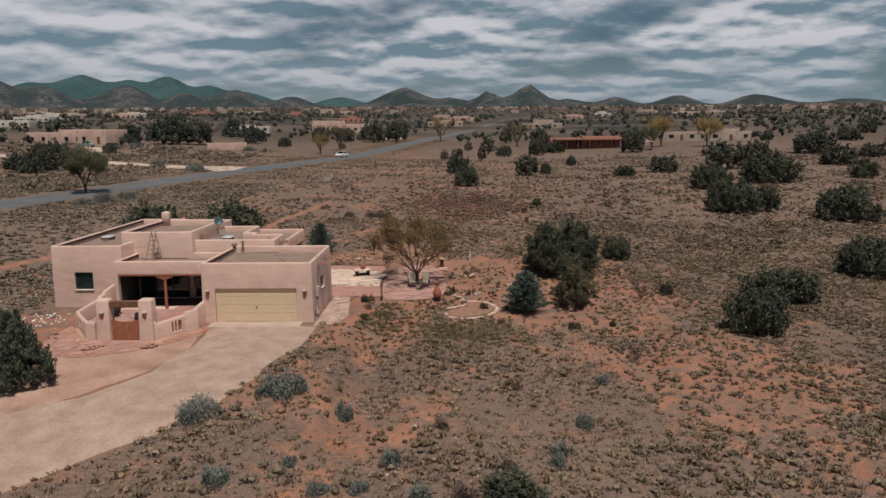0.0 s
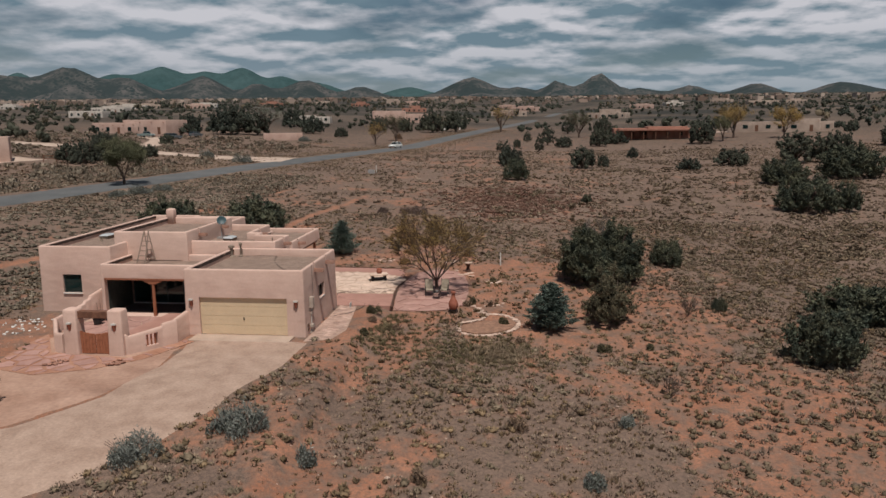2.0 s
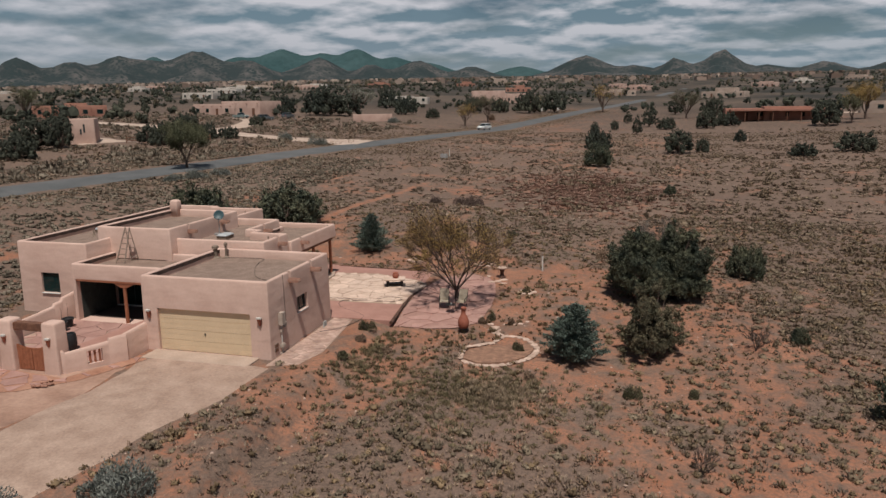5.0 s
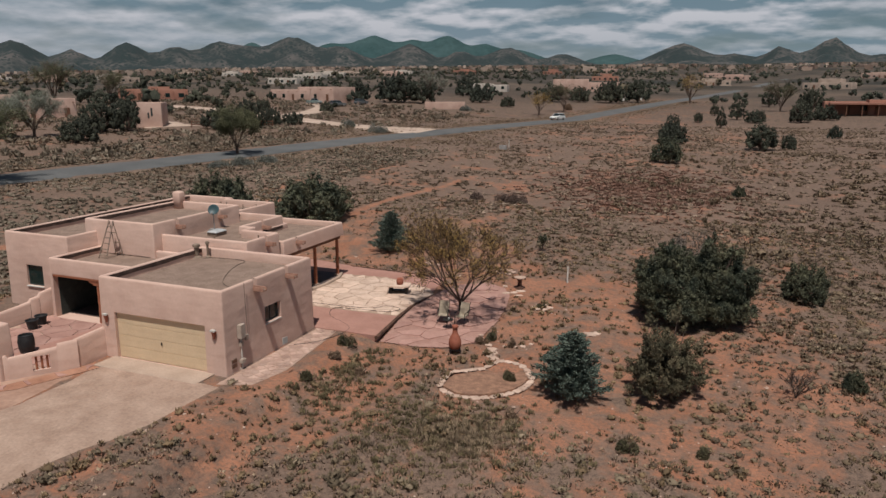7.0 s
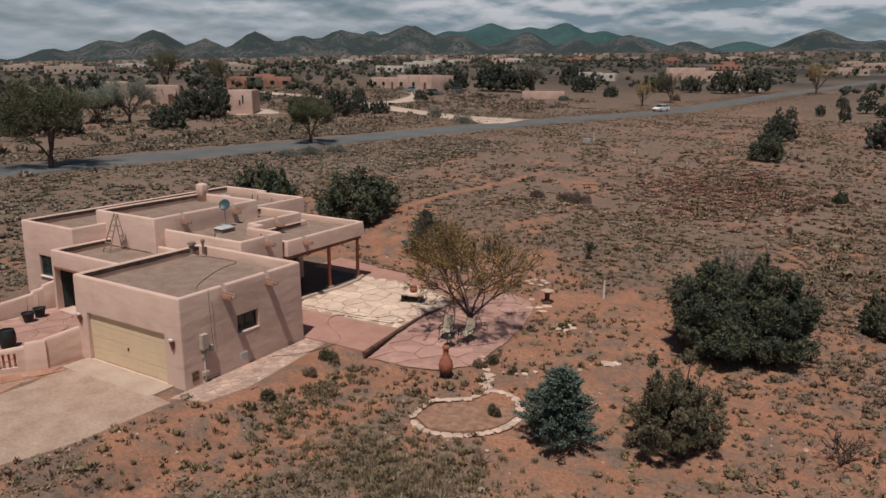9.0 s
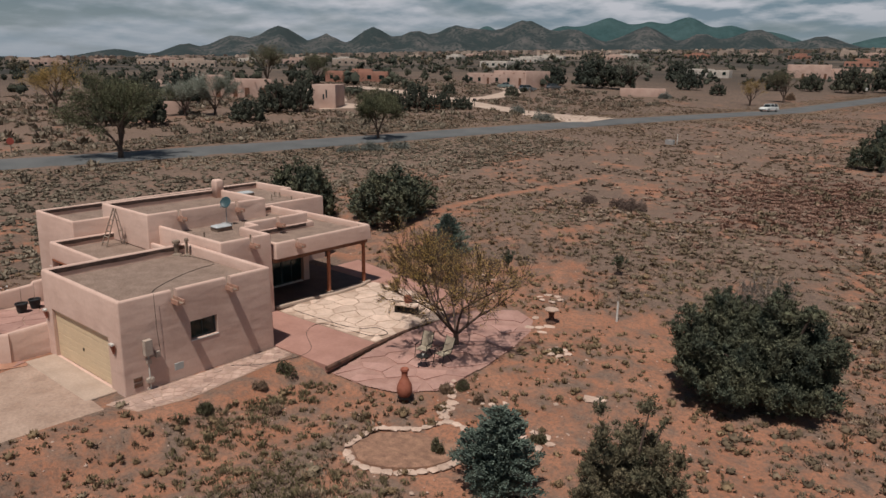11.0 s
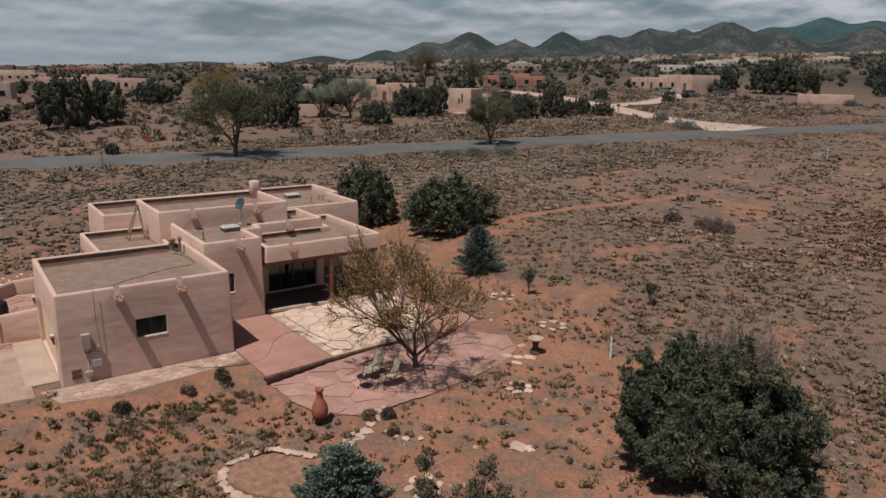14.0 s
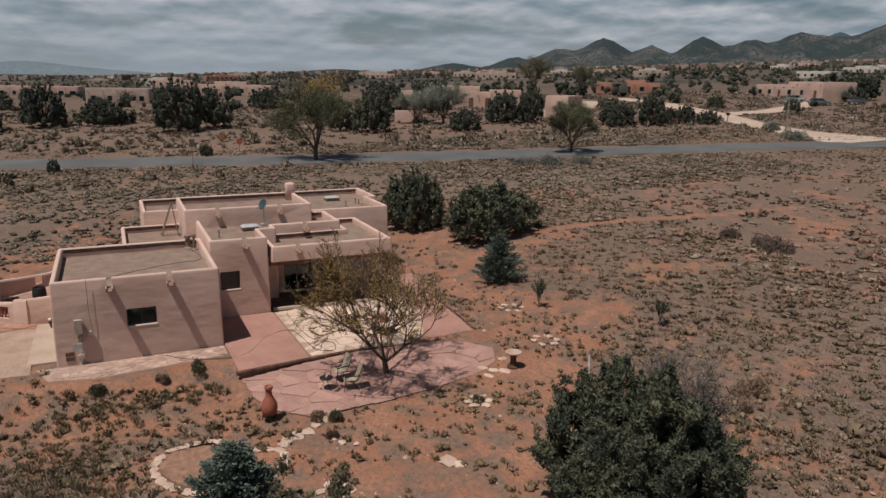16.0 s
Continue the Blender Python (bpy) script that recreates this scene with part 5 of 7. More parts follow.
for k, (x, y) in enumerate(((-1.9, 55.3), (-2.3, 55.0), (-1.6, 55.7), (-2.7, 56.2), (-1.5, 54.9))):
    rock("corner_stone", (x, y, ground(x, y) + 0.03), (0.30, 0.22, 0.06), STONE_EDGE, None, 210 + k, 0.3, "pale flat stone lying at the terrace corner", "stone", "corner stones")
stone_ring(3.35, 46.85, 0.5, 6, 70)
stone_ring(0.2, 53.5, 0.42, 6, 80)
stone_ring(-3.6, 59.0, 0.55, 6, 90)
stone_ring(-8.9, 60.3, 0.55, 6, 95)
# loose stones by the gate
for x, y, n, sd in ((-20.3, 33.4, 9, 120), (-17.35, 33.7, 7, 140)):
    pile = thing("stone_row", "row of loose red flat stones beside the walk", "stones", (x, y, 0.06))
    for k in range(n):
        rock("loose_stone", (0.22 * (k % 3) - 0.1 + 0.12 * (k // 3), 0.30 * (k // 3) - 0.3 + 0.05 * k % 0.2, 0.04), (0.17, 0.11, 0.06), STONE_RED, pile, sd + k)

heap_of = thing("white_stones", "scatter of small white stones on the bare soil", "stones", (-26.4, 39.6, 0.0))
for k in range(46):
    a, q = rng.uniform(0, 6.283), math.sqrt(rng.random())
    rock("white_stone", (1.7 * q * math.cos(a), 1.9 * q * math.sin(a), 0.02), (0.09 * rng.uniform(0.6, 1.5), 0.07, 0.05), FRAME_WHITE, heap_of, 400 + k)

# ---- garden things ----
chim = thing("chiminea", "terracotta bulb-shaped clay chimney stove on a black stand", "chiminea", (-2.05, 45.95, ground(-2.05, 45.95)))
part("body", lathe([(0, 0.16), (0.19, 0.18), (0.28, 0.32), (0.305, 0.5), (0.265, 0.70), (0.18, 0.86), (0.12, 1.0), (0.115, 1.22), (0.15, 1.30), (0.15, 1.34), (0.10, 1.34), (0.09, 1.2), (0, 1.15)], 24), CLAY, chim, smooth_shade=True)
part("rim_ring", lathe([(0.145, 1.24), (0.165, 1.27), (0.145, 1.30)], 24), CLAY, chim, smooth_shade=True)
mouth = part("fire_mouth", lathe([(0, 0.0), (0.11, 0.0), (0.14, 0.03), (0.12, 0.05), (0.09, 0.02)], 16), BLACK_IRON, chim, "sooty fire opening")
mouth.matrix_basis = pose(-0.19, 0.20, 0.52, 90, 0, 225)
part("stand_ring", lathe([(0.22, 0.14), (0.27, 0.17), (0.27, 0.20), (0.22, 0.20), (0.22, 0.14)], 20), BLACK_IRON, chim)
for k in range(3):
    a = 2 * math.pi * k / 3
    part("stand_leg", tube([(0.24 * math.cos(a), 0.24 * math.sin(a), 0.18), (0.30 * math.cos(a), 0.30 * math.sin(a), 0.0)], 0.02, 6), BLACK_IRON, chim)

bird = thing("bird_bath", "brown pedestal bird bath with a pale bowl", "bird bath", (-1.82, 56.22, ground(-1.82, 56.22)))
part("pedestal", lathe([(0, 0), (0.26, 0.0), (0.25, 0.06), (0.15, 0.14), (0.12, 0.35), (0.15, 0.52), (0.20, 0.58), (0, 0.58)], 20), EDGE_DARK, bird, smooth_shade=True)
part("bowl", lathe([(0, 0.60), (0.12, 0.57), (0.30, 0.63), (0.36, 0.70), (0.34, 0.71), (0.28, 0.66), (0.0, 0.63)], 24), STONE_EDGE, bird, "pale shallow bowl", True)

bench = thing("stone_table", "low table with a pale stone top on dark legs", "table", (-8.1, 52.62, 0.085), 18)
part("table_top", loft([(round_loop(offset_loop(rect(-0.68, 0.68, -0.42, 0.42), o), 0.08), z) for o, z in ((0.02, 0.40), (0, 0.42), (0, 0.47), (0.02, 0.49))]), STONE_CREAM, bench)
for sx in (-1, 1):
    part("table_leg", box(sx * 0.45 - 0.09, sx * 0.45 + 0.09, -0.30, 0.30, 0.0, 0.40, 0.015), BLACK_IRON, bench)
# black block added in place of the shade under the table
part("lower_shelf", box(-0.36, 0.36, -0.28, 0.28, 0.05, 0.16, 0.01), BLACK_IRON, bench, "dark block for the shade below the top")
kettle = tagged(part("clay_pot", lathe([(0, 0.0), (0.16, 0.0), (0.21, 0.12), (0.20, 0.26), (0.15, 0.30), (0.19, 0.36), (0.17, 0.37), (0.12, 0.30), (0, 0.28)], 20), CLAY, None, "", True), "round terracotta pot standing on the low table", "pot")
kettle.location = (-8.05, 52.67, 0.575)


def patio_chair(x, y, rz):
    c = thing("patio_chair", "folding metal patio chair with tan mesh seat", "chair", (x, y, ground(x, y) + 0.05), rz, group="patio chairs")
    seat = part("seat", box(-0.25, 0.25, -0.26, 0.24, 0.40, 0.425, 0.008), FABRIC_TAN, c)
    bk = part("backrest", box(-0.25, 0.25, -0.012, 0.012, 0.0, 0.66, 0.006), FABRIC_TAN, c)
    bk.matrix_basis = pose(0, 0.25, 0.42, -20, 0, 0)
    for s in (-1, 1):
        part("front_leg", tube([(s * 0.27, -0.30, 0.0), (s * 0.27, -0.22, 0.42), (s * 0.27, -0.2, 0.62)], 0.015, 6), BLACK_IRON, c)
        part("back_leg", tube([(s * 0.27, 0.32, 0.0), (s * 0.27, -0.02, 0.45)], 0.015, 6), BLACK_IRON, c)
        part("armrest", box(s * 0.27 - 0.03, s * 0.27 + 0.03, -0.25, 0.32, 0.615, 0.64, 0.008), BLACK_IRON, c)
        part("back_rail", tube([(s * 0.265, 0.22, 0.40), (s * 0.265, 0.50, 1.10)], 0.014, 6), BLACK_IRON, c)
    return c


patio_chair(-2.98, 49.35, -6)
patio_chair(-3.95, 49.2, 12)
tab = thing("side_table", "small round black metal side table", "table", (-3.4, 48.5, ground(-3.4, 48.5) + 0.05))
part("table_top", lathe([(0, 0.46), (0.27, 0.46), (0.28, 0.475), (0.27, 0.49), (0, 0.49)], 20), BLACK_IRON, tab)
for k in range(3):
    a = 2 * math.pi * k / 3 + 0.4
    part("table_leg", tube([(0.22 * math.cos(a), 0.22 * math.sin(a), 0.46), (0.10 * math.cos(a), 0.10 * math.sin(a), 0.24), (0.26 * math.cos(a), 0.26 * math.sin(a), 0.0)], 0.013, 6), BLACK_IRON, tab)
cup = tagged(part("candle_jar", lathe([(0, 0.0), (0.04, 0.0), (0.05, 0.08), (0.045, 0.08), (0.0, 0.07)], 12), METAL_WHITE), "small pale jar on the side table", "jar")
cup.location = (-3.36, 48.5, ground(-3.4, 48.5) + 0.54)

pole = thing("yard_post", "slim weathered post with a small feeder on top", "post", (0.6, 58.35, ground(0.6, 58.35)))
part("shaft", tube([(0, 0, -0.2), (0, 0, 1.3)], 0.05, 7), FRAME_WHITE, pole, "pale weathered shaft")
part("cross_arm", tube([(-0.12, 0, 1.1), (0.14, 0.02, 1.14)], 0.02, 6), WOOD_GREY, pole)
part("feeder", lathe([(0, 1.1), (0.06, 1.12), (0.07, 1.26), (0.03, 1.36), (0, 1.38)], 10), WOOD_GREY, pole)
for k, (x, y, h, kd) in enumerate(((-22.2, 119.0, 0.9, 0), (-21.5, 119.7, 1.3, 1))):
    b = thing("survey_stake" if kd else "utility_box", "thin pale wooden stake standing in dry grass" if kd else "low pale utility box standing in dry grass", "stake" if kd else "utility box", (x, y, ground(x, y)))
    part("stake_shaft" if kd else "box_body", box(-0.05, 0.05, -0.03, 0.03, -0.1, h) if kd else box(-0.55, 0.55, -0.3, 0.3, -0.1, h * 0.6, 0.03), METAL_WHITE if kd else METAL_GREY, b)


# ---- trees and shrubs ----
def leaves(pts, size, seed, long=1.6, up=None):
    """Small four-sided leaves or sprays at pts, turned at random (or along up)."""
    g = np.random.default_rng(seed)
    n = len(pts)
    a = g.normal(size=(n, 3))
    if up is not None:
        a = a * 0.45 + up
    a /= np.linalg.norm(a, axis=1, keepdims=True)
    b = np.cross(a, g.normal(size=(n, 3)))
    b /= np.maximum(1e-6, np.linalg.norm(b, axis=1, keepdims=True))
    s = (size * g.uniform(0.6, 1.4, size=(n, 1)))
    a, b = a * s * long * 0.5, b * s * 0.5
    v = np.stack([pts - a, pts + b * 0.8, pts + a, pts - b], axis=1).reshape(-1, 3)
    f = np.arange(n * 4).reshape(-1, 4)
    return v, f


ICO = [(0.0, 0.0, -1.0)] + [(0.894 * math.cos(k * 1.2566), 0.894 * math.sin(k * 1.2566), -0.447) for k in range(5)] + [(0.894 * math.cos(k * 1.2566 + 0.628), 0.894 * math.sin(k * 1.2566 + 0.628), 0.447) for k in range(5)] + [(0.0, 0.0, 1.0)]
ICO_FACES = [(0, 1 + (k + 1) % 5, 1 + k) for k in range(5)] + [(1 + k, 1 + (k + 1) % 5, 6 + k) for k in range(5)] + [(1 + (k + 1) % 5, 6 + (k + 1) % 5, 6 + k) for k in range(5)] + [(11, 6 + k, 6 + (k + 1) % 5) for k in range(5)]


def lumps(c, r, seed, fill=0.8, jitter=0.18):
    """Faceted uneven lumps about centres c with radii r: the shaded inside of a crown."""
    g = np.random.default_rng(seed)
    n = len(c)
    v = np.array(ICO)[None] * (r * fill)[:, None, None] * (1 + jitter * g.uniform(-1, 1, (n, 12, 1))) + c[:, None]
    f = (np.array(ICO_FACES)[None] + (np.arange(n) * 12)[:, None, None]).reshape(-1, 3)
    return v.reshape(-1, 3), f


def in_blobs(blobs, n, seed, shell=0.72):
    """Points on the outsides of lumps, none deep inside another, with the direction outwards."""
    g = np.random.default_rng(seed)
    c = np.array([b[:3] for b in blobs])
    r = np.array([b[3] for b in blobs])
    w = r ** 2
    k = g.choice(len(blobs), size=n * 3, p=w / w.sum())
    d = g.normal(size=(n * 3, 3))
    d /= np.linalg.norm(d, axis=1, keepdims=True)
    rad = r[k] * (shell + (1.08 - shell) * g.random(n * 3) ** 0.6) * np.where(g.random(n * 3) < 0.32, g.uniform(1.0, 1.65, n * 3), 1.0)
    p = c[k] + d * rad[:, None]
    ok = np.ones(len(p), bool)
    for cc, rr in zip(c, r):
        ok &= ((p - cc) ** 2).sum(1) > (0.66 * rr) ** 2
    ok &= p[:, 2] > 0.01
    return p[ok][:n], d[ok][:n]


def limbs(bm, start, blobs, rng, r0, count):
    for b in rng.sample(blobs, min(count, len(blobs))):
        p, q = Vector(start), Vector(b[:3])
        m = p.lerp(q, 0.5) + Vector((rng.uniform(-0.1, 0.1), rng.uniform(-0.1, 0.1), 0.08)) * (q - p).length
        tube([p, m, q], [r0, r0 * 0.55, r0 * 0.15], 5, bm)


def shrub_mesh(seed, height, n_leaf, leaf, blobs_n, squat=1.0, rough=0.28, lump=1.0, core=0.70, long=3.5):
    """A crown of many lumps about 1 m in radius and height tall, almost to the ground: trunk mesh and crown mesh."""
    rng = random.Random(seed)
    blobs = []
    zc = height * 0.30
    tw = [rng.uniform(0, 6.3) for _ in range(4)]
    for k in range(blobs_n):
        u = 1 - 1.5 * (k + 0.5) / blobs_n
        a = 2.39996 * k + rng.uniform(-0.3, 0.3)
        q = math.sqrt(max(0.0, 1 - u * u)) ** squat
        wave = 1 + rough * (0.42 * math.sin(2 * a + tw[0]) + 0.36 * math.sin(3 * a + tw[1] + 2 * u) + 0.3 * math.sin(4 * u + 2 * a + tw[2]))
        f = wave * rng.uniform(1 - rough, 1.04)
        r = rng.uniform(0.10, 0.22) * lump
        x, y = q * math.cos(a) * (0.96 - r * 0.7) * f, q * math.sin(a) * (0.96 - r * 0.7) * f
        z = max(r * 0.5, zc + u * ((height - zc) if u > 0 else zc) * f * 0.95)
        blobs.append((x, y, z, r))
        if u > -0.2:
            # an upright tuft that breaks the outline
            for j in range(3):
                t = r * rng.uniform(0.26, 0.46)
                blobs.append((x * 1.07 + rng.uniform(-r, r) * 0.7, y * 1.07 + rng.uniform(-r, r) * 0.7, z + r * rng.uniform(0.4, 1.9), t))
    pts, d = in_blobs(blobs, n_leaf, seed)
    v, f = leaves(pts, leaf, seed + 1, long, d * 0.6 + np.array([0, 0, 0.55]))
    cv, cf = lumps(np.array([b[:3] for b in blobs]), np.array([b[3] for b in blobs]), seed, core)
    v = np.concatenate([v, cv])
    f = [tuple(q) for q in f.tolist()] + [tuple(q) for q in (cf + len(pts) * 4).tolist()]
    bm = tube([(0, 0, -0.15), (0.03, 0.0, 0.25 * height), (0.0, 0.03, 0.6 * height)], [0.09, 0.07, 0.03], 7)
    limbs(bm, (0.02, 0, 0.08 * height), blobs, rng, 0.045, 14)
    return bm, v, f


def shrub(name, label, category, seed, height, n_leaf, leaf, blobs_n, material, at, scale, rz=0.0, group="", squat=1.0, bark=None, rough=0.28, lump=1.0, core=0.70, long=3.5):
    bm, v, f = shrub_mesh(seed, height, n_leaf, leaf, blobs_n, squat, rough, lump, core, long)
    e = thing(name, label, category, at, rz, group)
    e.scale = (scale, scale, scale)
    part("trunk", bm, bark or BARK, e)
    mesh("crown", v, f, material, e)
    return e


def at_ground(x, y, sink=0.05):
    return (x, y, ground(x, y) - sink)


def plant_copy(proto, x, y, w, h, rz, sink=0.05):
    """A copy with its crown w across and h high."""
    base_h = proto["height"]
    s = w / 2
    return copy_thing(proto, pose(*at_ground(x, y, sink), 0, 0, rz) @ Matrix.Diagonal((s / proto.scale.x, s / proto.scale.y, h / base_h / proto.scale.z, 1)))


# the big juniper, the blue spruce and the pinon by the terrace
big = shrub("juniper_tree", "large dark green multi-lobed juniper tree", "juniper", 11, 1.33, 115000, 0.0145, 440, JUNIPER, at_ground(7.95, 54.8), 2.86, 40, squat=0.95, rough=0.36, lump=0.50)


def spruce(name, label, x, y, w, h, seed, n=9000, rz=0.0):
    """A conical spruce: tiers of drooping boughs set with short blue needles."""
    g = np.random.default_rng(seed)
    rng = random.Random(seed)
    e = thing(name, label, "spruce", at_ground(x, y), rz, group="spruces")
    part("trunk", tube([(0, 0, -0.1), (0.02, 0, h * 0.5), (0, 0, h * 0.97)], [0.07, 0.045, 0.008], 7), BARK, e)
    bough = bmesh.new()
    tips = []
    for k in range(150):
        t = (k + rng.random()) / 150
        z = h * (0.04 + 0.93 * t)
        ln = w / 2 * (1 - t) ** 0.58 * rng.uniform(0.62, 1.2) + 0.05
        a = k * 2.4 + rng.uniform(-0.3, 0.3)
        d = Vector((math.cos(a), math.sin(a), 0))
        p0, p1, p2 = Vector((0, 0, z)), d * ln * 0.55 + Vector((0, 0, z + 0.02)), d * ln + Vector((0, 0, z + 0.30 * ln))
        tube([p0, p1, p2], [0.014, 0.01, 0.004], 4, bough)
        tips.append((p0, p1, p2, ln))
    part("branchwork", bough, BARK, e)
    wts = np.array([t[3] ** 1.4 for t in tips])
    ks = g.choice(len(tips), size=n, p=wts / wts.sum())
    u = g.random(n) ** 0.7
    p0 = np.array([t[0] for t in tips])[ks]
    p2 = np.array([t[2] for t in tips])[ks]
    ln = np.array([t[3] for t in tips])[ks]
    pts = p0 + (p2 - p0) * u[:, None]
    side = g.normal(size=(n, 3)) * np.array([1, 1, 0.55])
    pts = pts + side * (0.10 * ln * (1.25 - u) + 0.03)[:, None]
    pts[:, 2] = np.maximum(pts[:, 2], 0.03)
    up = (p2 - p0) / np.maximum(1e-5, np.linalg.norm(p2 - p0, axis=1, keepdims=True)) + np.array([0, 0, 0.3])
    v, f = leaves(pts, 0.052, seed + 3, 2.1, up)
    mesh("needles", v, f, SPRUCE, e)
    return e


spruce("blue_spruce", "young blue spruce with dense silvery blue needles", 3.92, 43.75, 2.95, 2.9, 21, 24000)
spruce("blue_spruce", "young blue spruce with dense silvery blue needles", -13.1, 61.9, 2.9, 3.1, 22, 20000)
pinon = shrub("pinon_pine", "rounded pinon pine with brown-tinged thin foliage", "pine", 31, 1.8, 30000, 0.019, 150, PINON, at_ground(7.5, 45.3), 1.65, 10, rough=0.6, squat=1.0, lump=0.7)

# prototypes for the junipers of the plain
PROTO, FAR_PROTO = [], []
for k, (h, squat, rough) in enumerate(((1.15, 0.8, 0.30), (1.45, 0.9, 0.42), (0.95, 0.8, 0.4), (2.1, 1.1, 0.3))):
    lab = ("rounded dark green juniper bush on dry ground", "upright dark green juniper with uneven crown", "low spreading dark green juniper bush", "narrow upright dark green juniper tree")[k]
    p = shrub("juniper_bush", lab, "juniper", 50 + k, h, 9500, 0.032, 150, JUNIPER, (0, 0, 0), 1.0, 0, "junipers of the plain", squat, rough=rough, lump=0.68)
    p["height"] = h
    PROTO.append(p)
    q = shrub("juniper_bush", lab, "juniper", 60 + k, h, 5000, 0.026, 70, JUNIPER_WOOD, (0, 0, 0), 1.0, 0, "junipers of the plain", squat, rough=rough, lump=0.85, core=0.9, long=2.2)
    q["height"] = h
    FAR_PROTO.append(q)
NEAR_JUNIPERS = (  # x, y, width, height, kind
    (13.9, 60.3, 2.5, 1.9, 0), (14.8, 48.7, 0.9, 0.85, 1), (18.0, 40.3, 3.6, 2.5, 0), (22.6, 47.6, 5.2, 2.0, 2), (33.2, 55.2, 5.0, 2.7, 2), (34.5, 86.5, 6.2, 3.6, 0), (38.6, 86.5, 3.1, 3.2, 1), (45.5, 80.5, 7.4, 3.5, 2),
    (40.2, 110, 6.0, 3.4, 0), (52.1, 116.5, 8.8, 4.4, 0), (59.8, 141, 7.2, 5.4, 0), (54, 143, 8.5, 5.6, 1), (31.7, 131, 4.2, 1.9, 2), (41.6, 139, 6.7, 2.8, 2), (79.9, 147, 8.6, 4.0, 0), (92.7, 182, 12, 5.4, 0), (97.9, 165, 6.0, 3.0, 2), (124, 222, 8, 3.2, 2), (152, 262, 8, 4, 2),
    (1.8, 114, 3.6, 3.2, 1), (0.6, 137.5, 4.8, 3.4, 0), (-0.2, 140.5, 2.6, 4.4, 3), (13.7, 134.8, 5.4, 3.9, 1), (17.6, 137, 2.6, 2.2, 0), (-2.5, 186, 2.4, 2.7, 3), (7.2, 183, 2.6, 4.4, 3), (10.6, 214, 4.6, 5.4, 3), (4.9, 227, 3.0, 3.2, 3), (1.7, 204, 2.6, 2.5, 1), (14.6, 205, 5.0, 3.0, 0), (24.8, 208, 6.2, 4.8, 0), (30.6, 215, 6.3, 3.3, 2), (26.4, 159, 2.6, 2.4, 1), (10.5, 92, 1.4, 1.0, 1), (52.8, 208, 8.3, 6.1, 0), (30, 246, 7, 6, 0),
    (-22.4, 66.3, 6.7, 3.3, 0), (-29.2, 63.2, 5.6, 3.8, 0), (1.0, 20.5, 2.2, 1.1, 1), (-20.9, 28.0, 2.8, 2.7, 1), (-23.3, 30.9, 3.2, 2.6, 0),
    (-54.3, 228, 4.9, 3.0, 0), (-75, 118, 4.4, 3.4, 1), (-71.3, 123.5, 5.2, 5.2, 1), (-70, 126.5, 3.2, 2.8, 0), (-69.1, 134, 4.0, 2.3, 0), (-71.2, 117.3, 5.0, 3.8, 0), (-71.9, 131.7, 3.6, 3.0, 0), (-97.9, 165, 3.6, 2.8, 0), (-86.1, 175, 3.7, 2.6, 0),
    (-76.4, 91.4, 5.4, 3.2, 0), (-84.5, 103, 7.0, 4.9, 0), (-85.6, 109.4, 5.0, 6.2, 3), (-82.5, 106.5, 4.0, 5.0, 1), (-81.2, 78, 6.8, 5.8, 0), (-84.5, 74, 4.6, 4.2, 1), (-94.6, 51.4, 8.6, 7.4, 0), (-97.5, 57, 6.5, 6.4, 1), (-110.4, 41.4, 8.4, 3.8, 2), (-111, 32, 8, 6.4, 0), (-106, 24, 7, 5.5, 0), (-135.6, 73.3, 7.7, 4.3, 0), (-62.7, 35.9, 1.5, 1.3, 0), (-67.5, 52.0, 1.9, 1.3, 0),
    (-88, 221, 13, 8.5, 0), (-80, 223, 9, 7.5, 1), (-67, 240, 7.6, 5.2, 0), (-86, 279, 9.4, 7.0, 1), (-48.6, 262, 8, 5.5, 0), (-40.5, 268, 7, 5.0, 0), (-30, 270, 10, 7.5, 0), (-22, 280, 9, 8, 1), (-99, 216, 8, 6, 0), (-100, 88, 7, 6.5, 1), (-108, 100, 8, 6, 0), (-118, 92, 6, 5, 0),
)
rng = random.Random(9)
for x, y, w, h, k in NEAR_JUNIPERS:
    plant_copy((FAR_PROTO if y > 125 or x < -60 else PROTO)[k], x, y, w, h, rng.uniform(0, 360))
for p in PROTO:
    p.location = at_ground(*{0: (64, 92), 1: (70, 120), 2: (58, 70), 3: (88, 128)}[PROTO.index(p)])
    p.scale = (2.2, 2.2, 2.2)
for k, p in enumerate(FAR_PROTO):
    p.location = at_ground(*((118, 190), (132, 240), (104, 236), (20, 268))[k])
    p.scale = (2.6, 2.6, 2.6)


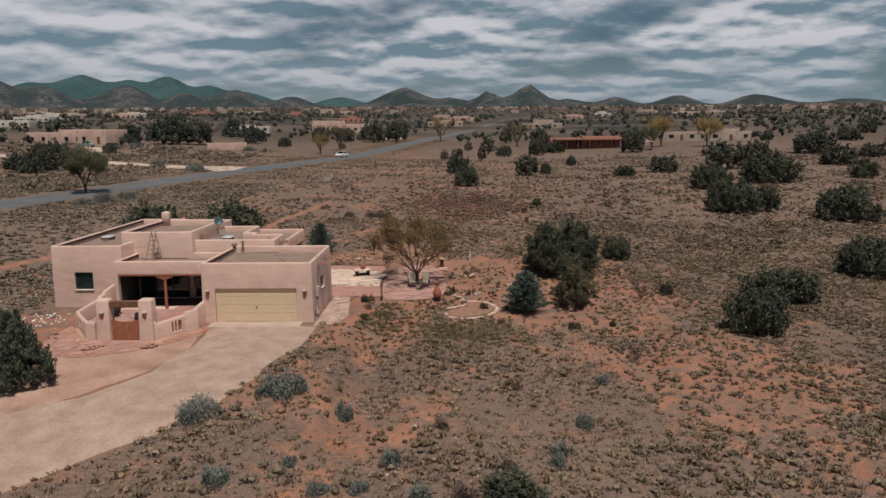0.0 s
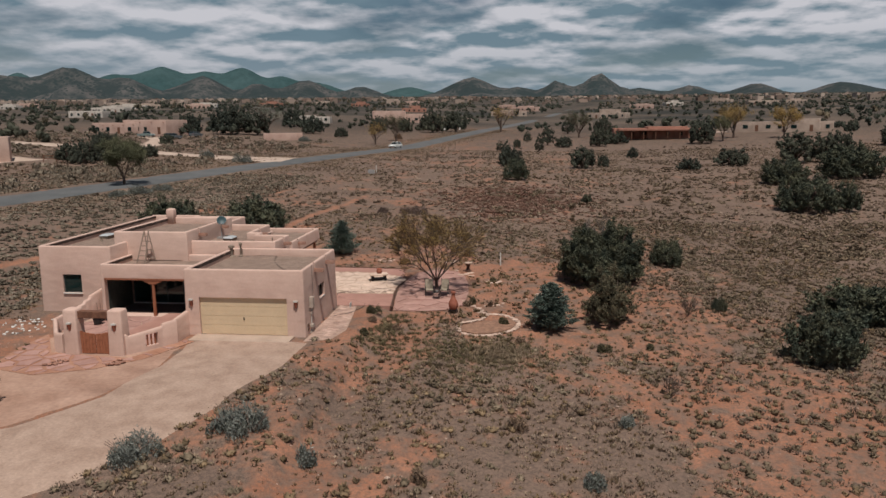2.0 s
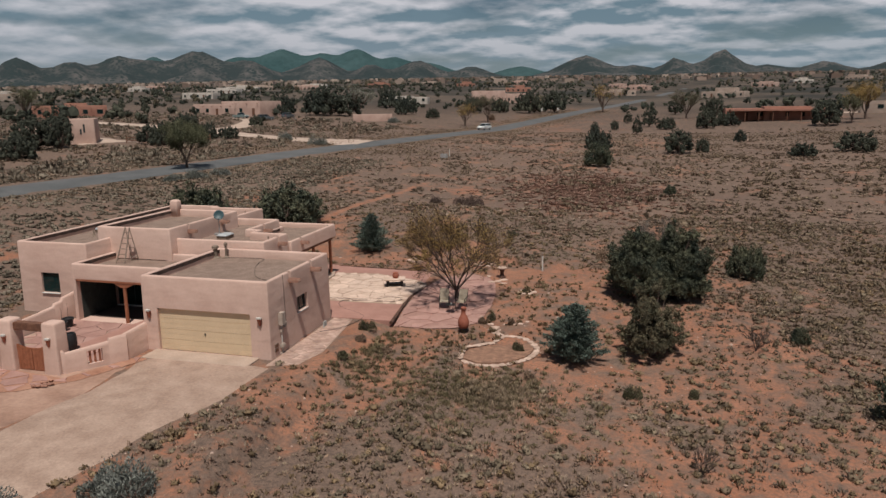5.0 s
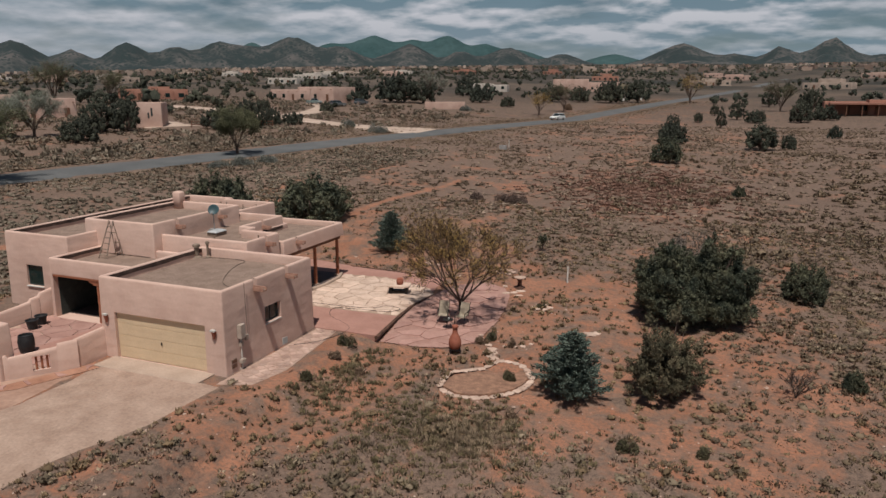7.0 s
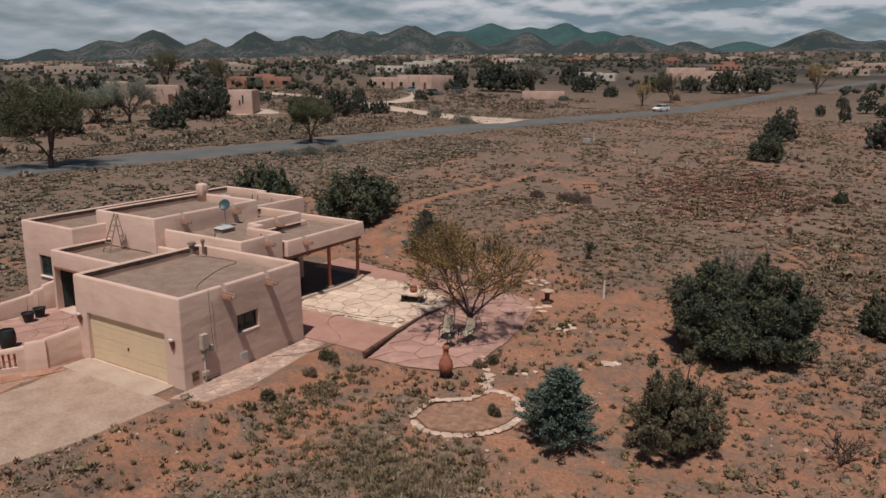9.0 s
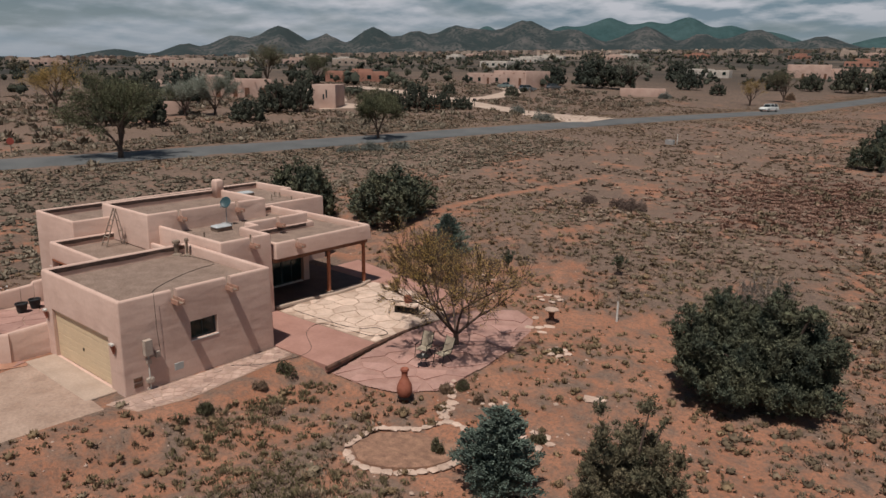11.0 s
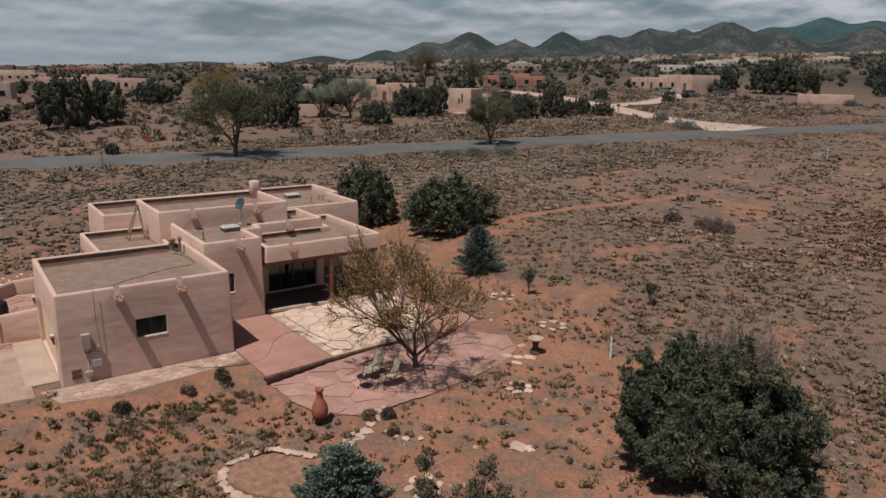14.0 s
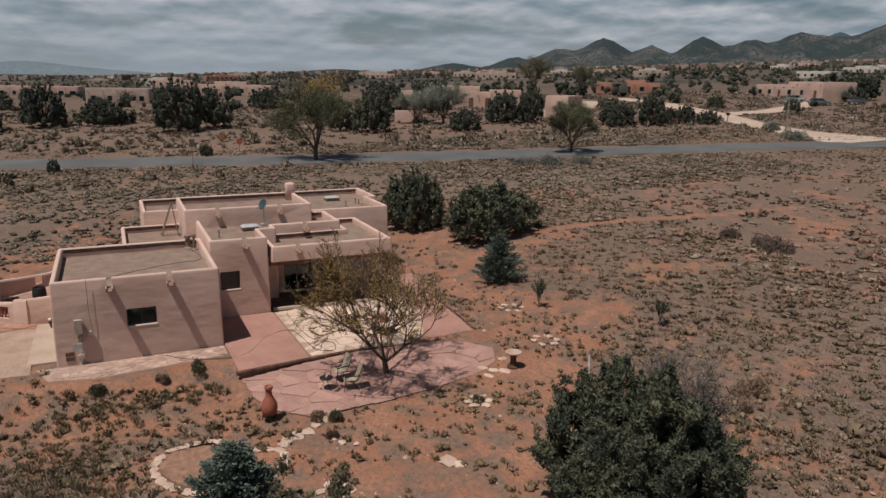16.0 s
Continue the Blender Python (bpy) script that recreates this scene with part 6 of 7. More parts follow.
def grown_tree(name, label, category, x, y, h, spread, seed, leaf_mat, n_leaf, leaf, bark, width, levels=5, stems=5, low=0.1, group="", sink=0.05, loose=0.035, fork=0.40, twig=0.0016, lean=(0.0, 0.0)):
    """A leafing tree: stems that fork and fork again, with small leaves on the twigs."""
    rng = random.Random(seed)
    e = thing(name, label, category, at_ground(x, y, sink), rng.uniform(0, 360), group)
    bm = bmesh.new()
    tips = []

    def grow(p, d, ln, r, lev):
        bend = Vector((rng.uniform(-1, 1), rng.uniform(-1, 1), rng.uniform(-0.2, 0.5))) * 0.13
        m = p + (d + bend).normalized() * ln * 0.5
        q = m + (d - bend * 0.3 + Vector((0, 0, 0.08))).normalized() * ln * 0.5
        r = max(r, twig * h)
        tube([p, m, q], [r, r * 0.84, r * 0.68], 6 if lev < 2 else (4 if lev < 4 else 3), bm)
        if lev >= levels - 3:
            tips.append((p, q))
        if lev + 1 < levels:
            for j in range(3 if lev < 2 else 2 + (rng.random() < 0.45)):
                nd = (d + Vector((rng.gauss(0, fork), rng.gauss(0, fork), rng.gauss(0.03, fork * 0.6)))).normalized()
                grow(q if j == 0 or rng.random() < 0.55 else m, nd, ln * rng.uniform(0.60, 0.86), r * 0.62, lev + 1)

    tube([(0, 0, -0.15), (0, 0, h * low)], [h * 0.030, h * 0.025], 9, bm)
    for k in range(stems):
        a = 2 * math.pi * k / stems + rng.uniform(-0.4, 0.4)
        out = spread * rng.uniform(0.25, 1.0)
        grow(Vector((0, 0, h * low * 0.8)), Vector((math.cos(a) * out, math.sin(a) * out, 1.0)).normalized(), h * 0.30, h * 0.0135, 0)
    g = np.random.default_rng(seed)
    ks = g.integers(0, len(tips), n_leaf)
    a = np.array([t[0] for t in tips])[ks]
    b = np.array([t[1] for t in tips])[ks]
    pts = a + (b - a) * g.random((n_leaf, 1)) + g.normal(size=(n_leaf, 3)) * h * loose
    # brought to its true width and height
    xs, ys, zs = (sorted(p[i] for p in pts.tolist()) for i in range(3))
    c = n_leaf // 150
    sx, sz = width / (0.5 * (xs[-c] - xs[c] + ys[-c] - ys[c])), h / zs[-c]
    for vert in bm.verts:
        vert.co = (vert.co.x * sx, vert.co.y * sx, vert.co.z * sz)
    pts *= np.array([sx, sx, sz])
    if lean != (0.0, 0.0):
        off = e.rotation_euler.to_matrix().inverted() @ Vector((*lean, 0))
        for vert in bm.verts:
            vert.co += off * (max(0.0, vert.co.z) / h)
        pts += np.array(off)[None] * (np.maximum(0, pts[:, 2:3]) / h)
    part("trunk", bm, bark, e)
    v, f = leaves(pts, leaf, seed + 1, 1.5)
    mesh("foliage", v, f, leaf_mat, e)
    return e


grown_tree("patio_tree", "spreading multi-stemmed tree just coming into yellow leaf", "tree", -3.68, 51.2, 5.6, 1.7, 77, LEAF_YELLOW, 28000, 0.032, BARK_GREY, 6.7, 8, 6, 0.14, sink=0.12, loose=0.014, fork=0.40, twig=0.0021, lean=(0.0, -0.85))
for x, y, h, w in ((12.5, 47.1, 1.35, 1.5), (9.0, 34.9, 1.1, 0.9)):
    grown_tree("bare_shrub", "dark leafless shrub with crooked stems on red soil", "shrub", x, y, h, 1.2, int(70 + y), TWIG, 260, 0.03, BARK, w, 4, 6, 0.06, fork=0.5, twig=0.009)
grown_tree("dead_juniper", "grey leafless juniper standing in a living one", "dead tree", 7.5, 56.4, 4.45, 1.1, 83, TWIG_GREY, 22000, 0.03, TWIG_GREY, 3.2, 7, 8, 0.1, loose=0.012, fork=0.40, twig=0.002)
for x, y, h, w in ((-2.6, 64.9, 1.25, 0.8), (-8.1, 61.5, 1.75, 0.75)):
    grown_tree("sapling", "thin dark green sapling standing alone on the field", "tree", x, y, h, 0.4, int(90 + y), JUNIPER, 1500, 0.05, BARK, w, 4, 4, 0.22, loose=0.03)
TREES = (  # x, y, height, spread, leaf material, leaves, bark
    (-50.6, 93.2, 6.2, 0.55, LEAF_GREEN, 12000, "small green-leaved tree beside the road"),
    (-58.3, 63.0, 8.6, 0.75, LEAF_GREEN, 14000, "spreading green-leaved tree beside the road"),
    (-38.9, 206, 6.2, 0.7, LEAF_YELLOW, 1500, "small tree coming into leaf beside the road"),
    (-35.2, 220, 8.0, 0.6, LEAF_GREEN, 2600, "small tree coming into leaf beside the road"),
    (-4.7, 284, 10.5, 0.7, LEAF_YELLOW, 2200, "bare-limbed tree beside the road"),
    (22.2, 246, 9.0, 0.7, LEAF_GREEN, 3600, "dark green tree on the plain"),
    (-77, 222, 10, 0.8, SILVER_LEAF, 3000, "pale grey bare tree beside a house"),
    (-86.3, 92.4, 6.6, 0.8, SILVER_LEAF, 11000, "silvery grey-leaved tree beside a house"),
    (-88.8, 88.6, 5.6, 0.8, SILVER_LEAF, 8000, "silvery grey-leaved tree beside a house"),
    (-110, 78, 8.0, 0.7, LEAF_YELLOW, 4000, "yellowish tree beside a house"),
    (66, 225, 10, 0.6, LEAF_YELLOW, 6000, "yellow-green tree beside a house"),
    (78, 218, 9, 0.7, LEAF_YELLOW, 7000, "yellow-green tree beside a house"),
    (60, 214, 7, 0.7, LEAF_GREEN, 5000, "green-leaved tree beside a house"),
    (-150, 150, 11, 0.7, LEAF_GREEN, 7000, "tall green tree among houses"),
    (-142, 160, 9, 0.7, LEAF_GREEN, 6000, "tall green tree among houses"),
)
for k, (x, y, h, sp, m, n, lab) in enumerate(TREES):
    grown_tree("tree", lab, "tree", x, y, h, sp, 200 + k, m, int(n * 2.6), 0.085 if h > 6.5 else 0.075, BARK, h * (0.75 + 0.35 * sp), 5, 5, 0.15)


def sagebrush(name, label, category, x, y, w, h, seed, material, n=2600):
    """A mound of fine upright sprays on woody twigs."""
    g = np.random.default_rng(seed)
    e = thing(name, label, category, at_ground(x, y, 0.02), seed * 37 % 360, group="shrubs")
    m = 7 if w > 0.85 else 4
    ca, cr = g.uniform(0, 2 * np.pi, m), np.sqrt(g.random(m)) * 0.33 * w
    cw, ch = g.uniform(0.16, 0.30, m) * w, h * g.uniform(0.55, 1.0, m)
    k = g.integers(0, m, n)
    a, rr = g.uniform(0, 2 * np.pi, n), np.sqrt(g.random(n))
    z = ch[k] * np.sqrt(np.maximum(0.03, 1 - rr ** 2)) * (0.10 + 0.9 * g.random(n) ** 0.6) * (0.85 + 0.4 * g.random(n) ** 3)
    pts = np.stack([np.cos(ca[k]) * cr[k] + rr * np.cos(a) * cw[k], np.sin(ca[k]) * cr[k] + rr * np.sin(a) * cw[k], z], 1)
    up = np.stack([pts[:, 0] / w, pts[:, 1] / w, np.full(n, 0.8)], 1)
    v, f = leaves(pts, 0.040 * (0.6 + 0.4 * h), seed, 3.6, up)
    mesh("sprays", v, f, material, e)
    bm = bmesh.new()
    rng = random.Random(seed)
    for k in range(16):
        q = rng.uniform(0, 6.3)
        tube([(0, 0, -0.05), (math.cos(q) * w * 0.2, math.sin(q) * w * 0.2, h * 0.35), (math.cos(q) * w * 0.38, math.sin(q) * w * 0.38, h * 0.75)], [0.02, 0.012, 0.005], 4, bm)
    part("woody_base", bm, TWIG, e)


SAGES = (  # x, y, width, height, kind
    (-8.2, 27.6, 2.0, 1.15, 0), (-9.3, 27.8, 1.6, 0.95, 0), (-11.9, 25.6, 2.2, 0.9, 0), (-3.4, 22.9, 0.95, 0.7, 0), (-7.2, 22.3, 0.8, 0.5, 0), (0.9, 22.9, 0.8, 0.6, 1), (3.3, 23.9, 1.1, 0.7, 0), (3.0, 23.2, 0.9, 0.5, 0), (4.7, 26.7, 0.95, 0.6, 0), (-5.8, 26.7, 0.9, 0.85, 0),
    (-9.6, 21.0, 1.3, 0.7, 0), (-5.9, 20.7, 0.9, 0.55, 0), (-4.4, 20.9, 0.8, 0.5, 0), (-2.2, 20.6, 0.9, 0.6, 0), (-6.6, 40.2, 0.8, 0.32, 2), (-6.6, 42.5, 0.7, 0.34, 1), (-6.7, 44.0, 0.85, 0.6, 2), (-5.0, 42.2, 0.8, 0.4, 1), (2.2, 41.2, 0.7, 0.4, 1), (3.35, 46.85, 0.65, 0.45, 2), (0.2, 53.5, 0.5, 0.3, 2), (1.15, 44.2, 0.55, 0.5, 2), (4.6, 63.2, 1.6, 0.8, 1),
    (-58.3, 136.7, 3.6, 1.8, 0), (-48.6, 130.2, 3.7, 1.9, 0), (-44.8, 86.2, 3.4, 1.3, 0), (-43.4, 89.5, 3.0, 1.1, 0), (-45.9, 83.6, 2.6, 1.0, 0), (-8.9, 80.2, 2.4, 1.1, 3), (-10.4, 80.6, 1.6, 0.9, 3), (-13.2, 80.4, 1.8, 0.8, 3), (-1.5, 26.2, 0.9, 0.5, 1), (2.0, 30.8, 1.0, 0.5, 1), (6.4, 31.7, 0.9, 0.5, 0),
    (-0.6, 20.3, 1.0, 1.0, 3), (-36, 230, 4.5, 2.2, 1), (-60, 205, 4, 2, 0), (-1.2, 47.6, 0.7, 0.45, 1), (-0.9, 48.1, 0.6, 0.5, 2), (0.2, 47.7, 0.6, 0.4, 1), (5.4, 62, 0.8, 0.5, 1), (6.6, 40.4, 0.8, 0.5, 2), (9.2, 41.0, 0.6, 0.4, 2),
)
SHRUB_KINDS = ((SAGE, "silvery grey sagebrush mound", "sagebrush"), (GRASS_DRY, "pale dry rabbitbrush clump", "shrub"), (SHRUB_GREEN, "small dark green shrub", "shrub"), (TWIG, "bare brown twiggy shrub", "shrub"))
for k, (x, y, w, h, kd) in enumerate(SAGES):
    m, lab, cat = SHRUB_KINDS[kd]
    sagebrush("sagebrush" if kd == 0 else "shrub", lab, cat, x, y, w, h, 300 + k, m, int(900 + 900 * w))


# ---- the neighbours ----
HOUSES = []


def portal(house, x0, x1, y0, z):
    """A roofed porch on posts before a house's south side."""
    part("portal_roof", box(x0, x1, y0, -0.05, z, z + 0.5, 0.03), STUCCO_RED, house)
    n = int((x1 - x0) / 3.6)
    for k in range(n + 1):
        cx = x0 + 0.3 + (x1 - x0 - 0.6) * k / n
        part("portal_post", tube([(cx, y0 + 0.3, -0.6), (cx, y0 + 0.3, z)], 0.14, 8), WOOD_DARK, house)


def pueblo_house(x, y, rz, blocks, material, label, windows=True, name="neighbour_house"):
    """A flat-roofed house of plastered blocks: (x0, x1, y0, y1, height); windows along its south side."""
    h = thing(name, label, "house", at_ground(x, y, 0.0), rz, group="neighbouring houses")
    HOUSES.append(h)
    rng = random.Random(int(x * 7 + y))
    for x0, x1, y0, y1, top in blocks:
        w = part("wall", adobe_block(rect(x0, x1, y0, y1), -1.2, top, top - 0.4, 0.35, 0.05, 0.2), material, h)
        shade_by_angle(w, 35)
        bm = bmesh.new()
        bm.faces.new([bm.verts.new((p.x, p.y, top - 0.38)) for p in offset_loop(rect(x0, x1, y0, y1), 0.42)])
        part("roof_deck", bm, ROOF_DECK, h)
        n = int((x1 - x0) / 3.4) if windows else 0
        for k in range(n):
            cx = x0 + (x1 - x0) * (k + 0.5) / n
            door = rng.random() < 0.25
            ww, z0, z1 = (1.0, 0.05, 2.1) if door else (rng.uniform(0.9, 1.7), 0.95, 2.15)
            win = part("door" if door else "window", box(cx - ww / 2, cx + ww / 2, y0 - 0.02, y0 + 0.06, z0, z1, 0.01), WOOD_DARK if door else FRAME_DARK, h)
            if not door:
                part("pane", box(cx - ww / 2 + 0.07, cx + ww / 2 - 0.07, y0 - 0.028, y0 + 0.0, z0 + 0.07, z1 - 0.07), GLASS, win)
        if n:
            for k in range(n + 1):
                cx = x0 + 0.6 + (x1 - x0 - 1.2) * k / n
                part("viga_end", tube([(cx, y0 - 0.4, top - 0.75), (cx, y0 + 0.1, top - 0.75)], 0.09, 7), WOOD_DARK, h)
    return h


pueblo_house(-112, 207, -12, [(-16, 4, 0, 10, 3.5), (4, 13.5, -3, 7, 4.2), (-8, 2, 4, 11, 4.3)], STUCCO_PINK, "long pink stucco ranch house with flat roof")
bx = pueblo_house(-86.9, 112.7, 35, [(0, 4.4, 0, 7.6, 4.2)], STUCCO_PINK, "small pink stucco outbuilding with slit windows", False, "outbuilding")
for cx, z0, z1 in ((2.0, 1.6, 2.5), (2.55, 1.9, 3.3)):
    part("slit_window", box(cx, cx + 0.28, -0.02, 0.06, z0, z1), FRAME_DARK, bx)
pueblo_house(-121, 112, 62, [(-13, 12, 0, 9, 3.4), (-5, 5, 3, 11, 4.6), (7, 14, -2, 6, 3.9)], STUCCO_PINK, "rambling pink pueblo house half hidden by trees")
pueblo_house(-92.6, 88.2, 62, [(-2, 3.0, 0, 0.5, 2.0)], STUCCO_PINK, "short pink stucco yard wall", False, "yard_wall")
pueblo_house(-153, 176, 42, [(-2, 17, 0, 9, 3.3), (6, 12, 2, 9, 4.0)], STUCCO_RED, "dark red stucco house with flat roof")
pueblo_house(46, 233, -3, [(-14, 16, 0, 10, 3.2), (-4, 8, -3, 6, 3.7)], STUCCO_RED, "low red-brown stucco house with flat roof")
portal(HOUSES[-1], -13, 9, -6.5, 2.5)
pueblo_house(88, 246, -18, [(-17, 14, 0, 10, 3.2), (0, 10, -3, 6, 4.0)], STUCCO_TAN, "low tan stucco house among trees")
pueblo_house(-56, 347, 12, [(-12, 4, 0, 11, 5.6), (4, 18, 2, 11, 4.2)], STUCCO_PINK, "tall pink stucco house with stepped roof")
pueblo_house(-93, 312, 5, [(-7, 5, 0, 10, 3.3), (5, 12, 3, 9, 2.8)], STUCCO_WHITE, "white stucco house behind dark trees")
pueblo_house(-211, 340, 6, [(-9, 8, 0, 9, 3.3)], STUCCO_WHITE, "white stucco house with flat roof")
pueblo_house(-66, 206, 40, [(-6, 6, 0, 0.6, 2.1)], STUCCO_PINK, "pink stucco yard wall", False, "yard_wall")
pueblo_house(-178, 42, 78, [(-5, 10, 0, 9, 4.0)], STUCCO_TAN, "tan stucco house with a dark carport")
pueblo_house(-212, 76, 70, [(-16, 14, 0, 9, 3.4), (-4, 6, 3, 10, 4.3)], STUCCO_PINK, "pink stucco house with flat roof")
pueblo_house(-246, 22, 80, [(-12, 12, 0, 9, 3.6)], STUCCO_PINK, "pink stucco house with flat roof")
rng = random.Random(33)
tone = (STUCCO_PINK, STUCCO_TAN, STUCCO_TAN, STUCCO_RED, STUCCO_TAN, STUCCO_PINK, STUCCO_WHITE)
word = {STUCCO_PINK: "pink", STUCCO_TAN: "tan", STUCCO_RED: "dark red", STUCCO_WHITE: "white"}
placed = []
for _ in range(900):
    if len(placed) >= 44:
        break
    az, r = radians(rng.uniform(-104, 34)), 330 + 560 * rng.random() ** 0.8
    x, y = r * math.sin(az), 40 + r * math.cos(az)
    if any(math.hypot(x - a, y - b) < 46 for a, b in placed) or min(math.hypot(x - a, y - b) for a, b in ROAD_LINE) < 25 or abs(x - np.interp(y, [p[1] for p in ROAD_LINE], [p[0] for p in ROAD_LINE])) < 22:
        continue
    placed.append((x, y))
    m = rng.choice(tone)
    w = rng.uniform(14, 26)
    pueblo_house(x, y, -math.degrees(az) * 0.7 + rng.uniform(-25, 25) + (20 if az < -0.8 else 0), [(-w / 2, w / 2, 0, 9, rng.uniform(3.1, 3.9)), (-w / 5, w / 4, 1.5, 10, rng.uniform(4.0, 5.2))], m, "distant %s stucco house with flat roof" % word[m])


def far_houses():
    """Houses out to the foot of the hills, too many and too small to count."""
    rng = random.Random(44)
    verts, faces = [], []
    for _ in range(560):
        az, r = radians(rng.uniform(-106, 42)), 850 + 1500 * rng.random() ** 0.9
        x, y = r * math.sin(az), 40 + r * math.cos(az)
        a = rng.uniform(0, 3.14)
        z = ground(x, y)
        for k in range(2):
            w, d, h = (rng.uniform(9, 16), rng.uniform(5, 8), rng.uniform(4.0, 6.0)) if k == 0 else (5, 5, rng.uniform(5, 7.5))
            ox = rng.uniform(-4, 4) * k
            n = len(verts)
            for sx, sy in ((-1, -1), (1, -1), (1, 1), (-1, 1)):
                px, py = ox + sx * w / 2, sy * d / 2
                verts.append((x + px * math.cos(a) - py * math.sin(a), y + px * math.sin(a) + py * math.cos(a), z - 6))
            for i in range(4):
                verts.append((verts[n + i][0], verts[n + i][1], z + h))
            faces += [(n, n + 1, n + 5, n + 4), (n + 1, n + 2, n + 6, n + 5), (n + 2, n + 3, n + 7, n + 6), (n + 3, n, n + 4, n + 7), (n + 4, n + 5, n + 6, n + 7)]
    m = mat("distant_stucco", (0.20, 0.135, 0.105), (0.42, 0.33, 0.27), 0.004, 0.95, 0, None, 0.05, island=0.35, lo=0.4, hi=0.6)
    tagged(mesh("distant_houses", verts, faces, m), "scattered distant stucco houses across the plain", "houses", kind="stuff")


far_houses()


def suv(x, y, rz, paint, label, pickup=False):
    """A parked or passing car; its nose points to +x."""
    c = thing("pickup_truck" if pickup else "car", label, "pickup" if pickup else "car", (x, y, ground(x, y) + (0.10 if not pickup else 0.08)), rz, group="cars")
    prof_low = [(-2.3, 0.42), (-2.34, 0.75), (-2.25, 1.02), (0.85, 1.04), (1.5, 0.98), (2.15, 0.86), (2.33, 0.66), (2.33, 0.40)]
    bm = bmesh.new()
    rings = []
    for yy, sc in ((-0.91, 0.94), (-0.86, 1.0), (0.86, 1.0), (0.91, 0.94)):
        rings.append([bm.verts.new((px * (0.985 if sc < 1 else 1), yy, 0.40 + (pz - 0.40) * sc)) for px, pz in prof_low])
    n = len(prof_low)
    for a, b in zip(rings, rings[1:]):
        for i in range(n):
            bm.faces.new((a[i], a[(i + 1) % n], b[(i + 1) % n], b[i]))
    bm.faces.new(rings[0])
    bm.faces.new(list(reversed(rings[-1])))
    bmesh.ops.recalc_face_normals(bm, faces=bm.faces)
    part("body", bm, paint, c)
    x0, x1, x2, x3 = (-0.55, -0.35, 0.45, 1.05) if pickup else (-2.2, -1.75, 0.35, 1.15)
    cab = [(x0, 1.02), (x1, 1.58), (x2, 1.60), (x3, 1.02)]
    for nm, m, sy, k in (("glasshouse", GLASS_DARK, 0.78, 0.985), ("roof", paint, 0.72, 0)):
        bm = bmesh.new()
        if nm == "glasshouse":
            a = [bm.verts.new((px, -(sy if pz < 1.2 else sy - 0.12), pz)) for px, pz in cab]
            b = [bm.verts.new((px, (sy if pz < 1.2 else sy - 0.12), pz)) for px, pz in cab]
            bm.faces.new(a)
            bm.faces.new(list(reversed(b)))
            for i in range(4):
                bm.faces.new((a[(i + 1) % 4], a[i], b[i], b[(i + 1) % 4]))
            bmesh.ops.recalc_face_normals(bm, faces=bm.faces)
        else:
            box(x1 - 0.05, x2 + 0.05, -0.68, 0.68, 1.565, 1.64, 0.03, bm)
        part(nm, bm, m, c)
    for px in ((x0 + x1) / 2, (x1 + x2) / 2, (x2 + x3) / 2):
        for s in (-1, 1):
            tilt = 0.16 if px > x2 else (-0.12 if px < x1 else 0)
            part("pillar", tube([(px + tilt, s * 0.785, 1.0), (px - tilt, s * 0.665, 1.60)], 0.035, 5), paint, c)
    if pickup:
        part("cargo_bed", box(-2.15, -0.65, -0.72, 0.72, 0.80, 1.035), TYRE, c, "dark open cargo bed")
    for wx in (-1.42, 1.42):
        for s in (-1, 1):
            w = part("wheel", lathe([(0, -0.11), (0.30, -0.11), (0.345, -0.08), (0.345, 0.08), (0.30, 0.11), (0, 0.11)], 18), TYRE, c)
            w.matrix_basis = pose(wx, s * 0.83, 0.345, 90, 0, 0)
            part("rim", lathe([(0, -0.118), (0.21, -0.118), (0.21, 0.118), (0, 0.118)], 14), METAL_GREY, w)
    for s in (-1, 1):
        part("headlight", box(2.18, 2.33, s * 0.68 - 0.16, s * 0.68 + 0.16, 0.66, 0.80, 0.02), METAL_WHITE, c)
        part("tail_lamp", box(-2.35, -2.28, s * 0.76 - 0.09, s * 0.76 + 0.09, 0.75, 0.98, 0.02), LAMP_RED, c)
        part("mirror", box(0.62, 0.78, s * 0.98 - 0.08, s * 0.98 + 0.08, 1.05, 1.19, 0.02), paint, c)
    part("bumper", box(2.30, 2.38, -0.8, 0.8, 0.42, 0.58, 0.02), CAR_GREY, c)


GLASS_DARK = mat("car_glass", (0.015, 0.02, 0.022), (0.02, 0.026, 0.028), 3, 0.06, 0, None, 0.02, spec=0.6)
suv(-30.6, 192, 253.5, CAR_WHITE, "white sport utility car driving on the asphalt road")
suv(-102.4, 195.6, -8, CAR_GREEN, "grey-green pickup truck parked before a pink house", True)
suv(-92.9, 192.4, 60, CAR_GREY, "dark grey car parked before a pink house")
suv(-91.5, 203.5, 80, CAR_GREY, "dark grey car parked beside a pink house")


def sign_post(x, y, h, plate, m, label, category, rz):
    s = thing("road_sign", label, category, at_ground(x, y, 0), rz)
    part("sign_pole", tube([(0, 0, -0.2), (0, 0, h)], 0.05, 7), WOOD_GREY, s)
    if plate == "round":
        pl = part("sign_plate", lathe([(0, -0.01), (0.38, -0.01), (0.38, 0.01), (0, 0.01)], 8), m, s)
        pl.matrix_basis = pose(0.06, 0, h - 0.1, 0, 90, 0)
    else:
        part("sign_plate", box(0.05, 0.07, -0.3, 0.3, h - 0.75, h + 0.05, 0.004), m, s)
    return s


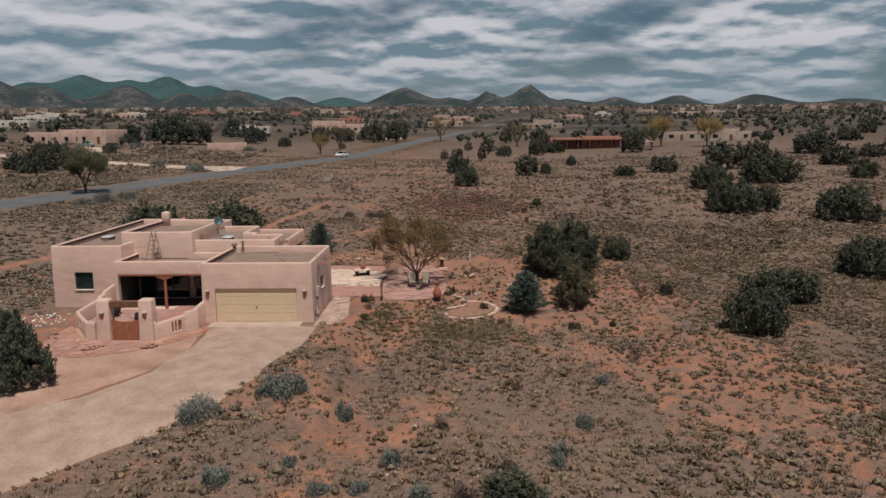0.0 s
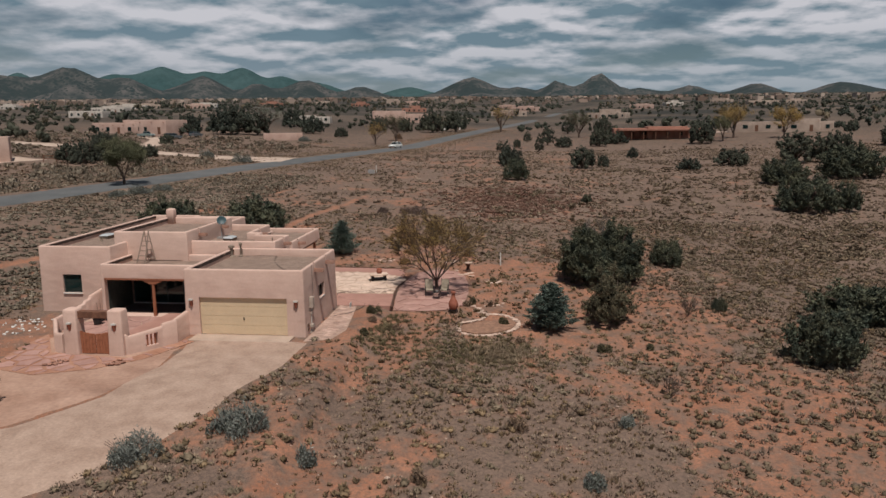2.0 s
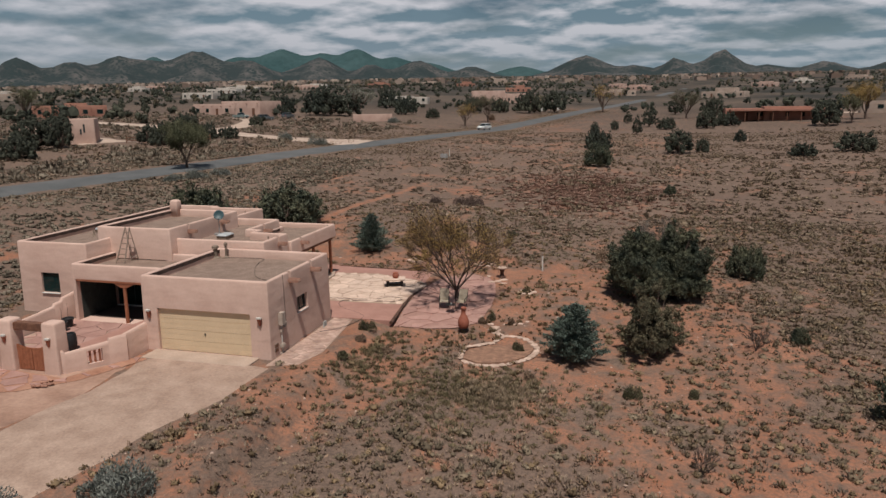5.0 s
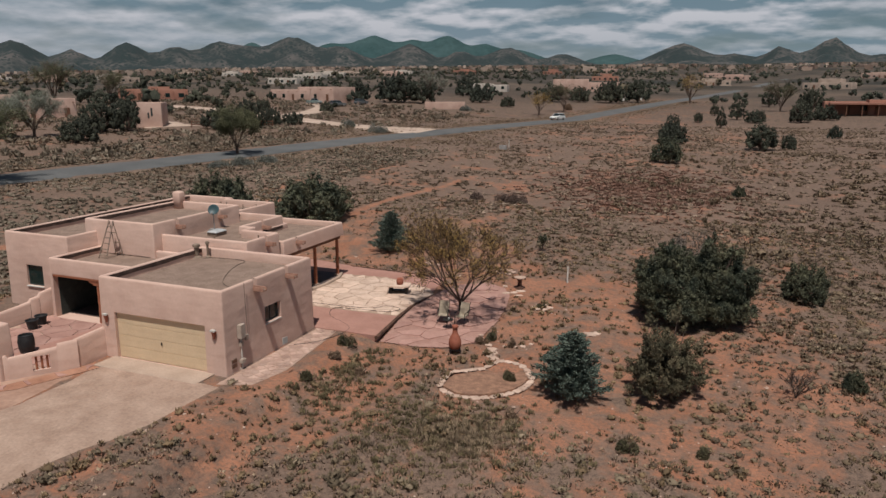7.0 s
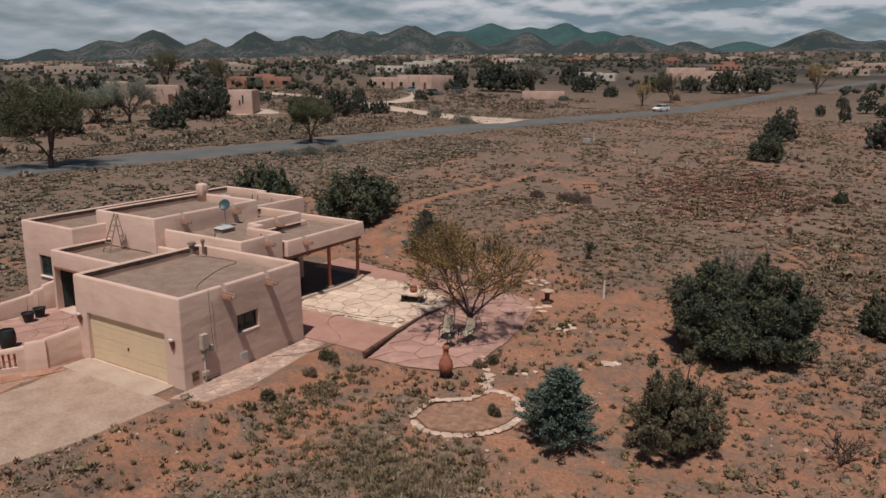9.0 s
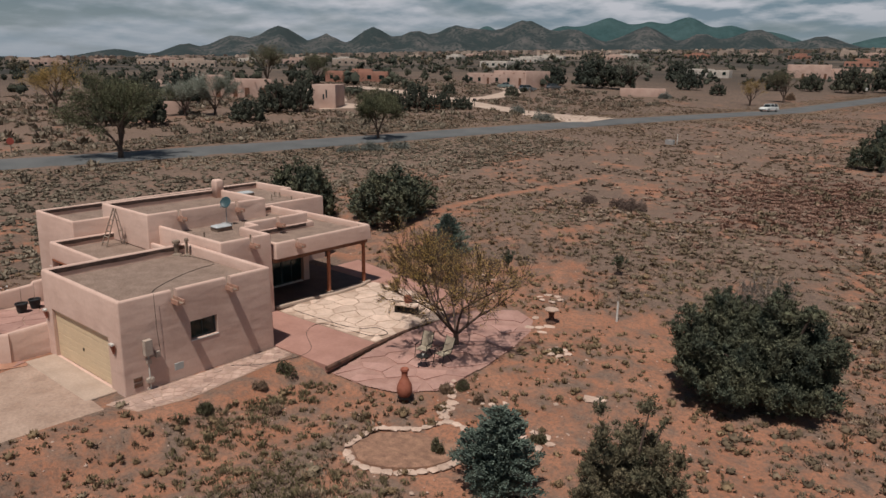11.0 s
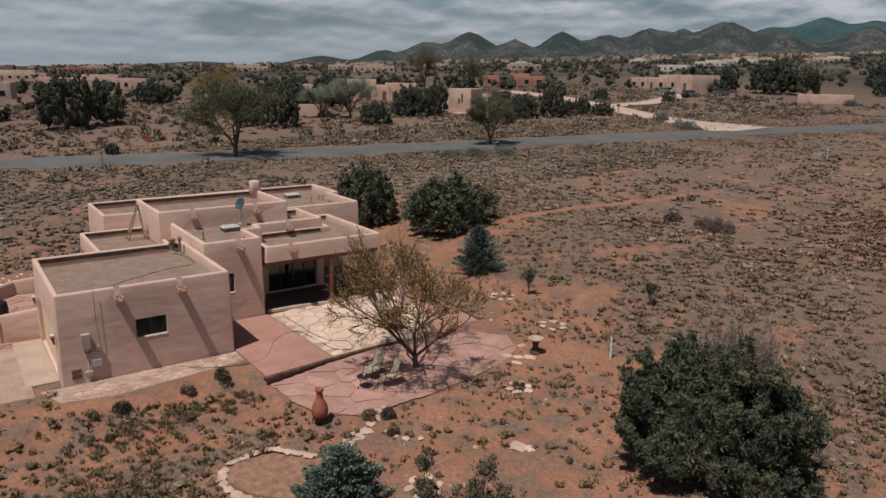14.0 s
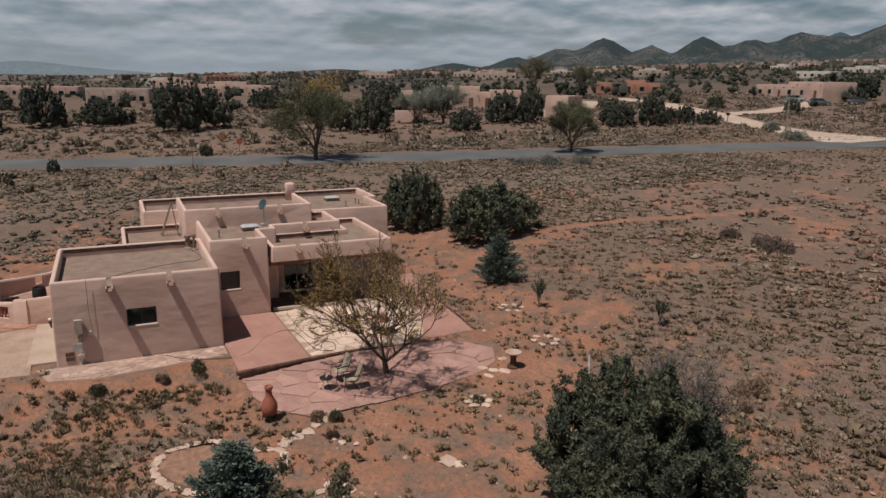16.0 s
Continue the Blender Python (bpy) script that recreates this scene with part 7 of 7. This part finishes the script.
sign_post(-67.9, 56.0, 1.5, "round", SIGN_RED, "red-brown octagonal road sign on a pole", "road sign", -15)
sign_post(-69.6, 54.3, 2.3, "flat", WOOD_RED, "red-brown board on a wooden post", "sign", -15)
sign_post(-60.6, 49.7, 2.9, "flat", WOOD_GREY, "grey road sign on a wooden post seen from behind", "road sign", 10)
sign_post(-112.5, 47.5, 3.4, "flat", WOOD_DARK, "dark board on a wooden post by a house", "sign", 10)
for x, y in ((-24.5, 262), (-19.5, 268)):
    sign_post(x, y, 2.2, "flat", METAL_WHITE, "small white road sign on a pole", "road sign", -60)
mb = thing("mailbox", "black mailbox on a wooden post by the lane", "mailbox", at_ground(-71.9, 141.5, 0))
part("mailbox_post", box(-0.06, 0.06, -0.06, 0.06, -0.2, 1.1), WOOD_GREY, mb)
part("mailbox_shell", box(-0.35, 0.35, -0.2, 0.2, 1.1, 1.55, 0.08), BLACK_PLASTIC, mb)
up = thing("utility_pole", "short grey wooden pole beside the lane", "pole", at_ground(-57.2, 138.6, 0))
part("pole_shaft", tube([(0, 0, -0.3), (0, 0, 4.6)], [0.13, 0.10], 9), WOOD_GREY, up)
part("pole_cap", box(-0.2, 0.2, -0.05, 0.05, 3.9, 4.05), METAL_GREY, up)
fence = thing("rail_fence", "dark wooden rail fence along a dirt lane", "fence", at_ground(-79, 117.5, 0), 40)
for k in range(8):
    part("fence_post", box(k * 2.0 - 0.08, k * 2.0 + 0.08, -0.08, 0.08, -0.2, 1.25), WOOD_DARK, fence)
for z in (0.45, 0.95):
    for k in range(7):
        part("fence_rail", box(k * 2.0 + 0.09, k * 2.0 + 1.91, -0.04, 0.04, z, z + 0.14), WOOD_DARK, fence)


# ---- woods of the far plain ----
def clump_trees(x, y, wd, tall, n_lump, per, size, seed, squash=1.0):
    """Small rounded crowns of a few uneven lumps and loose sprays, down to the ground."""
    g = np.random.default_rng(seed)
    z = np.array([ground(a, b) for a, b in zip(x, y)])
    k = np.repeat(np.arange(len(x)), n_lump)
    a = g.uniform(0, 2 * np.pi, len(k))
    q = np.sqrt(g.random(len(k))) * (0.62 if n_lump > 1 else 0.0)
    hh = g.random(len(k)) ** 0.8 * (1 - 0.55 * q)
    r = wd[k] * 0.5 * g.uniform(0.28, 0.56, len(k)) * (1.0 if n_lump > 1 else 1.9)
    c = np.stack([x[k] + np.cos(a) * q * wd[k] * 0.5, y[k] + np.sin(a) * q * wd[k] * 0.5, z[k] + r * 0.55 + np.maximum(0, tall[k] - r * 1.4) * hh], 1)
    v, f = lumps(c, r, seed, 0.85, 0.34)
    m = np.repeat(np.arange(len(k)), per)
    d = g.normal(size=(len(m), 3))
    d /= np.linalg.norm(d, axis=1, keepdims=True)
    d[:, 2] = np.where(d[:, 2] < -0.5, -d[:, 2], d[:, 2])
    p = c[m] + d * (r[m] * g.uniform(0.75, 1.3, len(m)))[:, None]
    lv, lf = leaves(p, size, seed, 1.6, d * 0.5 + np.array([0, 0, 0.3]))
    return np.concatenate([lv, v]), [tuple(t) for t in lf.tolist()] + [tuple(t) for t in (f + len(lv)).tolist()]


def far_woods():
    g = np.random.default_rng(3)
    rl = np.array(ROAD_LINE)
    for lo, hi, n, n_lump, per, size, label in ((130, 260, 300, 7, 40, 0.22, "scattered dark junipers beyond the road"), (240, 800, 3400, 3, 13, 0.42, "scattered dark junipers among the neighbouring houses"), (700, 3000, 12000, 1, 7, 1.0, "far woods of dark junipers below the hills")):
        r = np.sqrt(g.uniform(lo ** 2, hi ** 2, n))
        az = np.radians(g.uniform(-108, 46, n))
        x, y = r * np.sin(az), 40 + r * np.cos(az)
        keep = np.abs(x - np.interp(y, rl[:, 1], rl[:, 0])) > 14
        keep &= ~((x > -20) & (y < 250) & (x < 140)) & ~((r < 240) & (x > np.interp(y, rl[:, 1], rl[:, 0]) - 62))
        x, y = x[keep], y[keep]
        wd = g.uniform(2.0, 4.6, len(x)) * np.where(g.random(len(x)) < 0.15, 1.6, 1)
        low = np.where((np.degrees(np.arctan2(x, y - 40)) < -52) & (lo > 200), 0.55, 1.0)
        wd = wd * np.sqrt(low)
        v, f = clump_trees(x, y, wd, wd * low * g.uniform(0.55, 0.95, len(x)), n_lump, per, size, 4)
        tagged(mesh("far_woods", v, f, JUNIPER_WOOD), label, "woods", kind="stuff")


far_woods()
# a few dry yellowish and pale trees among them
g = np.random.default_rng(8)
n = 420
r = np.sqrt(g.uniform(230 ** 2, 1500 ** 2, n))
az = np.radians(g.uniform(-105, 40, n))
x, y = r * np.sin(az), 40 + r * np.cos(az)
keep = ~((x > -40) & (y < 260) & (x < 140)) & (np.abs(x - np.interp(y, np.array(ROAD_LINE)[:, 1], np.array(ROAD_LINE)[:, 0])) > 14)
x, y = x[keep], y[keep]
wd = g.uniform(3.5, 7.0, len(x))
v, f = clump_trees(x, y, wd, wd * g.uniform(0.8, 1.15, len(x)), 5, 20, 0.38, 5)
tagged(mesh("distant_leafing_trees", v, f, mat("leafing_trees", (0.06, 0.056, 0.036), (0.15, 0.115, 0.075), 0.012, 0.9, 0, None, 0.2, island=0.35)), "distant trees coming into grey and yellow leaf", "trees", kind="stuff")


# ---- grass and low brush ----
KEEP_OFF = (
    [(-28, 42), (-22, 38), (-23.8, 37.8), (-21.4, 34.4), (-16.2, 34.4), (-8.9, 38.2), (-6.9, 38.4), (-5.7, 45.4), (-2.4, 45.9), (-1.3, 47.2), (-1.2, 52.0), (-1.8, 54.8), (-2.5, 56.0), (-3.8, 56.8), (-13.5, 57.6), (-18, 58.6), (-28.2, 58.6)],
    [(-15.9, 38), (-8.6, 38), (-9.2, 33.4), (-10.4, 30), (-11.3, 27.2), (-13.8, 23.2), (-17.4, 19.4), (-26.5, 13.6), (-44, 3.5), (-69, -6), (-70, 3), (-48, 11), (-33, 19), (-26, 22), (-21.5, 25), (-22.5, 30), (-23.2, 35)],
    [(p[0], p[1]) for p in BED],
)
RL = np.array(ROAD_LINE)


def free(x, y):
    if abs(x - float(np.interp(y, RL[:, 1], RL[:, 0]))) < 4.3:
        return False
    if -45 < x < 10 and near_trail(x, y) < 0.6:
        return False
    if x < -40 and 110 < y < 205 and any(beside(x, y, pts) < wide / 2 + 0.5 for _, pts, wide, _ in LANES[:3]):
        return False
    p = Vector((x, y))
    return not any(inside(p, poly) for poly in KEEP_OFF)


def tufts(name, label, spots, blades, width, material, seed, spread=0.5, lean=0.55):
    """Clumps of blades: spots are (x, y, radius, height)."""
    g = np.random.default_rng(seed)
    s = np.array(spots)
    z = np.array([ground(a, b) for a, b in s[:, :2]])
    k = np.repeat(np.arange(len(s)), blades)
    m = len(k)
    a, q = g.uniform(0, 2 * np.pi, m), np.sqrt(g.random(m))
    rad, h = s[k, 2], s[k, 3]
    root = np.stack([s[k, 0] + np.cos(a) * rad * q * spread, s[k, 1] + np.sin(a) * rad * q * spread, z[k] - 0.03], 1)
    tip = np.stack([s[k, 0] + np.cos(a) * rad * (q * spread + lean * g.random(m)), s[k, 1] + np.sin(a) * rad * (q * spread + lean * g.random(m)), z[k] + h * (1.05 - 0.55 * q) * g.uniform(0.7, 1.15, m)], 1)
    side = np.stack([-np.sin(a), np.cos(a), np.zeros(m)], 1) * (width * rad * g.uniform(0.6, 1.4, m))[:, None]
    mid = root * 0.55 + tip * 0.45 + np.array([0, 0, 0.12]) * h[:, None]
    v = np.stack([root, mid + side, tip, mid - side], 1).reshape(-1, 3)
    f = np.arange(m * 4).reshape(-1, 4)
    return tagged(mesh(name, v, f, material), label, "grass", kind="stuff")


def hummocks(name, label, spots, blades, material, seed, width=0.15):
    """Low rounded cushions of brush with a fringe of short stems: spots are (x, y, radius, height)."""
    g = np.random.default_rng(seed)
    q = np.array(spots)
    z = np.array([ground(a, b) for a, b in q[:, :2]])
    n = len(q)
    dome = np.array(ICO)[None] * (1 + 0.30 * g.uniform(-1, 1, (n, 12, 1)))
    dome = dome * np.stack([q[:, 2] * 0.62, q[:, 2] * 0.62, q[:, 3] * 0.58], 1)[:, None] + np.stack([q[:, 0], q[:, 1], z + q[:, 3] * 0.18], 1)[:, None]
    df = (np.array(ICO_FACES)[None] + (np.arange(n) * 12)[:, None, None]).reshape(-1, 3)
    k = np.repeat(np.arange(n), blades)
    m = len(k)
    a, u = g.uniform(0, 2 * np.pi, m), np.sqrt(g.random(m))
    rad, h = q[k, 2], q[k, 3]
    up = np.sqrt(np.maximum(0.0, 1 - 0.85 * u ** 2))
    root = np.stack([q[k, 0] + np.cos(a) * rad * u * 0.55, q[k, 1] + np.sin(a) * rad * u * 0.55, z[k] + h * (0.25 * up - 0.12)], 1)
    tip = np.stack([q[k, 0] + np.cos(a) * rad * u * 1.12, q[k, 1] + np.sin(a) * rad * u * 1.12, z[k] + h * (0.15 + 0.85 * up) * g.uniform(0.75, 1.25, m)], 1)
    side = np.stack([-np.sin(a), np.cos(a), np.zeros(m)], 1) * (width * rad * g.uniform(0.5, 1.4, m))[:, None]
    mid = root * 0.4 + tip * 0.6
    v = np.concatenate([np.stack([root, mid + side, tip, mid - side], 1).reshape(-1, 3), dome.reshape(-1, 3)])
    f = [tuple(t) for t in np.arange(m * 4).reshape(-1, 4).tolist()] + [tuple(t) for t in (df + m * 4).tolist()]
    return tagged(mesh(name, v, f, material, None, True), label, "brush", kind="stuff")


def scatter(count, x0, x1, y0, y1, seed, bare_lo, bare_hi, r, h, cluster=0.0):
    rng = random.Random(seed)
    out = []
    for _ in range(count * 6):
        if len(out) >= count:
            break
        x, y = rng.uniform(x0, x1), rng.uniform(y0, y1)
        b = soil(x, y)
        if not bare_lo <= b <= bare_hi or not free(x, y):
            continue
        if cluster and noise.noise(Vector((x / 8.5, y / 8.5, seed))) + 0.6 * noise.noise(Vector((x / 2.7, y / 2.7, seed))) < cluster + rng.uniform(-0.12, 0.12):
            continue
        s = rng.uniform(0.6, 1.35)
        out.append((x, y, rng.uniform(*r) * s, rng.uniform(*h) * s))
    return out


def verge_spots():
    rng = random.Random(62)
    out = []
    for _ in range(7000):
        y = rng.uniform(30, 300)
        side = rng.choice((-1, 1))
        x = float(np.interp(y, RL[:, 1], RL[:, 0])) + side * (4.4 + abs(rng.gauss(0, 3.2)))
        q = rng.uniform(0.15, 0.32)
        out.append((x, y, q, q * rng.uniform(0.4, 0.7)))
    return out


tufts("dry_grass", "low dry tan grass covering the field", scatter(9000, -34, 44, 12, 78, 1, 0.0, 0.62, (0.12, 0.24), (0.06, 0.14)), 8, 0.16, GRASS_DRY, 1, 0.9, 0.7)
tufts("bunch_grass", "pale grey-straw bunch grass in rounded clumps", scatter(7600, -30, 46, 12, 80, 51, 0.0, 0.60, (0.17, 0.33), (0.10, 0.19), -0.55), 20, 0.10, BUNCH, 51, 0.72, 0.5)
hummocks("brush_clumps", "brown-olive clumps of grass and snakeweed", scatter(4200, -34, 44, 12, 80, 2, 0.0, 0.66, (0.12, 0.26), (0.11, 0.20), -0.15), 20, GRASS_OLIVE, 2)
hummocks("grey_brush", "grey-brown low brush clumps", scatter(4600, -34, 44, 12, 80, 3, 0.0, 0.52, (0.15, 0.31), (0.12, 0.22), -0.2), 20, SAGE_LOW, 3)
hummocks("bunch_grass", "pale straw bunch grass across the far field", scatter(9000, -66, 112, 74, 190, 4, 0.0, 0.7, (0.26, 0.50), (0.11, 0.22), -0.5), 8, BUNCH, 4, 0.2)
hummocks("brush_clumps", "brown brush clumps across the field", scatter(9000, -66, 110, 70, 190, 5, 0.0, 0.9, (0.24, 0.50), (0.14, 0.30), 0.05), 9, BRUSH_FAR, 5, 0.2)
hummocks("brush_clumps", "brown brush clumps beyond the road", scatter(5200, -150, -52, 20, 200, 6, 0.0, 0.9, (0.3, 0.6), (0.18, 0.4), -0.1), 9, BRUSH_FAR, 6, 0.2)
hummocks("grey_brush", "grey-green sagebrush mounds west of the house", scatter(8500, -70, -29, 20, 112, 7, 0.0, 0.9, (0.22, 0.46), (0.11, 0.25), -0.6), 14, SAGE_FIELD, 7)
hummocks("brush_clumps", "close-set grey-olive brush on the eastern field", scatter(6500, 8, 52, 13, 78, 63, 0.0, 0.66, (0.13, 0.28), (0.10, 0.20), -0.35), 16, FIELD_BRUSH, 63)
hummocks("shrub_mounds", "brown shrubs in thickets on the far field", scatter(1500, -2, 75, 62, 130, 64, 0.0, 0.9, (0.25, 0.55), (0.2, 0.42), 0.08), 16, FIELD_BRUSH, 64)
hummocks("shrub_mounds", "olive-brown shrub mounds beyond the road", scatter(1500, -150, -52, 15, 210, 61, 0.0, 0.9, (0.5, 1.0), (0.4, 0.85), -0.05), 26, SAGE_FIELD, 61, 0.12)
hummocks("verge_grass", "golden dry grass along the road verge", verge_spots(), 9, VERGE, 62, 0.16)
hummocks("brush_clumps", "brown brush clumps on the eastern plain", scatter(3200, 40, 130, 30, 200, 8, 0.0, 0.9, (0.22, 0.45), (0.16, 0.36), -0.1), 9, BRUSH_FAR, 8, 0.2)
tufts("small_tufts", "small olive and straw tufts between the bare patches", scatter(6000, -14, 36, 12, 62, 21, 0.0, 0.66, (0.08, 0.17), (0.09, 0.18), -0.25), 11, 0.20, GRASS_OLIVE, 21, 0.6, 0.6)
tufts("small_tufts", "small pale straw tufts between the bare patches", scatter(7000, -14, 36, 12, 62, 22, 0.0, 0.56, (0.08, 0.17), (0.08, 0.17), -0.25), 11, 0.18, STRAW, 22, 0.6, 0.6)
for k, (x0, x1, y0, y1) in enumerate(((-40, 75, -28, 12), (44, 75, 12, 60), (36, 60, 12, 60))):
    tufts("dry_grass", "low dry grass on the open plain", scatter(2400, x0, x1, y0, y1, 31 + k, 0.0, 0.9, (0.14, 0.3), (0.10, 0.22)), 10, 0.2, (GRASS_DRY, GRASS_OLIVE, BUNCH)[k], 31 + k, 0.8, 0.6)
tufts("bunch_grass", "grey bunch grass closely covering the eastern field", scatter(6500, 10, 62, 14, 90, 41, 0.0, 0.9, (0.15, 0.30), (0.09, 0.18), -0.6), 16, 0.11, GREY_GRASS, 41, 0.75, 0.55)
rng = random.Random(12)
spots = []
for _ in range(1300):
    x, y = rng.gauss(1.5, 4.4), rng.gauss(92, 6.5)
    spots.append((x, y, rng.uniform(0.3, 0.55), rng.uniform(0.14, 0.3)))
tufts("russet_weeds", "patch of russet dry weeds in the field", spots, 24, 0.14, RUSSET, 12, 0.8, 0.5)
spots = []
for _ in range(700):
    x, y = rng.gauss(-0.2, 2.4), rng.gauss(38.7, 1.7)
    if free(x, y):
        spots.append((x, y, rng.uniform(0.12, 0.26), rng.uniform(0.12, 0.26)))
straw = [(rng.gauss(1.1, 0.8), rng.gauss(38.9, 0.7), rng.uniform(0.18, 0.32), rng.uniform(0.22, 0.4)) for _ in range(130)]
tufts("straw_grass", "feathery pale straw grass in front of the bed", straw, 26, 0.07, STRAW, 15, 0.7, 0.6)
tufts("green_grass", "low olive-green grass in front of the bed", spots, 26, 0.10, GRASS_GREEN, 13, 0.7, 0.5)
spots = []
for _ in range(260):
    x, y = rng.gauss(-6.0, 1.0), rng.uniform(38.5, 45)
    if free(x, y):
        spots.append((x, y, rng.uniform(0.12, 0.25), rng.uniform(0.12, 0.28)))
tufts("green_grass", "tufts of green grass along the flagstone walk", spots, 24, 0.10, GRASS_GREEN, 14, 0.7, 0.5)

# litter of small stones on the bare ground
g = np.random.default_rng(9)
pv, pf = [], []
rng = random.Random(19)
octa = ((1, 0, 0), (-1, 0, 0), (0, 1, 0), (0, -1, 0), (0, 0, 1))
for _ in range(2600):
    x, y = rng.uniform(-26, 26), rng.uniform(22, 66)
    if soil(x, y) < 0.3 or not free(x, y):
        continue
    s, n = rng.uniform(0.02, 0.06) * (2.2 if rng.random() < 0.05 else 1), len(pv)
    z = ground(x, y)
    pv += [(x + a * s * rng.uniform(0.7, 1.3), y + b * s * rng.uniform(0.7, 1.3), z + c * s * 0.7) for a, b, c in octa]
    pf += [(n, n + 2, n + 4), (n + 2, n + 1, n + 4), (n + 1, n + 3, n + 4), (n + 3, n, n + 4)]
tagged(mesh("pebbles", pv, pf, STONE_EDGE), "small pale stones littering the red soil", "stones", kind="stuff")

# the single flagstones
prng = random.Random(71)
for key, (holder, poly, size, m, z, gap) in PAVING.items():
    crazy_paving(holder, poly, size, m, z, gap, prng, draped=key == "terrace_flagstones")
